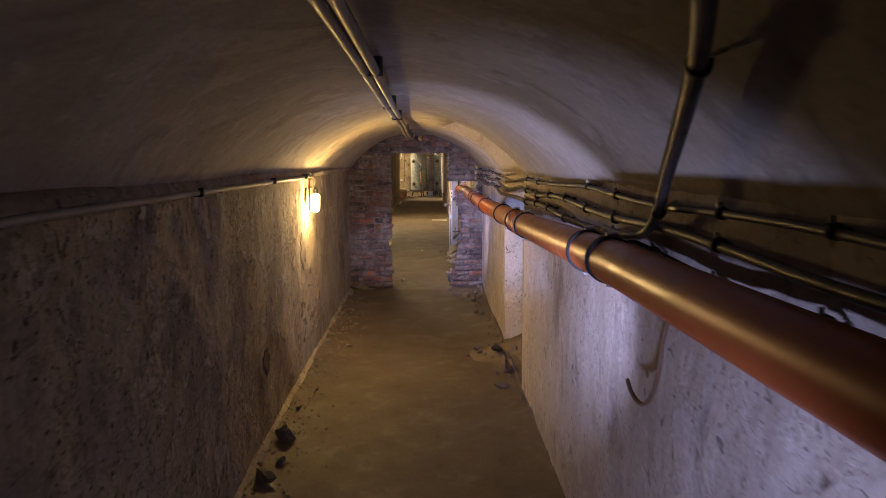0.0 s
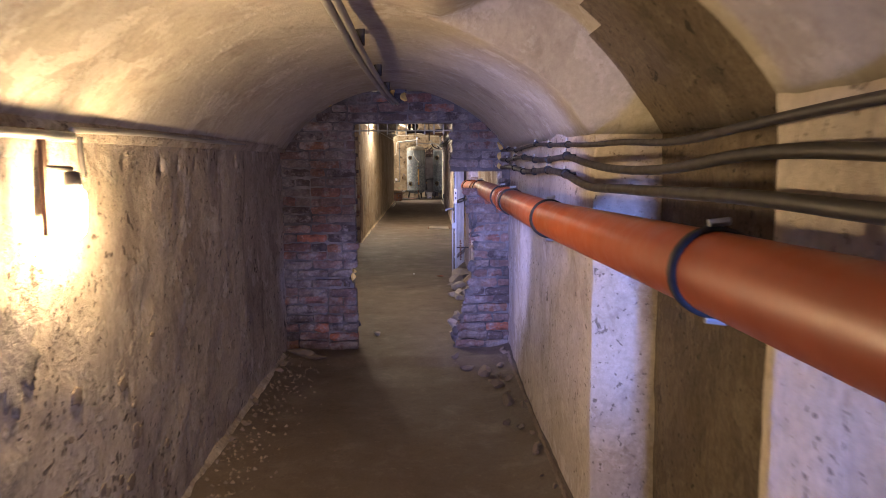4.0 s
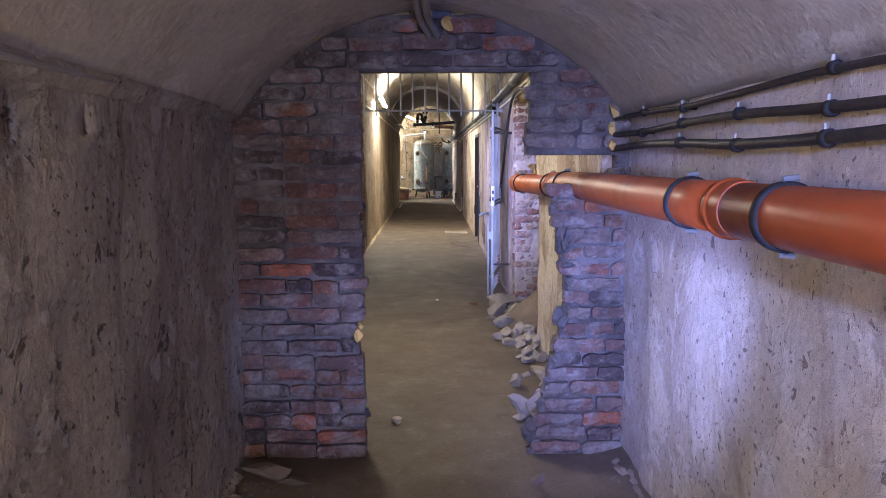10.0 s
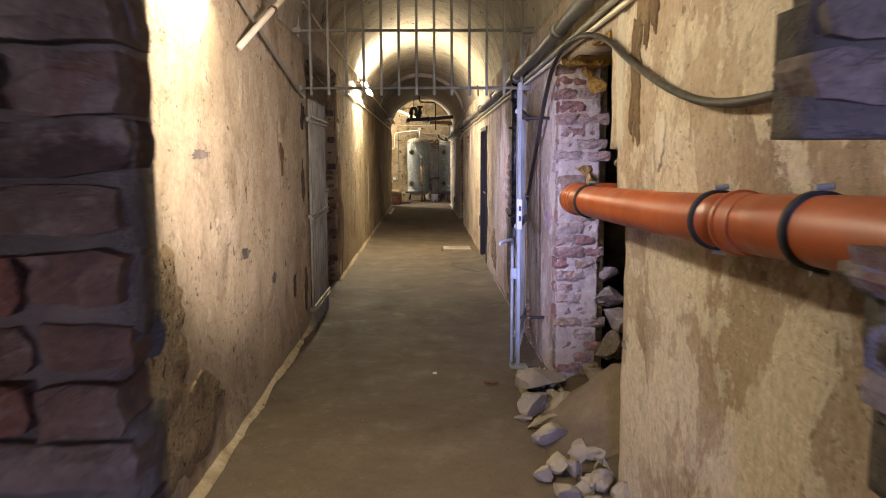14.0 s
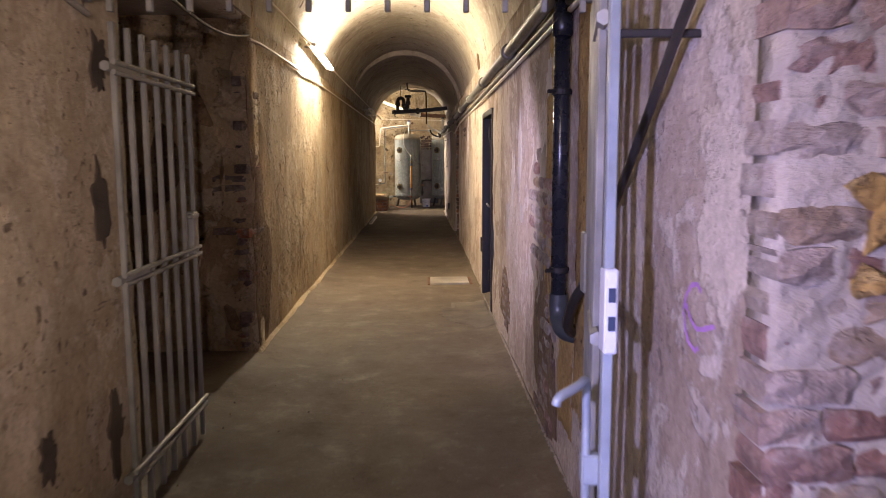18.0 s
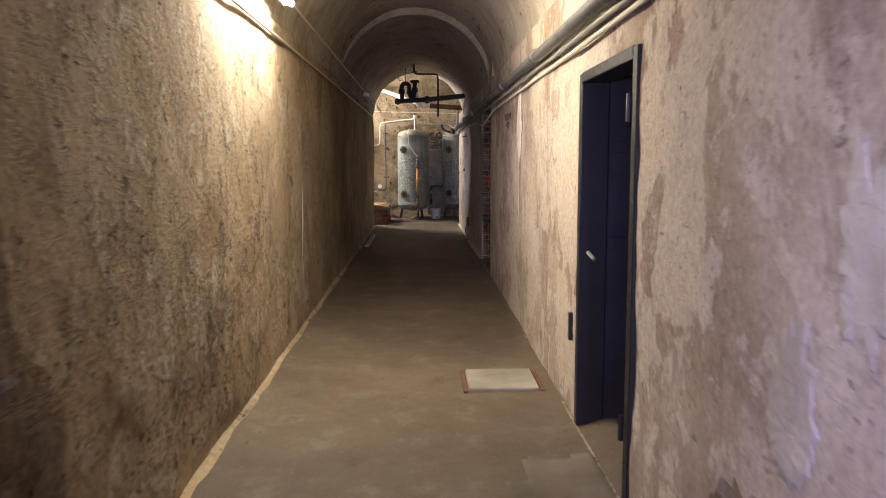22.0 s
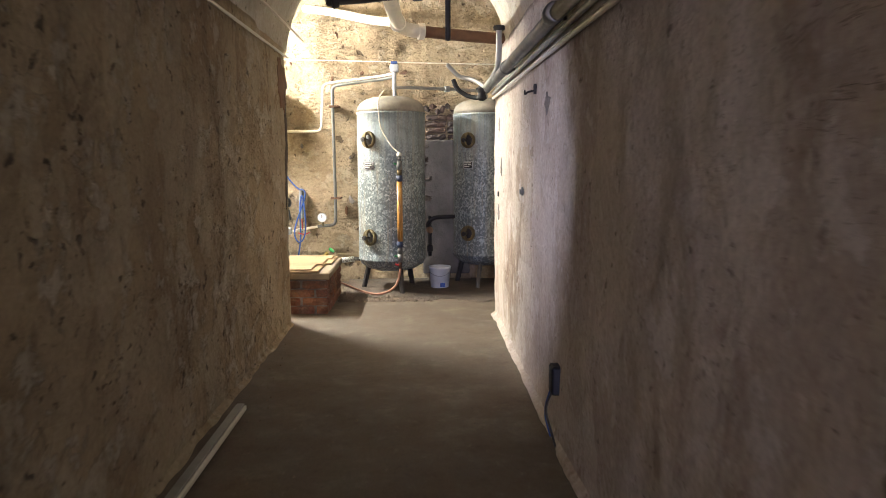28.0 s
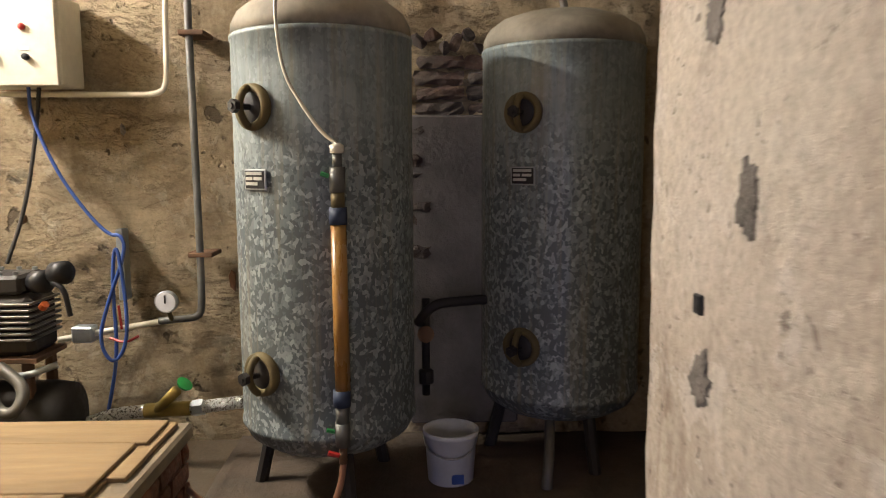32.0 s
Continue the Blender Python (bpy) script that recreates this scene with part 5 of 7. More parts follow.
# ---- steel door and floor slab ----
frame_ob = thing("door_frame", "blackened steel door frame with a scuffed blue black reveal", "door frame")
part("jamb", box(0.655, 0.80, 21.165, 21.23, 0.0, 1.91, 0.004), M_BLACK, frame_ob)
part("jamb", box(0.655, 0.80, 20.17, 20.235, 0.0, 1.91, 0.004), M_BLACK, frame_ob)
part("reveal_panel", box(0.801, 0.985, 21.175, 21.23, 0.0, 1.91, 0.004), M_DOOR, frame_ob, "scuffed dark blue steel lining")
for z in (0.42, 1.0, 1.5):
    part("band", box(0.803, 0.98, 21.165, 21.174, z, z + 0.06, 0.003), M_DOOR, frame_ob)
part("latch", rod((0.70, 21.16, 0.98), (0.72, 21.10, 0.95), 0.010, 8), M_PIPE, frame_ob)
part("head", box(0.655, 0.80, 20.236, 21.164, 1.86, 1.915, 0.004), M_BLACK, frame_ob)
for z in (0.3, 1.62):
    part("hinge", rod((0.648, 20.25, z), (0.648, 20.25, z + 0.11), 0.012, 8), M_BLACK, frame_ob)
slab = thing("floor_slab", "pale broken stone slab with an iron rim let into the floor", "slab")
bm = box(0.11, 0.56, 21.83, 22.27, -0.02, 0.028, 0.008)
part("slab", bm, M_SLAB, slab)
part("rim", box(0.075, 0.105, 21.81, 22.29, -0.02, 0.018, 0.003), M_RUST, slab)
part("rim", box(0.565, 0.60, 21.81, 22.29, -0.02, 0.018, 0.003), M_RUST, slab)


# ---- marks on walls ----
def wall_patch(wall, y, z, wide, high, material, x, side, seed, label="", square=False, count=72):
    """A thin irregular coat on a long wall."""
    bm = bmesh.new()
    n, scales = count, (1.0, 0.96, 0.8, 0.62, 0.44, 0.28, 0.14)
    rings = []

    def at(u, w, out):
        q = Vector((x, y + u, z + w))
        return bm.verts.new(q + Vector((-side * (relief(q, 0.017) + out), 0, 0)))
    for k, s in enumerate(scales):
        ring = []
        for i in range(n):
            a = i * math.tau / n
            c = Vector((math.cos(a), math.sin(a), seed))
            if square:
                q = s / max(abs(c.x), abs(c.y)) * (1 + 0.10 * noise.noise(Vector((c.x * 9, c.y * 9, seed))) + 0.09 * noise.noise(Vector((c.x * 25, c.y * 25, seed))))
            else:
                fine = min(1.0, 0.45 / max(wide, high))
                q = s * (1 + 0.5 * noise.noise(c * 1.4) + 0.4 * fine * noise.noise(c * 3.7) + 0.3 * fine * noise.noise(c * 9))
            ring.append(at(c.x * wide / 2 * q, c.y * high / 2 * q, -0.004 if k == 0 else 0.006))
        rings.append(ring)
    for a, b in zip(rings, rings[1:]):
        for i in range(n):
            bm.faces.new((a[i], a[(i + 1) % n], b[(i + 1) % n], b[i]))
    hub = at(0, 0, 0.006)
    for i in range(n):
        bm.faces.new((rings[-1][i], rings[-1][(i + 1) % n], hub))
    bmesh.ops.recalc_face_normals(bm, faces=bm.faces)
    return part("plaster_patch", bm, material, wall, label, True)


far_wall, left_far, left_front, right_far = (bpy.data.objects[n] for n in ("wall_right_middle", "wall_left_far", "wall_left_front", "wall_right_far"))
for i, (y, z, w, h, m) in enumerate(((23.73, 1.72, 0.29, 0.54, M_FRESH), (23.45, 0.95, 0.12, 0.5, M_LIME), (18.30, 1.49, 0.16, 0.42, M_LIME), (18.66, 1.30, 0.20, 0.40, M_LIME), (18.90, 0.92, 0.22, 0.36, M_LIME), (18.16, 1.10, 0.13, 0.10, M_LIME),
                                     (19.13, 0.36, 0.58, 0.46, M_CRUMB),
                                     (13.27, 1.80, 0.13, 0.62, M_LIME), (13.02, 1.85, 0.16, 0.5, M_CRUMB), (12.85, 2.1, 0.2, 0.4, M_CRUMB), (12.7, 1.55, 0.10, 0.2, M_LIME),)):
    wall_patch(far_wall, y, z, w, h, m, 0.674, 1, i * 3.1)
for i, (y, z, w, h, m) in enumerate(((17.04, 1.55, 0.26, 1.75, M_OCHRE), (16.32, 1.35, 0.24, 1.95, M_OCHRE), (16.62, 0.48, 0.30, 0.5, M_OCHRE))):
    wall_patch(far_wall, y, z, w, h, m, 0.673, 1, 31 + i * 2.3, "strip of bare ochre render", True)
wall_patch(far_wall, 17.12, 1.86, 0.16, 0.20, M_LIME, 0.671, 1, 44.0)
for i, (y, z, w, h, m) in enumerate(((33.34, 1.402, 0.085, 0.15, M_MORTAR), (33.54, 0.99, 0.10, 0.11, M_MORTAR), (33.53, 1.78, 0.09, 0.10, M_MORTAR),(31.05, 1.78, 0.14, 0.10, M_MORTAR))):
    wall_patch(right_far, y, z, w, h, m, 0.675 - 0.0058 * (y - 27.9), 1, 60 + i * 2.7)
wall_patch(right_far, 31.98, 1.16, 0.80, 0.80, M_MID_R, 0.652, 1, 311.0, "repaired square of greyer plaster", True)
wall_patch(right_far, 32.5, 0.45, 0.9, 0.7, M_MID_R, 0.650, 1, 317.0, "worn plaster near the floor")
stub = thing("pipe_stub", "short cut iron pipe stub in the plaster", "pipe stub")
part("stub", rod((0.67, 31.98, 1.25), (0.622, 31.975, 1.245), 0.018, 12), M_STEEL, stub)
part("collar", lathe([(0.019, -0.006), (0.032, -0.004), (0.030, 0.008), (0.019, 0.010)], (0.642, 31.98, 1.25), (-1, 0, 0), 14), M_STEEL, stub)
# proud black block whose colour gives the dark of a square hole
tagged(finish("socket_hole", box(0.622, 0.66, 33.535, 33.575, 1.135, 1.180, 0.003), M_BLACK), "small black block in place of a square hole in the pale plaster", "hole plate")
for i, (y, z, w, h, m) in enumerate(((33.3, 1.5, 0.12, 0.8, M_SOIL_SHADE), (33.25, 2.1, 0.3, 0.4, M_RUST))):
    wall_patch(left_far, y, z, w, h, m, -1.215 - 0.0014 * (y - 18.7), -1, 90 + i * 1.9)
for i, (y, z, w, h, m) in enumerate(((6.77, 1.05, 0.22, 0.3, M_MORTAR), (5.2, 0.5, 0.2, 0.15, M_SOIL_SHADE))):
    wall_patch(left_front, y, z, w, h, m, -1.03 - 0.0063 * (y + 2.5), -1, 120 + i * 2.3)

r = random.Random(31)
for i in range(46):
    y, z = 7.15 + r.gauss(0, 0.42), 0.20 + abs(r.gauss(0, 0.26))
    s = r.uniform(0.02, 0.07)
    wall_patch(left_front, y, z, s * r.uniform(0.8, 1.6), s, M_STAIN, -1.03 - 0.0063 * (y + 2.5), -1, 200 + i * 1.7, count=36)

left_mid = bpy.data.objects["wall_left_middle"]
# the dark patches near the gate hinge stand in for holes in the wall
for i, (y, z, w, h, m) in enumerate(((16.2, 1.28, 0.16, 0.34, M_SOIL_SHADE), (15.33, 1.48, 0.10, 0.22, M_RUST), (16.25, 1.82, 0.14, 0.2, M_SOIL_SHADE), (14.9, 0.7, 0.12, 0.08, M_MORTAR), (14.2, 0.95, 0.16, 0.06, M_MORTAR), (13.4, 1.5, 0.2, 0.05, M_MORTAR), (15.7, 0.5, 0.1, 0.16, M_SOIL_SHADE), (16.2, 0.4, 0.12, 0.3, M_SOIL_SHADE))):
    wall_patch(left_mid, y, z, w, h, m, -1.175 - 0.0028 * (y - 11.05), -1, 150 + i * 2.9, count=32)


for i, (y, z, w, h) in enumerate(((12.35, 0.80, 1.4, 0.95), (13.1, 0.35, 1.1, 0.45), (11.6, 0.4, 0.8, 0.8))):
    wall_patch(left_mid, y, z, w, h, M_WORN, -1.175 - 0.0028 * (y - 11.05), -1, 420 + i * 3.3, "weathered brown render where the paint is gone", False, 130)


def wall_bricks(wall, x, side, y0, y1, z0, z1, seed, keep, material=M_BRICK, proud=0.012):
    """Bricks laid bare where the plaster has fallen off a long wall."""
    r = random.Random(seed)
    z, k = z0, 0
    while z < z1:
        y = y0 - (0.125 if k % 2 else 0)
        while y < y1:
            ly = LONG if r.random() < 0.6 else LONG / 2
            if keep(y + ly / 2, z + COURSE / 2) and r.random() < 0.95:
                lift = relief(Vector((x, y + ly / 2, z + COURSE / 2)), 0.017)
                a, b = sorted((x - side * (proud + lift + r.uniform(-0.005, 0.006)), x + side * 0.08))
                brick_piece(wall, a, b, y + 0.007, y + ly - 0.007, z + 0.006, z + COURSE - 0.007, seed * 77 + k * 20 + int(y * 9), material, 0.006, "-x" if side > 0 else "+x")
            y += ly
        z += COURSE
        k += 1


wall_patch(far_wall, 17.36, 1.14, 0.78, 0.80, M_STONE, 0.673, 1, 77.0)
wall_patch(far_wall, 17.20, 0.42, 0.66, 0.9, M_CRUMB, 0.673, 1, 79.0)
wall_bricks(far_wall, 0.673, 1, 16.98, 17.9, 0.60, 1.60, 5, lambda y, z: ((y - 17.36) / (0.37 + 0.06 * math.sin(z * 17))) ** 2 + ((z - 1.16) / (0.33 + 0.06 * math.sin(y * 21))) ** 2 < 1, M_WALLBRICK, 0.020)
wall_bricks(far_wall, 0.673, 1, 16.98, 17.6, 0.03, 0.75, 6, lambda y, z: y < 17.5 - 0.5 * z + 0.05 * math.sin(z * 19), M_WALLBRICK, 0.016)
wall_bricks(far_wall, 0.673, 1, 17.02, 17.85, 1.50, 1.98, 7, lambda y, z: math.sin(y * 31) + math.sin(z * 37) > -0.3, M_MID_R, 0.006)
wall_bricks(far_wall, 0.672, 1, 24.54, 24.79, 1.765, 1.91, 12, lambda y, z: True, M_BRICK, 0.016)
wall_bricks(far_wall, 0.672, 1, 18.8, 19.5, 0.12, 0.58, 8, lambda y, z: ((y - 19.12) / 0.28) ** 2 + ((z - 0.36) / 0.22) ** 2 < 1, M_WALLBRICK, 0.012)
wall_patch(left_far, 19.02, 0.62, 0.62, 1.35, M_CRUMB, -1.2155, -1, 171.0, "crumbled render at the corner")
wall_patch(left_far, 18.86, 1.72, 0.20, 1.0, M_CRUMB, -1.2155, -1, 173.5, "crumbled render at the corner")
wall_bricks(left_far, -1.216, -1, 18.77, 18.95, 0.05, 2.2, 9, lambda y, z: math.sin(z * 23) > 0.1, M_BRICK, 0.010)
side_face = bpy.data.objects["wall_side_passage"]
r = random.Random(52)
for k in range(28):
    z = 0.06 + k * COURSE
    if r.random() < 0.3 or 0.25 < z < 0.5:
        continue
    wide = r.choice((0.07, 0.09, 0.12, 0.24 if z < 1.3 else 0.10))
    x1 = -1.222 - r.uniform(0.0, 0.03)
    brick_piece(side_face, x1 - wide, x1, 18.738 - relief(Vector((x1, 18.76, z)), 0.02), 18.82, z + 0.012, z + COURSE - 0.012, 5600 + k, M_BRICK, 0.010)
for i, (x, z, a, c) in enumerate(((-1.52, 0.56, 0.14, 0.22), (-1.36, 0.22, 0.10, 0.10), (-1.42, 1.22, 0.10, 0.2), (-1.5, 1.7, 0.14, 0.12), (-1.30, 1.95, 0.08, 0.2), (-1.9, 1.1, 0.25, 0.35))):
    part("plaster_flake", lump((x, 18.76 - relief(Vector((x, 18.76, z)), 0.02), z), (a, 0.012, c), 5700 + i), M_CRUMB if i % 2 else M_MID_L, side_face)
pier(right_far, 0.69, 0.86, 27.85, 2.25, 0.1, 33, M_BRICK, 0.02)

wall_patch(far_wall, 23.79, 1.03, 0.035, 0.86, M_LIME, 0.672, 1, 401.0, "thin upright line of filler", True, 40)
wall_patch(left_far, 23.74, 0.85, 0.03, 1.05, M_LIME, -1.221, -1, 403.0, "thin upright line of filler", True, 40)
wall_patch(far_wall, 22.45, 1.5, 0.7, 0.8, M_FAR_R, 0.672, 1, 405.0, "pale remains of the old coat", False, 110)
wall_patch(far_wall, 22.9, 0.8, 0.6, 0.5, M_FAR_R, 0.672, 1, 407.0, "pale remains of the old coat", False, 110)
tagged(finish("plaster_dust", solid_grid(lines(-0.05, 0.66, 0.035), lines(19.3, 21.3, 0.035), lambda x, y: 0.55 * noise.noise(Vector((x * 5, y * 5, 8))) + 1.0 - ((x - 0.52) / 0.36) ** 2 - ((y - 20.25) / 0.62) ** 2 > 0.15,
       lambda x, y: Vector((x, y, floor_height(x, y) + 0.004 + 0.002 * noise.noise(Vector((x * 20, y * 20, 1))))), lambda x, y: Vector((x, y, -0.02))), M_DUSTING, True), "pale plaster dust trodden into the floor by the doorway", "dust", kind="stuff")
hole_cover = thing("vent_hole", "round vent hole with a rusty rim in the vault foot, its depth painted black", "vent")
part("rim", lathe([(0.055, 0.0), (0.085, -0.006), (0.09, 0.01), (0.055, 0.014)], (0.655, 21.78, 2.52), (-1, 0, -0.1), 18), M_RUST, hole_cover, "", True)
# closed black disc: the dark of the hole is in its colour
part("throat", lathe([(0.055, 0.0), (0.05, -0.004), (0.01, -0.006)], (0.652, 21.78, 2.52), (-1, 0, -0.1), 18), M_BLACK, hole_cover)
# black block painted in for the dark of a small vent hole
tagged(finish("wall_slot", box(0.655, 0.69, 21.40, 21.44, 0.44, 0.60, 0.004), M_BLACK), "small black block in place of a dark vent hole in the plaster", "iron strip")
box_r = thing("junction_box", "broken black junction box low on the wall with loose wires", "junction box")
part("case", box(0.605, 0.665, 30.50, 30.60, 0.27, 0.42, 0.01), M_BLACK, box_r)
part("wire", sweep(bent([(0.61, 30.53, 0.28), (0.57, 30.50, 0.2), (0.60, 30.48, 0.1), (0.62, 30.45, 0.02)]), 0.006, 6), M_CABLE, box_r, "", True)
part("wire", sweep(bent([(0.61, 30.57, 0.28), (0.58, 30.58, 0.16), (0.62, 30.60, 0.02)]), 0.006, 6), M_BLUE, box_r, "", True)
hook = thing("coat_hook", "small dark iron hook on a wall plate", "hook")
part("plate", box(0.640, 0.662, 31.475, 31.505, 1.87, 1.93, 0.004), M_IRON, hook)
part("prong", sweep(bent([(0.645, 31.49, 1.89), (0.60, 31.48, 1.88), (0.585, 31.47, 1.86), (0.58, 31.46, 1.89)]), 0.006, 6), M_IRON, hook, "", True)
tube_floor = thing("tube_on_floor", "grey plastic channel lying on the floor along the wall", "channel")
part("channel", box(-1.125, -1.065, 29.3, 31.0, 0.045, 0.075, 0.006), M_WHITE, tube_floor)
part("cover", box(-1.118, -1.072, 29.32, 30.98, 0.077, 0.092, 0.004), M_PIPE, tube_floor)


# ---- boiler room ----
def steel_tank(label, cx, cy, r, z0, z1, turn):
    """A standing pressure vessel; turn: the side its fittings face, degrees from the camera's way."""
    ob = thing("pressure_tank", label, "tank", "pressure tanks", (cx, cy, 0))
    prof = [(0.05, z0 - 0.13), (r * 0.45, z0 - 0.115), (r * 0.75, z0 - 0.085), (r * 0.93, z0 - 0.04), (r, z0 + 0.01), (r + 0.004, z0 + 0.015), (r + 0.004, z0 + 0.028), (r, z0 + 0.034)]
    n = 10
    prof += [(r, z0 + (z1 - z0) * i / n) for i in range(1, n)]
    prof += [(r, z1 - 0.03), (r + 0.005, z1 - 0.026), (r + 0.005, z1 - 0.012), (r, z1 - 0.006)]
    body = part("shell", lathe(prof, (0, 0, 0), sides=72), M_TANK, ob, "", True)
    part("crown", lathe([(r - 0.001, z1 - 0.005), (r * 0.985, z1 + 0.04), (r * 0.92, z1 + 0.085), (r * 0.78, z1 + 0.125), (r * 0.55, z1 + 0.155), (r * 0.25, z1 + 0.172), (0.02, z1 + 0.175)], (0, 0, 0), sides=72), M_DUST, ob, "crown thick with brown dust", True)
    out = Vector((math.sin(radians(turn)), -math.cos(radians(turn)), 0))
    for z in (0.635, 1.68):
        hub = Vector((0, 0, z))
        hatch = part("inspection_hatch", lathe([(0.052, -0.01), (0.084, -0.01), (0.090, 0.010), (0.087, 0.030), (0.074, 0.036), (0.060, 0.027), (0.055, 0.010)], out * (r - 0.005) + hub, out, 32), M_BRASS, ob, "oval hatch rim of tarnished brass", True)
        part("cover", lathe([(0.066, 0.0), (0.055, 0.010), (0.03, 0.016), (0.005, 0.018)], out * (r + 0.008) + hub, out, 24), M_IRON, hatch, "dark inner cover", True)
        part("yoke", sweep(bent([out * (r + 0.03) + hub + Vector((0, 0, 0.074)), out * (r + 0.058) + hub + Vector((0, 0, 0.055)), out * (r + 0.075) + hub, out * (r + 0.058) + hub - Vector((0, 0, 0.048)), out * (r + 0.03) + hub - Vector((0, 0, 0.074))], smooth=2), 0.015, 8), M_BRASS, hatch, "", True)
        part("bolt", rod(out * r + hub, out * (r + 0.115) + hub, 0.012, 8), M_IRON, hatch)
        part("nut", rod(out * (r + 0.085) + hub, out * (r + 0.108) + hub, 0.026, 6), M_IRON, hatch)
    turn_m = Matrix.Translation(out * (r + 0.006) + Vector((0, 0, 1.405))) @ out.to_track_quat("-Y", "Z").to_matrix().to_4x4()
    plate = part("name_plate", box(-0.055, 0.055, -0.006, 0.006, -0.035, 0.035, 0.003), M_BLACK, ob, "small black and white name plate")
    plate.matrix_basis = turn_m
    part("plate_rim", box(-0.061, 0.061, -0.004, 0.004, -0.041, 0.041, 0.003), M_ZINC, plate)
    for x0, x1, z in ((-0.045, 0.045, 0.018), (-0.045, -0.01, -0.002), (0.0, 0.045, -0.002), (-0.045, 0.02, -0.022)):
        part("print_bar", box(x0, x1, -0.0105, -0.007, z, z + 0.012), M_PLATE, plate)
    for a in (20, 140, 260):
        d = Vector((math.sin(radians(a)), -math.cos(radians(a)), 0))
        leg = part("leg", rod(d * (r * 0.72) + Vector((0, 0, z0 - 0.05)), d * (r * 0.92), 0.03, 8), M_IRON, ob)
        part("foot_plate", box(-0.06, 0.06, -0.06, 0.06, 0.0, 0.012, 0.002), M_IRON, leg).matrix_basis = Matrix.Translation(d * (r * 0.92))
    return ob


TA, TB = (-0.403, 35.13), (0.679, 35.52)
steel_tank("tall weathered galvanised pressure tank with an amber sight tube", TA[0], TA[1], 0.372, 0.36, 1.985, -37)
steel_tank("tall weathered galvanised pressure tank standing in shade", TB[0], TB[1], 0.380, 0.36, 1.99, -36)

sight = thing("sight_tube", "amber sight tube with valves clamped before the tank", "sight tube")
SX, SY = -0.303, 34.71
part("glass", rod((SX + 0.004, SY, 0.60), (SX, SY, 1.24), 0.030, 16), M_AMBER, sight, "amber stained glass tube", True)
for z0, z1, r, m in ((1.24, 1.30, 0.034, M_NAVY), (1.30, 1.36, 0.026, M_BRASS), (1.36, 1.45, 0.030, M_STEEL), (1.45, 1.50, 0.018, M_STEEL), (0.54, 0.60, 0.034, M_NAVY), (0.47, 0.54, 0.026, M_STEEL), (0.38, 0.47, 0.029, M_STEEL), (0.31, 0.38, 0.016, M_RUST)):
    part("fitting", rod((SX, SY, z0), (SX, SY, z1 + 0.004), r, 14), m, sight, "", True)
part("cap", lathe([(0.016, 0.0), (0.026, 0.004), (0.026, 0.03), (0.012, 0.04)], (SX, SY, 1.502), sides=12), M_WHITE, sight, "white cap", True)
for z in (1.42, 0.44):
    part("tap", rod((SX - 0.03, SY - 0.01, z), (SX - 0.06, SY - 0.015, z + 0.01), 0.009, 6), M_GREEN, sight, "green tap handle")
    part("stub", rod((SX, SY, z - 0.03), (SX - 0.02, SY + 0.1, z - 0.03), 0.016, 8), M_ZINC, sight)
part("tap", rod((SX - 0.015, SY - 0.01, 0.345), (SX - 0.055, SY - 0.02, 0.36), 0.011, 6), M_RED, sight, "red tap handle")
cable("thin_hose", [(-0.47, 34.95, 2.20), (-0.52, 34.76, 2.11), (-0.52, 34.735, 1.99), (-0.50, 34.74, 1.8), (-0.43, 34.735, 1.68), (-0.36, 34.72, 1.58), (-0.305, 34.71, 1.54)], 0.007, M_WHITE, "thin pale hose over the tank to the sight tube", "hose")
cable("drain_hose", [(SX, SY, 0.31), (SX - 0.01, SY - 0.01, 0.22), (SX - 0.06, SY - 0.03, 0.10), (SX - 0.22, SY - 0.08, 0.035), (SX - 0.42, SY - 0.02, 0.07), (SX - 0.62, SY + 0.12, 0.13), (SX - 0.72, SY + 0.25, 0.14)], 0.013, M_HOSE, "copper brown hose looping to the floor", "hose")

bucket = thing("bucket", "white plastic bucket with a wire handle and blue print", "bucket", at=(0.13, 35.20, 0))
part("wall", lathe([(0.098, 0.0), (0.102, 0.004), (0.118, 0.235), (0.126, 0.24), (0.128, 0.262), (0.121, 0.264), (0.114, 0.24), (0.098, 0.012), (0.01, 0.01)], (0, 0, 0), sides=36), M_BUCKET, bucket, "", True)
part("handle", sweep(bent([(-0.125, 0, 0.245), (-0.11, -0.09, 0.19), (0.0, -0.135, 0.155), (0.10, -0.10, 0.19), (0.125, 0, 0.245)]), 0.004, 6), M_ZINC, bucket, "thin wire handle", True)
part("print", box(0.0, 0.055, -0.107, -0.1045, 0.04, 0.085), M_BLUE, bucket, "blue printed block")

# pipes over the tanks
cabinet = thing("control_box", "cream steel control box with red lamps and black knobs", "control box")
part("case", box(-2.08, -1.66, 35.50, 35.73, 1.83, 2.245, 0.008), M_WHITE, cabinet)
part("lid", box(-2.085, -1.665, 35.475, 35.498, 1.825, 2.25, 0.005), M_WHITE, cabinet)
for x in (-1.955, -1.815):
    part("lamp", lathe([(0.016, 0.0), (0.016, 0.012), (0.008, 0.02)], (x, 35.475, 2.09), (0, -1, 0), 14), M_RED, cabinet, "red lamp", True)
    part("knob", lathe([(0.016, 0.0), (0.014, 0.022), (0.006, 0.024)], (x + 0.01, 35.475, 1.955), (0, -1, 0), 14), M_BLACK, cabinet, "black switch knob", True)
    part("tag", box(x - 0.02, x + 0.025, 35.471, 35.474, 1.985, 2.0), M_BUCKET, cabinet)
part("keyhole", rod((-2.03, 35.472, 2.03), (-2.03, 35.48, 2.03), 0.008, 8), M_ZINC, cabinet)
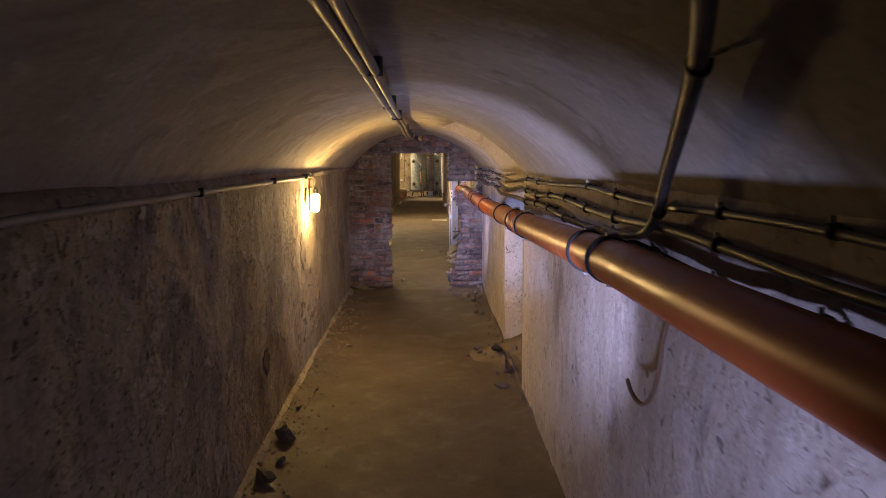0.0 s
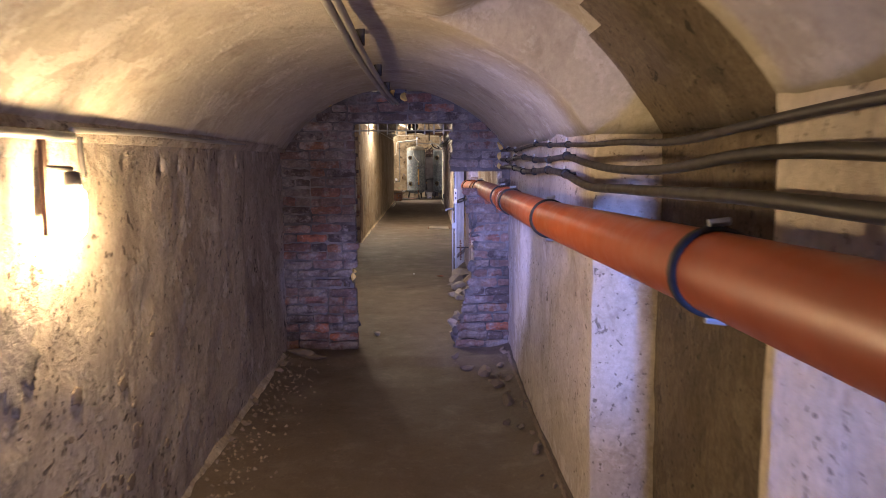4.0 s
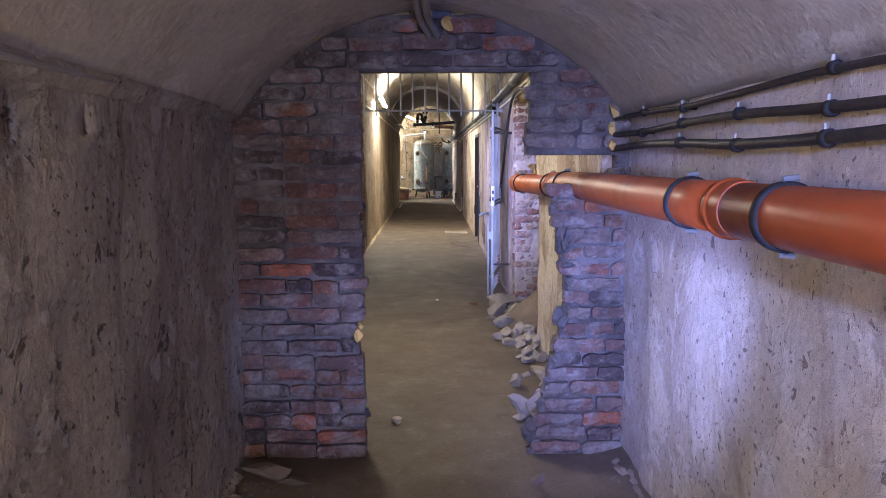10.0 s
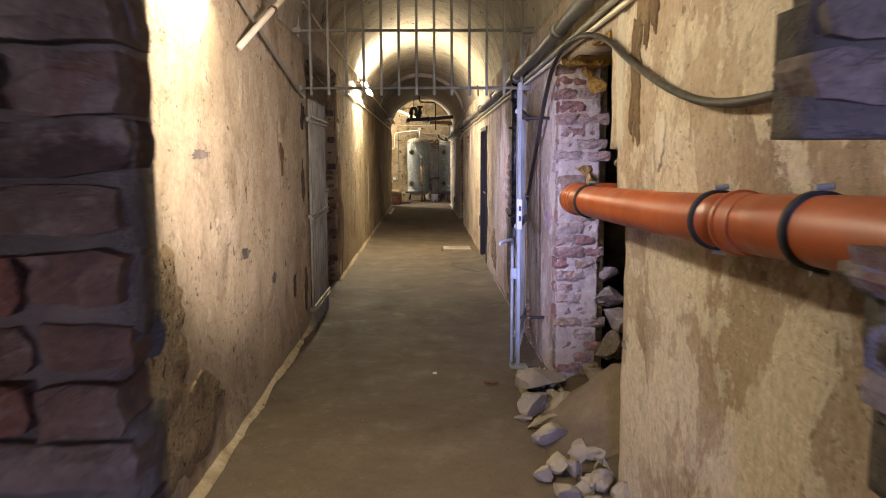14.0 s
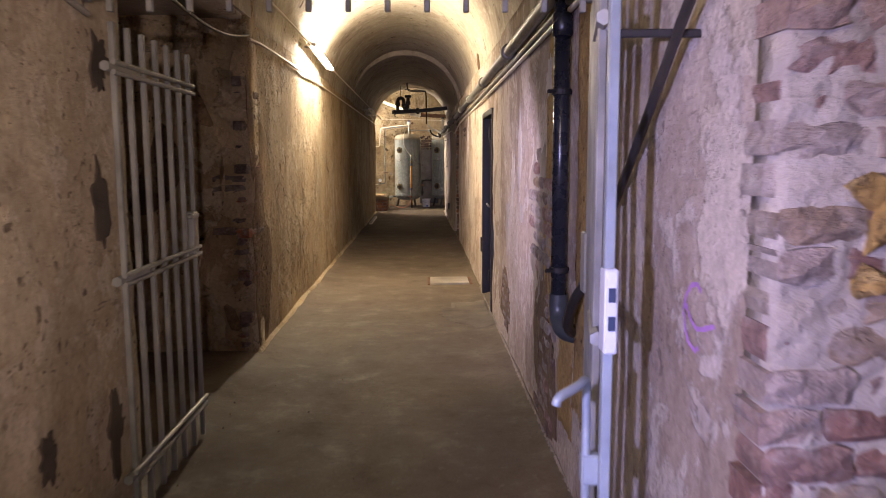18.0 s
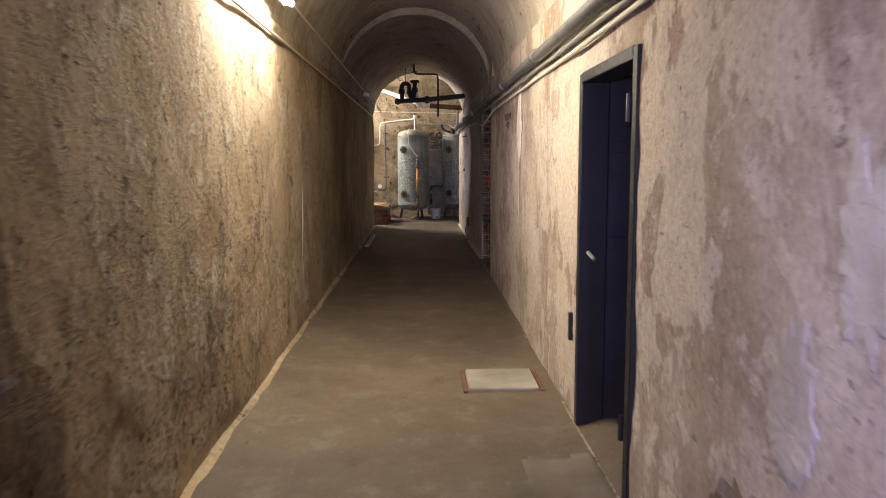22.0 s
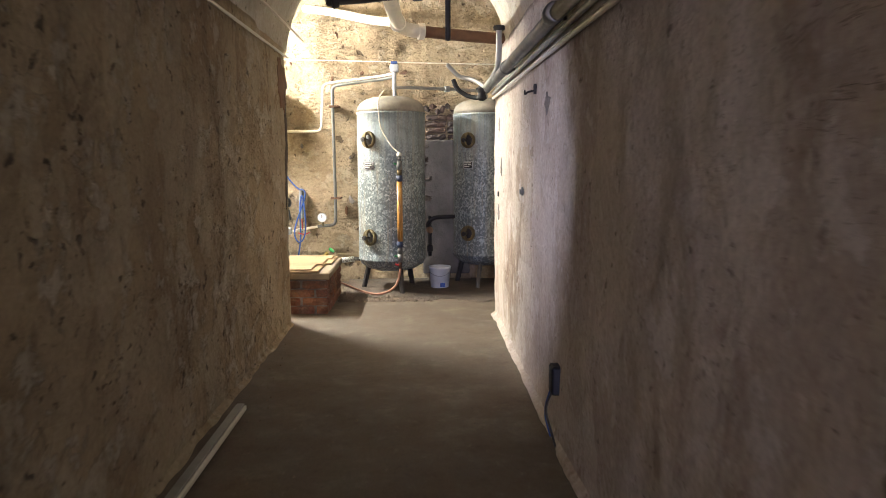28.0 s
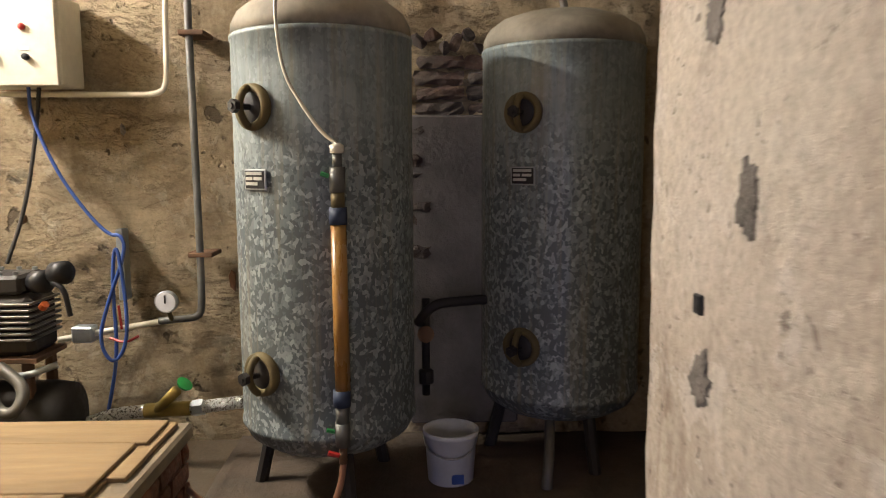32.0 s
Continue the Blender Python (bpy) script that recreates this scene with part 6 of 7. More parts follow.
cable("white_conduit", [(-3.4, 35.68, 1.81), (-2.5, 35.68, 1.805), (-1.4, 35.67, 1.80), (-1.28, 35.66, 1.80), (-1.235, 35.66, 1.84), (-1.23, 35.66, 2.0), (-1.215, 35.64, 2.28), (-1.19, 35.62, 2.34), (-1.1, 35.60, 2.355), (-0.6, 35.55, 2.41), (-0.37, 35.3, 2.42)], 0.014, M_WHITE, "white conduit from the control box up and across the wall", "conduit", smooth=2)
riser = thing("air_pipe", "grey steel air pipe with clamps and a gauge", "pipe")
part("pipe_length", sweep(bent([(-1.30, 35.58, 0.69), (-1.18, 35.58, 0.70), (-1.10, 35.58, 0.71), (-1.085, 35.58, 0.78), (-1.085, 35.58, 1.2), (-1.10, 35.60, 2.20), (-1.095, 35.60, 2.30), (-1.03, 35.58, 2.325), (-0.5, 35.45, 2.375), (-0.36, 35.3, 2.385)], smooth=2), 0.018, 12), M_STEEL, riser, "", True)
for z in (1.02, 2.08):
    part("clamp", box(-1.14, -1.02, 35.56, 35.73, z - 0.012, z + 0.012, 0.004), M_RUST, riser)
part("pipe_length", sweep(bent([(-1.86, 35.50, 0.60), (-1.6, 35.55, 0.64), (-1.28, 35.58, 0.69)], smooth=1), 0.015, 10), M_WHITE, riser, "", True)
gauge = part("gauge", lathe([(0.02, -0.03), (0.053, -0.028), (0.055, 0.0), (0.049, 0.004)], (-1.235, 35.50, 0.80), (0, -1, 0), 24), M_ZINC, riser, "round pressure gauge with white dial", True)
part("dial", lathe([(0.047, 0.0), (0.047, 0.002), (0.01, 0.003)], (-1.235, 35.495, 0.80), (0, -1, 0), 24), M_BUCKET, gauge)
part("needle", box(-1.24, -1.232, 35.489, 35.491, 0.795, 0.835), M_BLACK, gauge)
part("stem", rod((-1.235, 35.53, 0.75), (-1.235, 35.57, 0.70), 0.012, 8), M_BRASS, riser)
part("valve_handle", sweep(bent([(-1.52, 35.52, 0.62), (-1.44, 35.50, 0.60), (-1.38, 35.52, 0.63)], smooth=1), 0.007, 6), M_RED, riser, "red lever")
part("valve_handle", rod((-1.47, 35.54, 0.66), (-1.475, 35.53, 0.78), 0.007, 6), M_RED, riser, "red lever")
part("regulator", box(-1.70, -1.60, 35.50, 35.58, 0.60, 0.68, 0.008), M_ZINC, riser)
tagged(finish("tank_valve", sweep(bent([(-0.36, 35.13, 2.155), (-0.36, 35.13, 2.30), (-0.36, 35.13, 2.42)]), 0.020, 10), M_ZINC, True), "steel riser on the crown of the tank", "pipe")
pump = thing("pressure_switch", "small blue and white pressure switch on the riser", "switch")
part("case", box(-0.405, -0.315, 35.09, 35.17, 2.42, 2.50, 0.01), M_BUCKET, pump)
part("cap", box(-0.395, -0.325, 35.085, 35.175, 2.502, 2.53, 0.006), M_BLUE, pump)
link = thing("link_pipe", "grey steel pipe linking the tops of both tanks", "pipe")
part("pipe_length", sweep(bent([(-0.35, 35.14, 2.255), (0.0, 35.24, 2.255), (0.55, 35.45, 2.245), (0.66, 35.50, 2.24), (0.68, 35.52, 2.20), (0.68, 35.52, 2.15)], smooth=2), 0.018, 10), M_PIPE, link, "", True)
part("union", lathe([(0.019, -0.03), (0.034, -0.026), (0.034, 0.026), (0.019, 0.03)], (0.22, 35.325, 2.252), (1, 0.35, 0), 12), M_ZINC, link)
link2 = thing("link_pipe", "dark pipe with a rusty wheel valve low between the tanks", "pipe")
part("pipe_length", sweep(bent([(-0.02, 35.42, 0.70), (0.05, 35.38, 0.80), (0.16, 35.4, 0.81), (0.34, 35.45, 0.81)], smooth=2), 0.024, 10), M_IRON, link2, "", True)
part("pipe_length", rod((0.02, 35.42, 0.82), (0.02, 35.42, 0.35), 0.02, 10), M_IRON, link2, "", True)
part("valve", lathe([(0.012, 0.0), (0.04, 0.002), (0.04, 0.018), (0.012, 0.02)], (0.02, 35.38, 0.66), (0, -1, 0), 14), M_RUST, link2, "rusty red hand wheel")
part("joint", lathe([(0.02, -0.04), (0.036, -0.03), (0.036, 0.03), (0.02, 0.04)], (0.02, 35.42, 0.44), sides=12), M_IRON, link2)
tagged(finish("drain_tap", sweep(bent([(0.60, 35.30, 0.26), (0.57, 35.12, 0.17), (0.555, 35.07, 0.10), (0.55, 35.06, 0.03)]), 0.024, 10), M_GREASE, True), "rag wrapped drain tap under the tank", "tap")

foil = thing("insulated_pipe", "foil wrapped pipe with a yellow slanted valve and green handle", "pipe")
part("pipe_length", sweep(bent([(-1.70, 35.35, 0.20), (-1.5, 35.42, 0.27), (-1.32, 35.42, 0.285)], smooth=2), 0.032, 12), M_FOIL, foil, "", True)
part("pipe_length", rod((-1.12, 35.42, 0.295), (-0.86, 35.42, 0.325), 0.032, 12), M_FOIL, foil, "", True)
part("pipe_length", rod((-0.86, 35.42, 0.325), (-0.72, 35.30, 0.335), 0.022, 12), M_IRON, foil, "", True)
part("valve_body", rod((-1.33, 35.42, 0.285), (-1.11, 35.42, 0.297), 0.036, 12), M_YBRASS, foil, "yellow valve body", True)
part("bonnet", rod((-1.27, 35.41, 0.29), (-1.16, 35.37, 0.40), 0.026, 10), M_YBRASS, foil, "", True)
part("hand_wheel", lathe([(0.01, 0.0), (0.036, 0.0), (0.04, 0.012), (0.01, 0.016)], (-1.12, 35.355, 0.43), (0.6, -0.2, 0.7), 12), M_GREEN, foil, "green hand wheel")
part("coupling", rod((-1.10, 35.42, 0.296), (-1.05, 35.42, 0.302), 0.040, 6), M_ZINC, foil)

hose = cable("blue_hose", [(-1.87, 35.60, 1.83), (-1.86, 35.58, 1.70), (-1.75, 35.55, 1.45), (-1.62, 35.54, 1.25), (-1.50, 35.53, 1.12), (-1.44, 35.52, 1.13), (-1.42, 35.52, 1.05), (-1.52, 35.52, 0.80), (-1.58, 35.52, 0.60), (-1.50, 35.50, 0.48), (-1.42, 35.50, 0.62), (-1.44, 35.51, 0.95), (-1.47, 35.52, 1.10), (-1.50, 35.53, 0.9), (-1.49, 35.53, 0.55), (-1.53, 35.5, 0.3), (-1.58, 35.45, 0.05)], 0.009, M_BLUE, "blue air hose coiled on a wall strip below the control box", "hose")
tagged(finish("wall_strip", box(-1.525, -1.490, 35.66, 35.74, 0.78, 1.14, 0.004), M_ZINC), "short metal strip holding the blue hose", "strip")
cable("black_cable", [(-1.83, 35.62, 1.83), (-1.85, 35.60, 1.6), (-1.90, 35.55, 1.25), (-1.95, 35.45, 1.0)], 0.010, M_CABLE, "black cable from the control box to the compressor", "cable")

comp = thing("compressor", "greasy piston compressor with a black belt wheel on a stand", "compressor", at=(0, 0, 0))
part("belt_wheel", lathe([(0.03, -0.055), (0.155, -0.05), (0.165, -0.03), (0.158, 0.0), (0.165, 0.03), (0.155, 0.05), (0.03, 0.055)], (-2.20, 35.28, 0.80), (1, -0.25, 0), 32), M_RUBBER, comp, "black belt wheel", True)
part("wheel_guard", lathe([(0.10, 0.0), (0.175, 0.0), (0.178, 0.02), (0.10, 0.022)], (-2.12, 35.26, 0.80), (1, -0.25, 0), 32), M_IRON, comp, "", True)
part("crankcase", box(-2.06, -1.70, 35.16, 35.40, 0.62, 0.90, 0.03), M_IRON, comp)
for i in range(7):
    part("cooling_fin", box(-1.97, -1.69, 35.13, 35.41, 0.70 + i * 0.026, 0.712 + i * 0.026, 0.003), M_GREASE, comp)
head_ob = part("cylinder_head", box(-1.95, -1.74, 35.16, 35.38, 0.90, 0.985, 0.015), M_IRON, comp, "black cylinder head with bolts")
for x in (-1.92, -1.84, -1.77):
    for y in (35.19, 35.35):
        part("bolt", rod((x, y, 0.98), (x, y, 1.0), 0.011, 6), M_ZINC, head_ob)
for k, (x, z) in enumerate(((-1.68, 0.95), (-1.59, 0.99))):
    part("air_filter", lathe([(0.02, -0.04), (0.05, -0.035), (0.052, 0.03), (0.02, 0.04)], (x, 35.22, z), (0.9, -0.4, 0.1), 18), M_BLACK, comp, "black air filter", True)
part("filler_cap", rod((-1.66, 35.18, 0.84), (-1.64, 35.17, 0.86), 0.018, 10), M_ORANGE, comp, "orange filler cap")
part("motor", lathe([(0.05, -0.14), (0.10, -0.13), (0.105, 0.12), (0.06, 0.14)], (-1.93, 35.24, 0.78), (1, 0, 0), 24), M_IRON, comp, "", True)
part("terminal_box", box(-2.0, -1.88, 35.10, 35.17, 0.78, 0.88, 0.01), M_BLACK, comp)
part("pipe", sweep(bent([(-2.0, 35.15, 0.66), (-1.9, 35.10, 0.58), (-1.75, 35.12, 0.54), (-1.62, 35.2, 0.58)]), 0.016, 8), M_ZINC, comp, "", True)
part("drop_pipe", sweep(bent([(-1.62, 35.2, 0.95), (-1.56, 35.18, 0.93), (-1.55, 35.2, 0.8)]), 0.012, 8), M_BLACK, comp, "", True)
part("grey_hose", sweep(bent([(-1.86, 35.1, 0.56), (-1.80, 35.0, 0.44), (-1.70, 34.98, 0.42), (-1.68, 35.05, 0.52), (-1.82, 35.1, 0.60)]), 0.026, 10), M_GREASE, comp, "pale grey ribbed hose", True)
part("loop_cable", sweep(bent([(-2.08, 35.12, 0.62), (-2.06, 35.08, 0.45), (-1.98, 35.06, 0.42), (-1.92, 35.08, 0.55)]), 0.011, 8), M_CABLE, comp, "", True)
for x in (-2.02, -1.74):
    for y in (35.18, 35.38):
        part("leg", box(x - 0.02, x + 0.02, y - 0.02, y + 0.02, 0.0, 0.63, 0.004), M_RUST, comp)
part("stand_plate", box(-2.08, -1.68, 35.14, 35.42, 0.60, 0.622, 0.003), M_RUST, comp)
recv = thing("air_receiver", "dark steel drum lying behind the brick box", "drum")
part("drum", lathe([(0.05, -0.3), (0.17, -0.27), (0.18, -0.2), (0.18, 0.2), (0.17, 0.27), (0.05, 0.3)], (-1.88, 35.28, 0.30), (1, 0, 0), 24), M_IRON, recv, "", True)
for x in (-2.05, -1.7):
    part("cradle", box(x - 0.03, x + 0.03, 35.14, 35.42, 0.0, 0.16, 0.004), M_IRON, recv)

# brick box with boards on it
pit = thing("brick_box", "low box of red bricks with a concrete rim round a pit", "brick box")
part("core", box(-2.32, -0.985, 33.86, 34.90, 0.0, 0.335), M_MORTAR, pit)
for k in range(4):
    z = 0.005 + k * 0.082
    x = -2.34 + (0.12 if k % 2 else 0.0)
    while x < -0.99:
        a, b = x, min(x + 0.24, -0.965)
        if b - a > 0.05:
            brick_piece(pit, a + 0.004, b - 0.006, 33.835, 33.95, z, z + 0.072, 9000 + k * 40 + int(-x * 20), M_REDBRICK, 0.004)
        x += 0.252
    y = 33.84 + (0.115 if k % 2 == 0 else 0.0)
    while y < 34.9:
        b = min(y + 0.24, 34.92)
        if b - y > 0.05:
            brick_piece(pit, -1.08, -0.955, y + 0.006, b - 0.006, z, z + 0.072, 9500 + k * 40 + int(y * 20), M_REDBRICK, 0.004, "+x")
        y += 0.252
part("rim", box(-2.35, -0.945, 33.825, 34.93, 0.337, 0.405, 0.012), M_RIM, pit, "grey brown rim")
for i, (x1, y0, y1, z, t) in enumerate(((-1.05, 33.83, 34.34, 0.407, 0.016), (-0.99, 34.345, 34.88, 0.407, 0.018), (-1.12, 33.85, 34.20, 0.424, 0.014), (-1.06, 34.205, 34.62, 0.426, 0.014), (-1.02, 34.625, 34.86, 0.426, 0.014))):
    tagged(finish("board", box(-2.32, x1, y0, y1, z, z + t, 0.003), M_WOOD), "raw plywood board laid over the brick box", "board", "boards on the brick box")

# black siphon and hung pipes in the arch of the boiler room
siphon = thing("siphon_pipe", "sooty cast iron siphon hanging under the vault", "pipe")
part("bend", sweep(bent([(-0.585, 32.3, 2.62), (-0.585, 32.3, 2.70), (-0.585, 32.3, 2.89), (-0.56, 32.3, 2.94), (-0.51, 32.3, 2.955), (-0.46, 32.3, 2.94), (-0.435, 32.3, 2.89), (-0.43, 32.3, 2.74), (-0.40, 32.3, 2.675), (-0.36, 32.3, 2.68), (-0.33, 32.3, 2.74), (-0.325, 32.3, 2.98)], smooth=2), 0.043, 14), M_IRON, siphon, "", True)
for x, z, h in ((-0.585, 2.80, 0.05), (-0.325, 2.83, 0.05), (-0.43, 2.78, 0.04)):
    part("socket", lathe([(0.044, -h), (0.060, -h + 0.01), (0.060, h - 0.01), (0.044, h)], (x, 32.3, z), sides=16), M_IRON, siphon, "", True)
part("trap_plug", lathe([(0.02, -0.03), (0.062, -0.02), (0.066, 0.02), (0.05, 0.03)], (-0.665, 32.29, 2.60), (-1, -0.2, -0.25), 16), M_IRON, siphon, "", True)
part("pipe_length", sweep(bent([(-0.72, 32.3, 2.60), (-0.4, 32.25, 2.615), (-0.1, 32.1, 2.62), (0.30, 31.9, 2.64), (0.62, 31.7, 2.66)]), 0.048, 12), M_IRON, siphon, "", True)
part("flange", lathe([(0.05, -0.03), (0.075, -0.025), (0.075, 0.025), (0.05, 0.03)], (-0.08, 32.09, 2.62), (1, -0.4, 0.05), 16), M_IRON, siphon)
part("flange", lathe([(0.06, -0.03), (0.085, -0.02), (0.085, 0.03), (0.06, 0.035)], (-0.325, 32.3, 2.985), sides=16), M_IRON, siphon)
part("hanger", rod((-0.51, 32.3, 2.99), (-0.51, 32.3, 3.26), 0.006, 8), M_IRON, siphon)
waste = thing("waste_pipe", "brown and white waste pipe across the arch of the boiler room", "pipe")
part("pipe_length", sweep(bent([(-0.06, 33.75, 2.62), (0.3, 33.85, 2.60), (0.75, 33.95, 2.58)], smooth=1), 0.052, 14), M_RUST, waste, "rusty brown pipe", True)
part("elbow", sweep(bent([(-0.29, 32.4, 2.68), (-0.28, 32.9, 2.66), (-0.26, 33.5, 2.65), (-0.20, 33.72, 2.63), (-0.05, 33.75, 2.62)]), 0.060, 14), M_WHITE, waste, "dirty white elbow", True)
part("pipe_length", sweep(bent([(-0.26, 33.55, 2.66), (-0.55, 34.2, 2.80), (-0.95, 34.9, 3.0), (-1.4, 35.7, 3.2)], smooth=1), 0.042, 12), M_WHITE, waste, "dirty white pipe", True)
for q in ((-0.06, 33.75, 2.62), (-0.26, 33.5, 2.65)):
    part("collar", lathe([(0.06, -0.03), (0.074, -0.025), (0.074, 0.025), (0.06, 0.03)], q, (1, 0.3, 0) if q[0] > -0.1 else (0, 1, 0), 16), M_WHITE, waste)
hung = thing("vent_pipe", "thin black iron pipe bent down from the vault", "pipe")
part("pipe_length", sweep(bent([(-0.34, 31.9, 3.28), (-0.33, 31.9, 3.11), (-0.26, 31.9, 3.09), (0.08, 31.9, 3.09), (0.125, 31.95, 3.07), (0.13, 32.0, 2.9), (0.135, 32.2, 2.30)], smooth=2), 0.019, 10), M_IRON, hung, "", True)
part("flange", lathe([(0.02, -0.01), (0.06, -0.008), (0.06, 0.008), (0.02, 0.01)], (-0.33, 31.9, 3.13), sides=14), M_IRON, hung)
cable("thin_wire", [(-2.0, 35.6, 2.62), (-0.9, 35.6, 2.60), (0.2, 35.62, 2.57), (1.4, 35.62, 2.55)], 0.006, M_WHITE, "thin pale cable strung across the back wall", "cable", smooth=1)
bent_pipe = thing("branch_pipe", "grey vertical branch with taps at the end of the wall pipe", "pipe")
part("pipe_length", sweep(bent([(0.55, 32.75, 2.50), (0.55, 32.75, 2.20), (0.53, 32.9, 2.14), (0.52, 33.6, 2.12)], smooth=2), 0.024, 10), M_PIPE, bent_pipe, "", True)
part("flange", lathe([(0.02, -0.02), (0.045, -0.015), (0.045, 0.015), (0.02, 0.02)], (0.55, 32.75, 2.48), sides=12), M_IRON, bent_pipe)
part("pipe_length", sweep(bent([(0.52, 33.7, 2.12), (0.42, 33.95, 2.22), (0.30, 34.0, 2.24), (0.24, 34.0, 2.30), (0.18, 34.0, 2.36)], smooth=2), 0.020, 10), M_PIPE, bent_pipe, "", True)
part("black_hose", sweep(bent([(0.24, 34.0, 2.22), (0.28, 34.0, 2.12), (0.40, 33.98, 2.05), (0.52, 33.9, 2.04)], smooth=2), 0.022, 10), M_RUBBER, bent_pipe, "", True)
part("tap_cluster", lathe([(0.02, -0.07), (0.05, -0.05), (0.035, 0.0), (0.055, 0.04), (0.02, 0.07)], (0.50, 33.86, 2.08), sides=10), M_IRON, bent_pipe)

back_wall = bpy.data.objects["wall_boiler_back"]
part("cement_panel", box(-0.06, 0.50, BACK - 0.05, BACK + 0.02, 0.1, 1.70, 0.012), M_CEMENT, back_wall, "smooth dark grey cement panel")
r = random.Random(8)
# dark lumps that stand in for the shaded dowel holes
for i in range(34):
    x, z = r.uniform(-2.3, 1.2), r.uniform(0.5, 3.2)
    part("dowel_hole", lump((x, BACK - 0.012 + relief(Vector((x, BACK, z)), -0.03), z), (r.uniform(0.02, 0.045), 0.012, r.uniform(0.02, 0.05)), 600 + i, 1), M_RUST if i % 3 else M_MORTAR, back_wall)
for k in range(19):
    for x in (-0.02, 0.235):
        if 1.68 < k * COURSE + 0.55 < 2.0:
            brick_piece(back_wall, x + r.uniform(-0.02, 0.02), x + 0.24, BACK - 0.045 + r.uniform(-0.01, 0.01), BACK + 0.04, 0.55 + k * COURSE, 0.55 + k * COURSE + 0.066, 8800 + k * 2 + int(x * 9), M_DARKBRICK, 0.014)
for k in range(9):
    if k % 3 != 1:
        brick_piece(back_wall, -0.07, -0.01 + r.uniform(0.0, 0.09), BACK - 0.066 + r.uniform(-0.006, 0.006), BACK + 0.03, 0.98 + k * COURSE, 0.98 + k * COURSE + 0.064, 8950 + k, M_DARKBRICK, 0.012)
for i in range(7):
    part("mortar_lump", lump((0.0 + i * 0.06, BACK - 0.05, 2.02 + 0.04 * math.sin(i * 2.0)), (0.05, 0.03, 0.03), 640 + i), M_DARKBRICK, back_wall)


# ---- rubble and dirt on the floor ----
def stone(x, y, size, seed, material=M_STONE):
    ob = finish("rubble_stone", lump((x, y, floor_height(x, y)), size, seed), material)
    return tagged(ob, "broken lump of mortar and stone lying by the wall", "stone", "rubble stones")


for i, (x, y, a, b, c) in enumerate(((0.50, 14.62, 0.17, 0.11, 0.085), (0.44, 14.20, 0.14, 0.10, 0.07), (0.62, 14.12, 0.12, 0.09, 0.08), (0.47, 13.72, 0.09, 0.07, 0.05), (0.58, 13.50, 0.08, 0.06, 0.05), (0.38, 13.30, 0.05, 0.04, 0.03), (0.62, 13.20, 0.07, 0.06, 0.04),
                                     (0.50, 12.55, 0.06, 0.05, 0.03), (0.55, 12.25, 0.09, 0.06, 0.03), (0.60, 11.95, 0.06, 0.06, 0.05), (0.50, 11.75, 0.05, 0.05, 0.04), (0.42, 11.40, 0.09, 0.06, 0.08), (0.33, 11.38, 0.06, 0.03, 0.02), (0.44, 11.15, 0.05, 0.04, 0.03), (0.46, 13.95, 0.10, 0.07, 0.03),
                                     (0.30, 10.55, 0.05, 0.04, 0.03), (0.40, 10.35, 0.05, 0.04, 0.025), (0.52, 10.15, 0.06, 0.05, 0.04), (0.60, 9.85, 0.05, 0.05, 0.03), (0.62, 9.45, 0.06, 0.04, 0.03), (-0.38, 11.35, 0.04, 0.03, 0.02),
                                     (-0.93, 10.62, 0.12, 0.06, 0.03), (-0.82, 10.55, 0.08, 0.05, 0.02), (-0.95, 5.1, 0.06, 0.05, 0.05), (-0.97, 4.5, 0.07, 0.05, 0.05), (-0.92, 4.75, 0.04, 0.04, 0.03), (0.66, 6.6, 0.07, 0.06, 0.05), (0.58, 6.2, 0.05, 0.05, 0.03), (-0.80, 7.6, 0.05, 0.03, 0.02))):
    stone(x, y, (a, b, c), 300 + i, M_DIRT if i in (21, 22) or y < 10.7 else M_STONE)

r = random.Random(77)
for i in range(64):
    y = r.choice((r.uniform(11.1, 14.9), r.uniform(13.0, 14.8)))
    x = 0.66 - abs(r.gauss(0, 0.13))
    s = r.uniform(0.022, 0.06)
    stone(x, y, (s * r.uniform(0.8, 1.5), s, s * r.uniform(0.5, 0.9)), 900 + i)
for i in range(34):
    y = r.uniform(5.6, 10.7)
    x = 0.74 - abs(r.gauss(0, 0.10))
    s = r.uniform(0.012, 0.030)
    stone(x, y, (s * r.uniform(0.8, 1.5), s, s * 0.7), 1000 + i, M_DIRT)
for i in range(22):
    y = r.uniform(3.0, 10.4)
    x = -1.03 - 0.004 * y + abs(r.gauss(0, 0.05))
    s = r.uniform(0.015, 0.035)
    stone(x, y, (s * r.uniform(0.8, 1.5), s, s * 0.7), 1100 + i, M_DIRT)


tagged(finish("dirt_heap", solid_grid(lines(0.30, 1.03, 0.04), lines(6.75, 7.62, 0.04), lambda x, y: True,
       lambda x, y: Vector((x, y, floor_height(x, y) - 0.012 + 0.09 * math.exp(-((y - 7.25) / 0.24) ** 2) * min(1.0, max(0.0, (x - 0.32) / 0.3)) * (0.7 + 0.6 * noise.noise(Vector((x * 7, y * 7, 2)))))),
       lambda x, y: Vector((x, y, -0.1))), M_DIRT, True), "low heap of dirt and crumbs before the recess", "dirt", kind="stuff")
r = random.Random(91)
for i in range(16):
    x, y, q = 0.62 + r.gauss(0, 0.10), 7.18 + r.gauss(0, 0.13), r.uniform(0.012, 0.035)
    stone(x, y, (q * r.uniform(0.9, 1.5), q, q * 0.8), 1200 + i, M_DIRT)
heap_lump = lump((0.63, 7.12, 0.035), (0.075, 0.05, 0.035), 1290, 3)
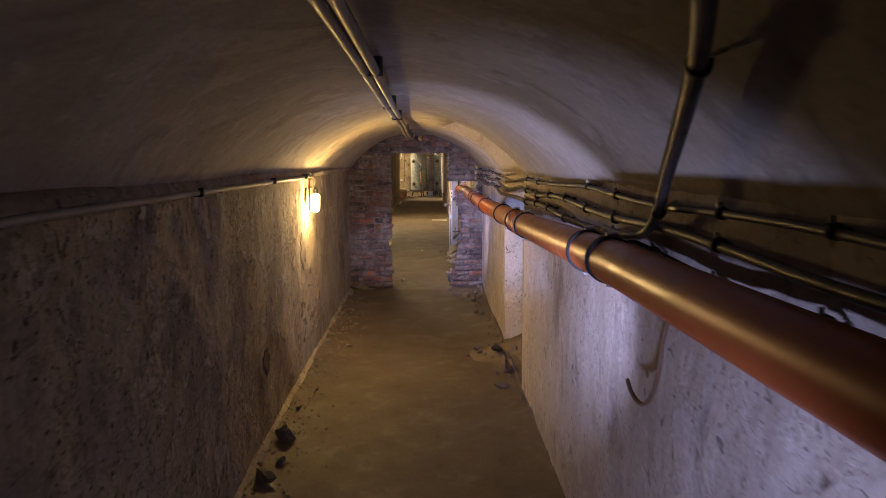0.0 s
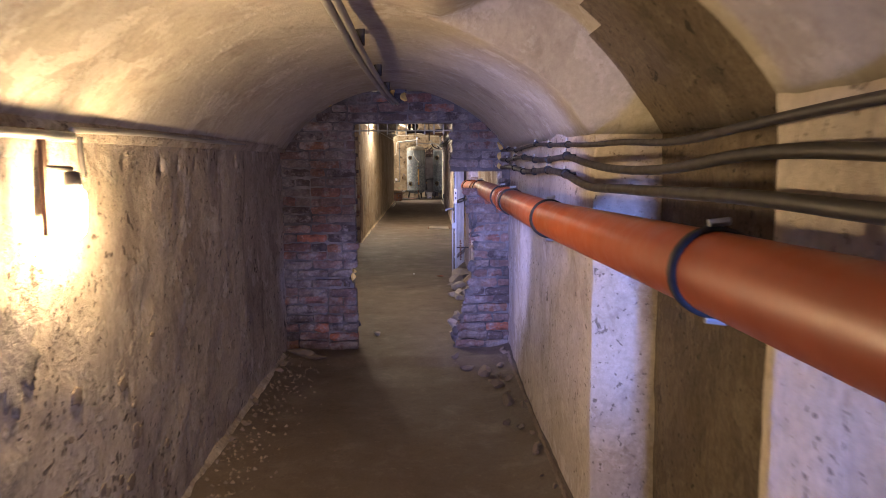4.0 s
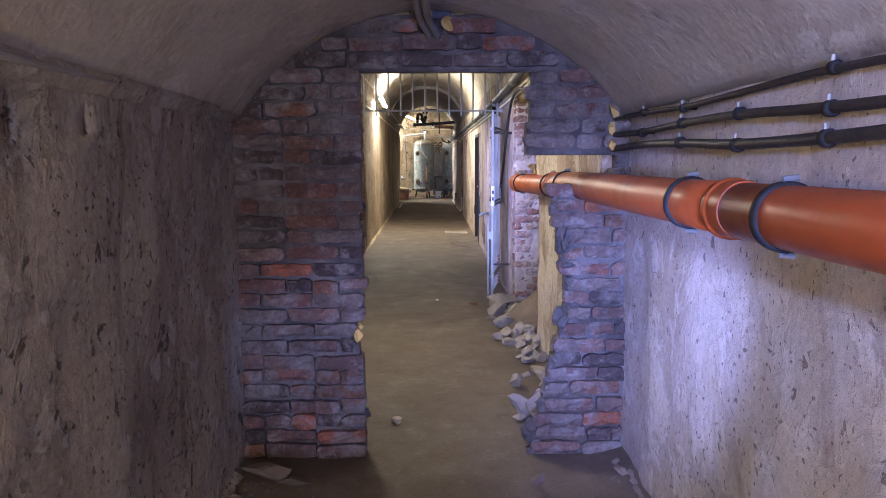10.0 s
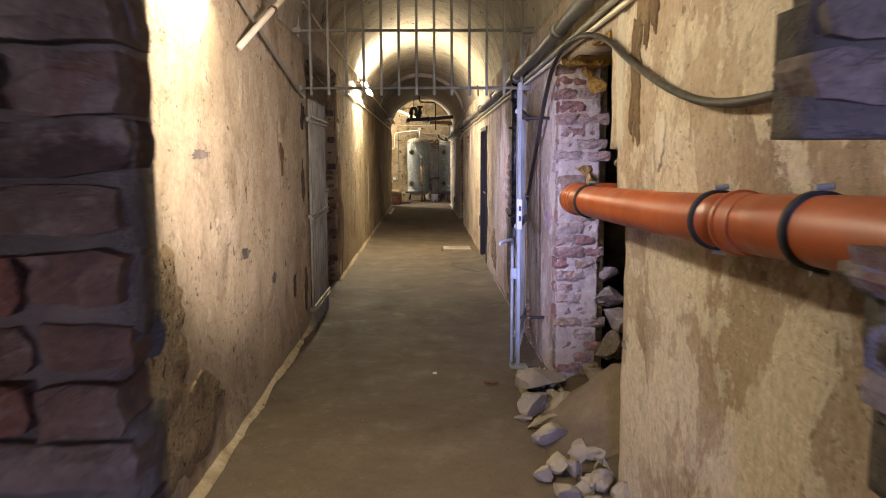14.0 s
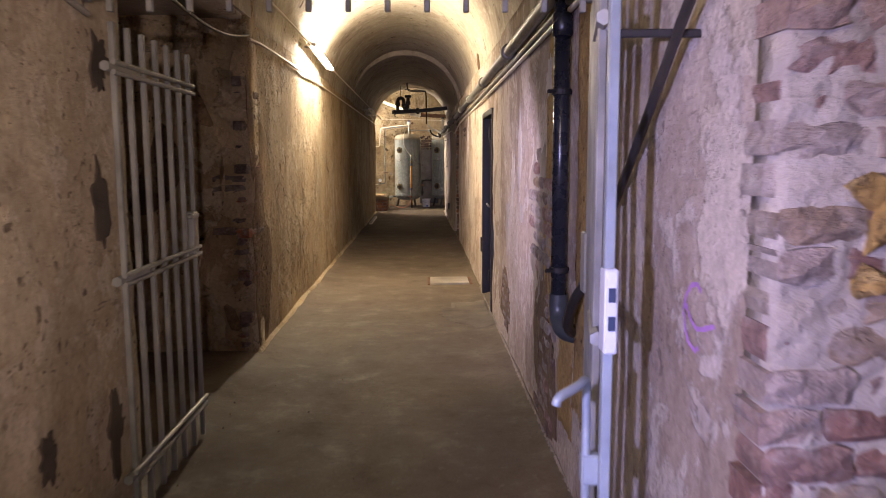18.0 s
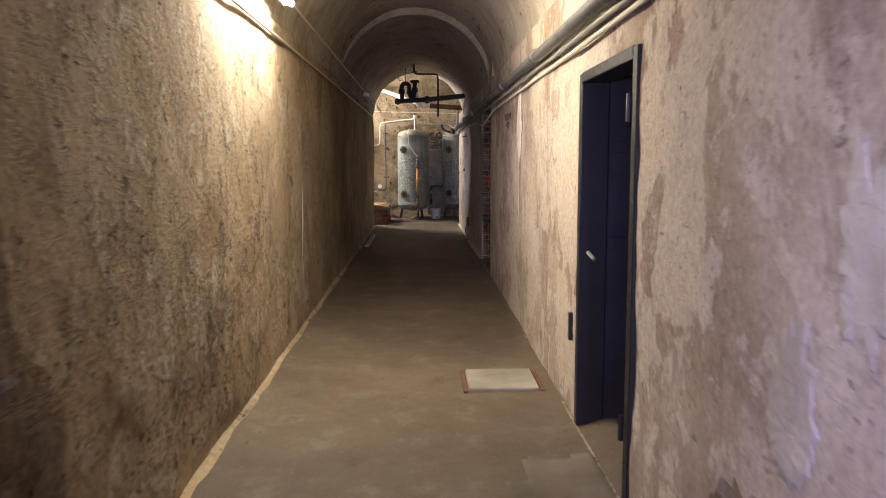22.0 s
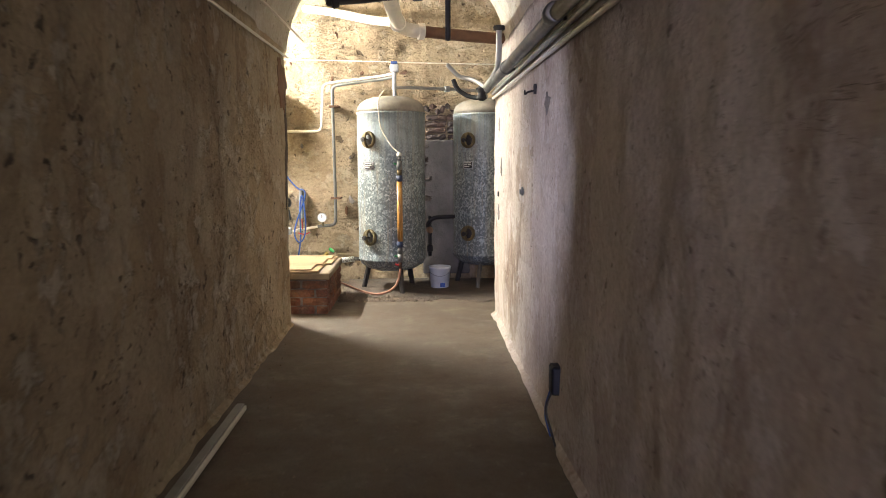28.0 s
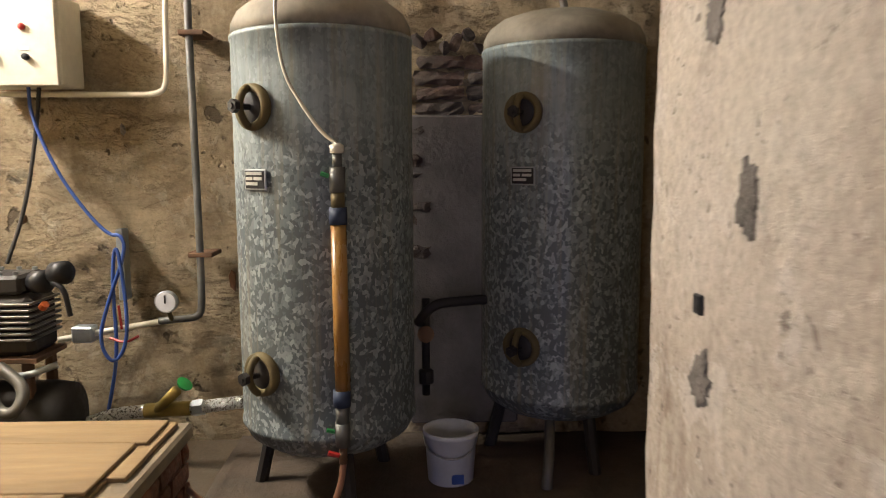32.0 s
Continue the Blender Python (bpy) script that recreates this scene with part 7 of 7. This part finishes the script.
tagged(finish("scrap_bag", heap_lump, M_BLACK), "small crumpled black lump on the dirt heap", "scrap")


def gravel(name, count, xs, ys, seed, material, label, big=0.016):
    """Crumbs strewn over a strip of floor, as one mesh."""
    r = random.Random(seed)
    verts, faces = [], []
    for _ in range(count):
        x, y = xs[0] + (xs[1] - xs[0]) * abs(r.gauss(0, 0.42)) % 1.0, r.uniform(*ys)
        x = min(max(xs), max(min(xs), x))
        s = big * r.uniform(0.25, 1.0)
        z = floor_height(x, y)
        a = r.uniform(0, 6.28)
        base = len(verts)
        for k in range(5):
            t = a + k * math.tau / 5
            verts.append((x + math.cos(t) * s * r.uniform(0.7, 1.2), y + math.sin(t) * s * r.uniform(0.7, 1.2), z - 0.002))
        verts.append((x + r.uniform(-0.3, 0.3) * s, y + r.uniform(-0.3, 0.3) * s, z + s * r.uniform(0.5, 0.95)))
        faces += [(base + k, base + (k + 1) % 5, base + 5) for k in range(5)]
    me = bpy.data.meshes.new(name)
    me.from_pydata(verts, [], faces)
    me.materials.append(material)
    return tagged(new(name, me), label, "gravel", kind="stuff")


gravel("gravel", 1500, (0.74, 0.25), (5.0, 10.6), 1, M_DIRT, "crumbs of mortar and dirt along the pale wall", 0.02)
gravel("gravel", 1100, (-1.05, -0.72), (1.0, 10.6), 2, M_DIRT, "crumbs of plaster along the brown wall", 0.018)
gravel("gravel", 1600, (0.68, 0.1), (11.0, 15.2), 3, M_STONE, "mortar crumbs spread below the broken hole", 0.02)
gravel("gravel", 1500, (0.66, 0.2), (15.2, 21.6), 4, M_STONE, "flakes of fallen plaster along the wall foot", 0.014)
gravel("gravel", 350, (-1.18, -0.95), (11.2, 33.0), 5, M_DIRT, "crumbs along the yellow wall foot", 0.014)
gravel("gravel", 300, (0.66, 0.35), (22.5, 33.0), 6, M_STONE, "sparse crumbs along the far wall foot", 0.013)
gravel("gravel", 350, (-1.1, 0.65), (3.0, 33.0), 7, M_DIRT, "single crumbs scattered on the floor", 0.011)
gravel("gravel", 1500, (-0.95, 1.1), (34.45, 35.6), 8, M_SOIL_SHADE, "dirt and crumbs under the tanks", 0.034)
chip = tagged(finish("brick_chip", lump((0.27, 14.75, 0.0), (0.05, 0.025, 0.012), 71), M_REDBRICK), "small red brick chip on the floor", "chip")
chip2 = tagged(finish("paper_scrap", box(-0.13, -0.10, 14.98, 15.01, 0.004, 0.012, 0.002), M_BUCKET), "tiny white scrap on the floor", "scrap")

# soil whose dark colour also carries the shadow beneath the tanks
tagged(finish("soil_layer", solid_grid(lines(-0.95, 1.3, 0.05), lines(34.32, 35.74, 0.05), lambda x, y: y > 34.50 + 0.16 * noise.noise(Vector((x * 2.5, 1, 0))),
       lambda x, y: Vector((x, y, 0.006 + 0.03 * min(1.0, max(0.0, (y - 34.5) / 0.7)) + relief(Vector((x * 2, y * 2, 5)), 0.012))), lambda x, y: Vector((x, y, -0.05))), M_SOIL_SHADE, True),
       "soil and crumbs under the tanks, darkened for the shade there", "soil", kind="stuff")

foil_scrap = bmesh.new()
bmesh.ops.create_grid(foil_scrap, x_segments=9, y_segments=7, size=1.0)
for v in foil_scrap.verts:
    q = Vector((v.co.x * 3, v.co.y * 3, 4))
    v.co = Vector((0.60 + v.co.x * 0.05 + 0.02 * noise.noise(q), 14.93 + v.co.y * 0.04 + 0.02 * noise.noise(q + Vector((5, 0, 0))), 0.035 + 0.03 * noise.noise(q * 1.3)))
tagged(finish("plastic_scrap", foil_scrap, M_SCRAP), "crumpled pale blue plastic scrap on the floor by the post", "scrap")
